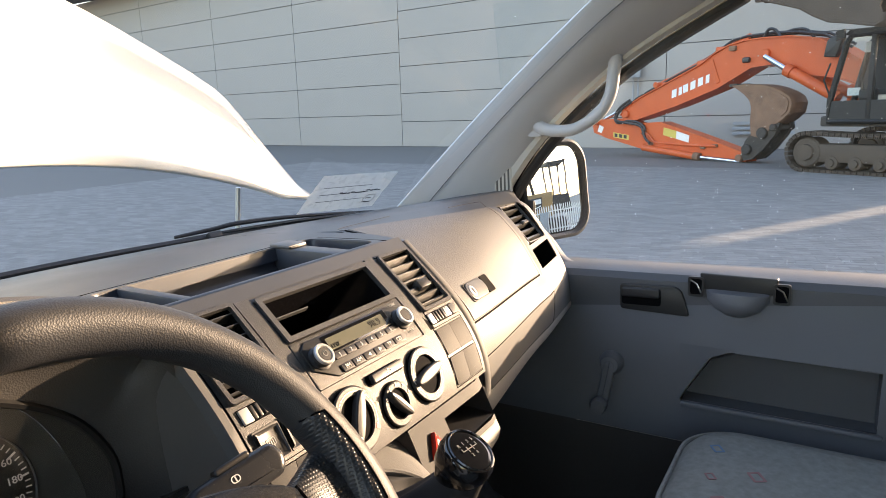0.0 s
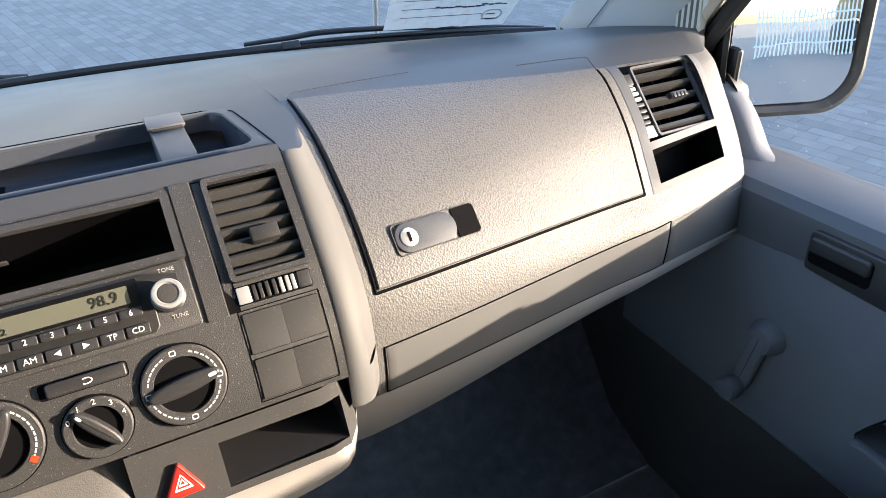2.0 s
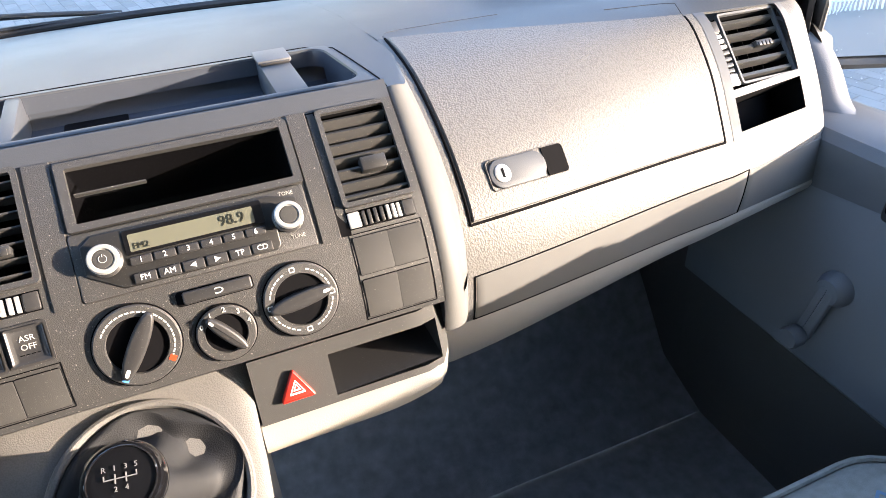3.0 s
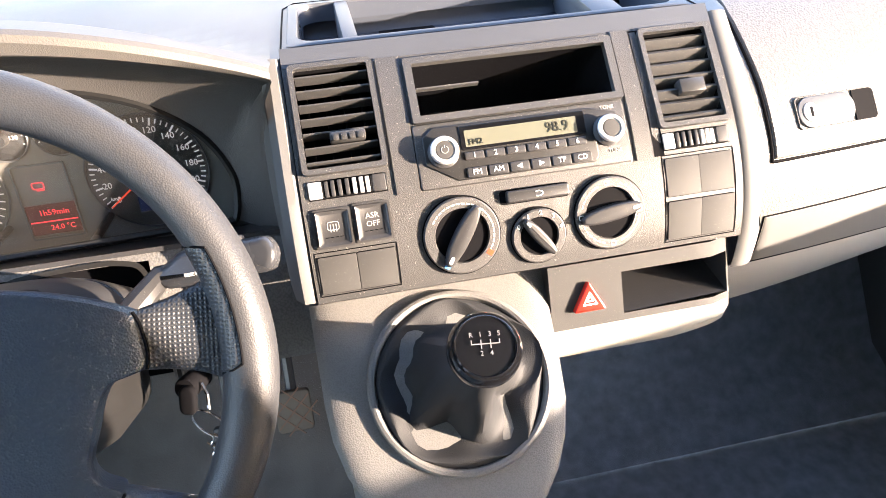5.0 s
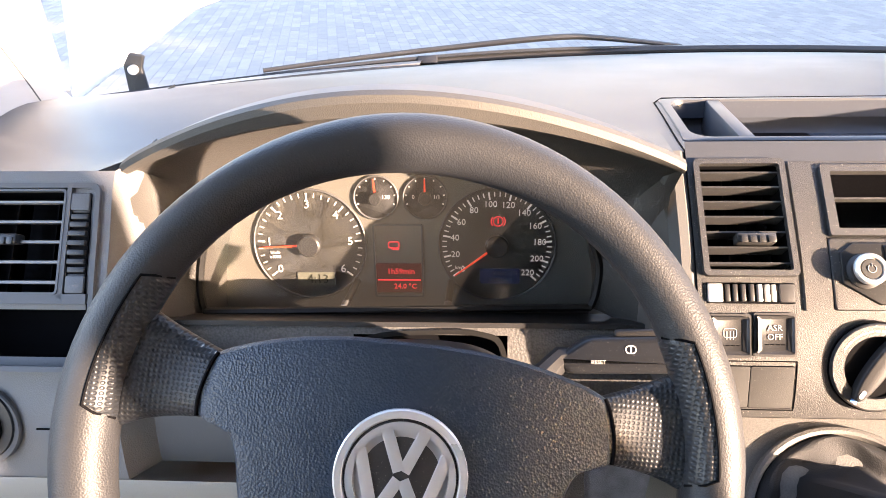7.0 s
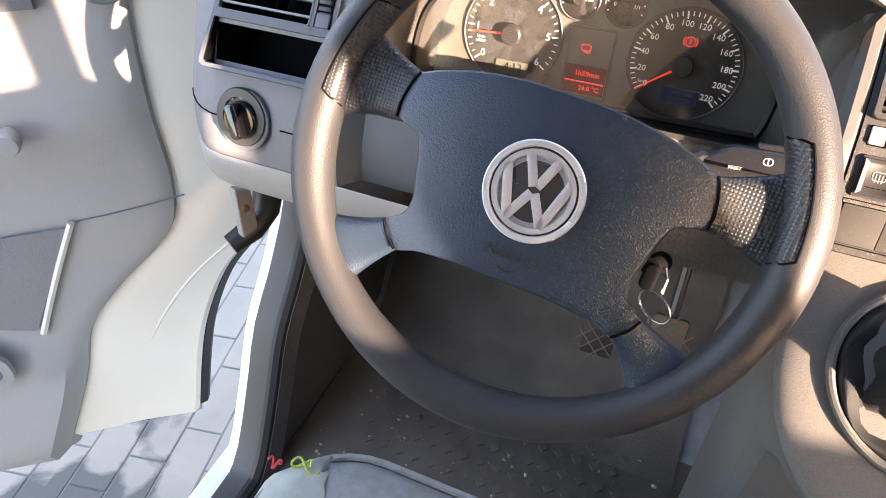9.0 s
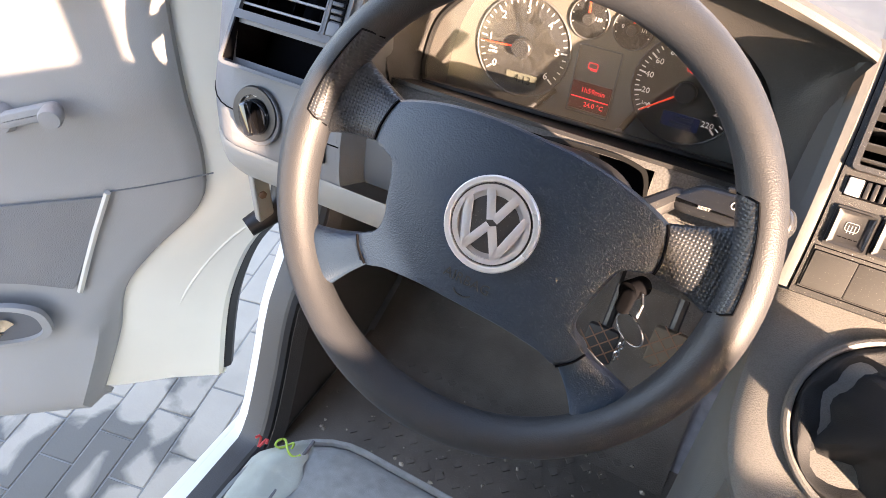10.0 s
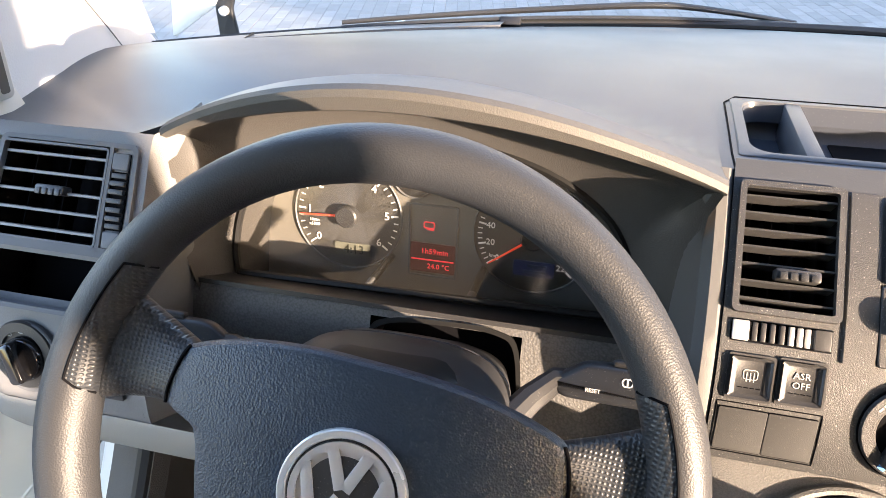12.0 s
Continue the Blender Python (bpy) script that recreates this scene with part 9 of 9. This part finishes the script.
for x in (3.0, 8.5, 17, 20):
    bm = B()
    lathe(bm, [(0.0, -0.25), (0.45, -0.25), (0.55, -0.15), (0.55, 0.15), (0.45, 0.25), (0.0, 0.25)], pose(x, 60.2, 0.55, 90), 20)
    wh = part("wheel", bm, RUBBERTRIM, trailer)
    bm = B()
    lathe(bm, [(0.0, -0.02), (0.30, -0.02), (0.30, 0.04), (0.0, 0.08)], pose(x, 59.93, 0.55, 90), 16)
    part("rim", bm, SILVER, wh)

# ---- behind the van: what the door mirror shows ----
fence = thing("palisade_fence", (9, -22, 0), "white steel palisade fence behind the van", "fence")
FY = -22.0
for k in range(80):
    bm = B()
    x = 3.0 + 0.17 * k
    vs6 = [(x - 0.035, 0.0), (x + 0.035, 0.0), (x + 0.035, 1.75), (x, 1.85), (x - 0.035, 1.75)]
    f = [bm.verts.new((a, FY, z)) for a, z in vs6]
    b = [bm.verts.new((a, FY - 0.02, z)) for a, z in vs6]
    bm.faces.new(f)
    bm.faces.new(b)
    for j in range(5):
        bm.faces.new((f[j - 1], f[j], b[j], b[j - 1]))
    part("pale", bm, WHITE, fence, smooth=0)
for z in (0.45, 1.45):
    bm = B()
    box(bm, 2.9, 16.6, FY - 0.06, FY - 0.02, z, z + 0.06)
    part("rail", bm, WHITE, fence, smooth=0)
digger = thing("yellow_excavator", (9, -18, 0), "yellow tracked excavator parked behind the fence", "excavator")
bm = B()
box(bm, 5.40, 9.80, -19.5, -17.0, 1.2, 2.65, bevel=0.1)
part("upper_body", bm, YELLOW, digger)
bm = B()
box(bm, 7.50, 8.80, -16.99, -16.96, 1.75, 2.45)
part("name_panel", bm, BLACK, digger)
bm = B()
box(bm, 8.10, 8.70, -16.955, -16.94, 2.15, 2.38)
box(bm, 8.10, 8.70, -16.955, -16.94, 1.9, 2.0)
part("name_bars", bm, WHITE, digger, "plain white bars", smooth=0)
bm = B()
for x, y in ((9.9, -17.2), (11.2, -17.2), (9.9, -18.6), (11.2, -18.6)):
    tube(bm, [(x, y, 1.4), (x + (0.1 if x < 10 else 0), y, 4.2)], 0.07, 6)
box(bm, 9.85, 11.30, -18.7, -17.1, 4.2, 4.35)
box(bm, 9.85, 11.30, -18.7, -17.1, 1.3, 2.4)
part("cab", bm, BLACK, digger)
bm = B()
tube(bm, [(6.4, -18, 2.6), (6.8, -18, 3.7), (7.6, -18, 4.1), (8.3, -18, 3.7), (8.6, -18, 2.6)], 0.12, 8)
box(bm, 5.80, 6.80, -18.4, -17.6, 2.6, 3.3)
part("hoses", bm, BLACK, digger)
bm = B()
box(bm, 5.20, 10.80, -19.5, -17.2, 0.0, 1.1, bevel=0.3)
part("tracks", bm, DARKSTEEL, digger)
bm = B()
box(bm, 9.50, 10.10, -21.4, -21.1, 0.0, 1.5, bevel=0.05)
tagged(part("steel_cabinet", bm, STEELGREY), "grey-blue steel cabinet before the fence", "cabinet")
digger.matrix_world = Matrix.Translation((1.6, -6.0, 0)) @ digger.matrix_world
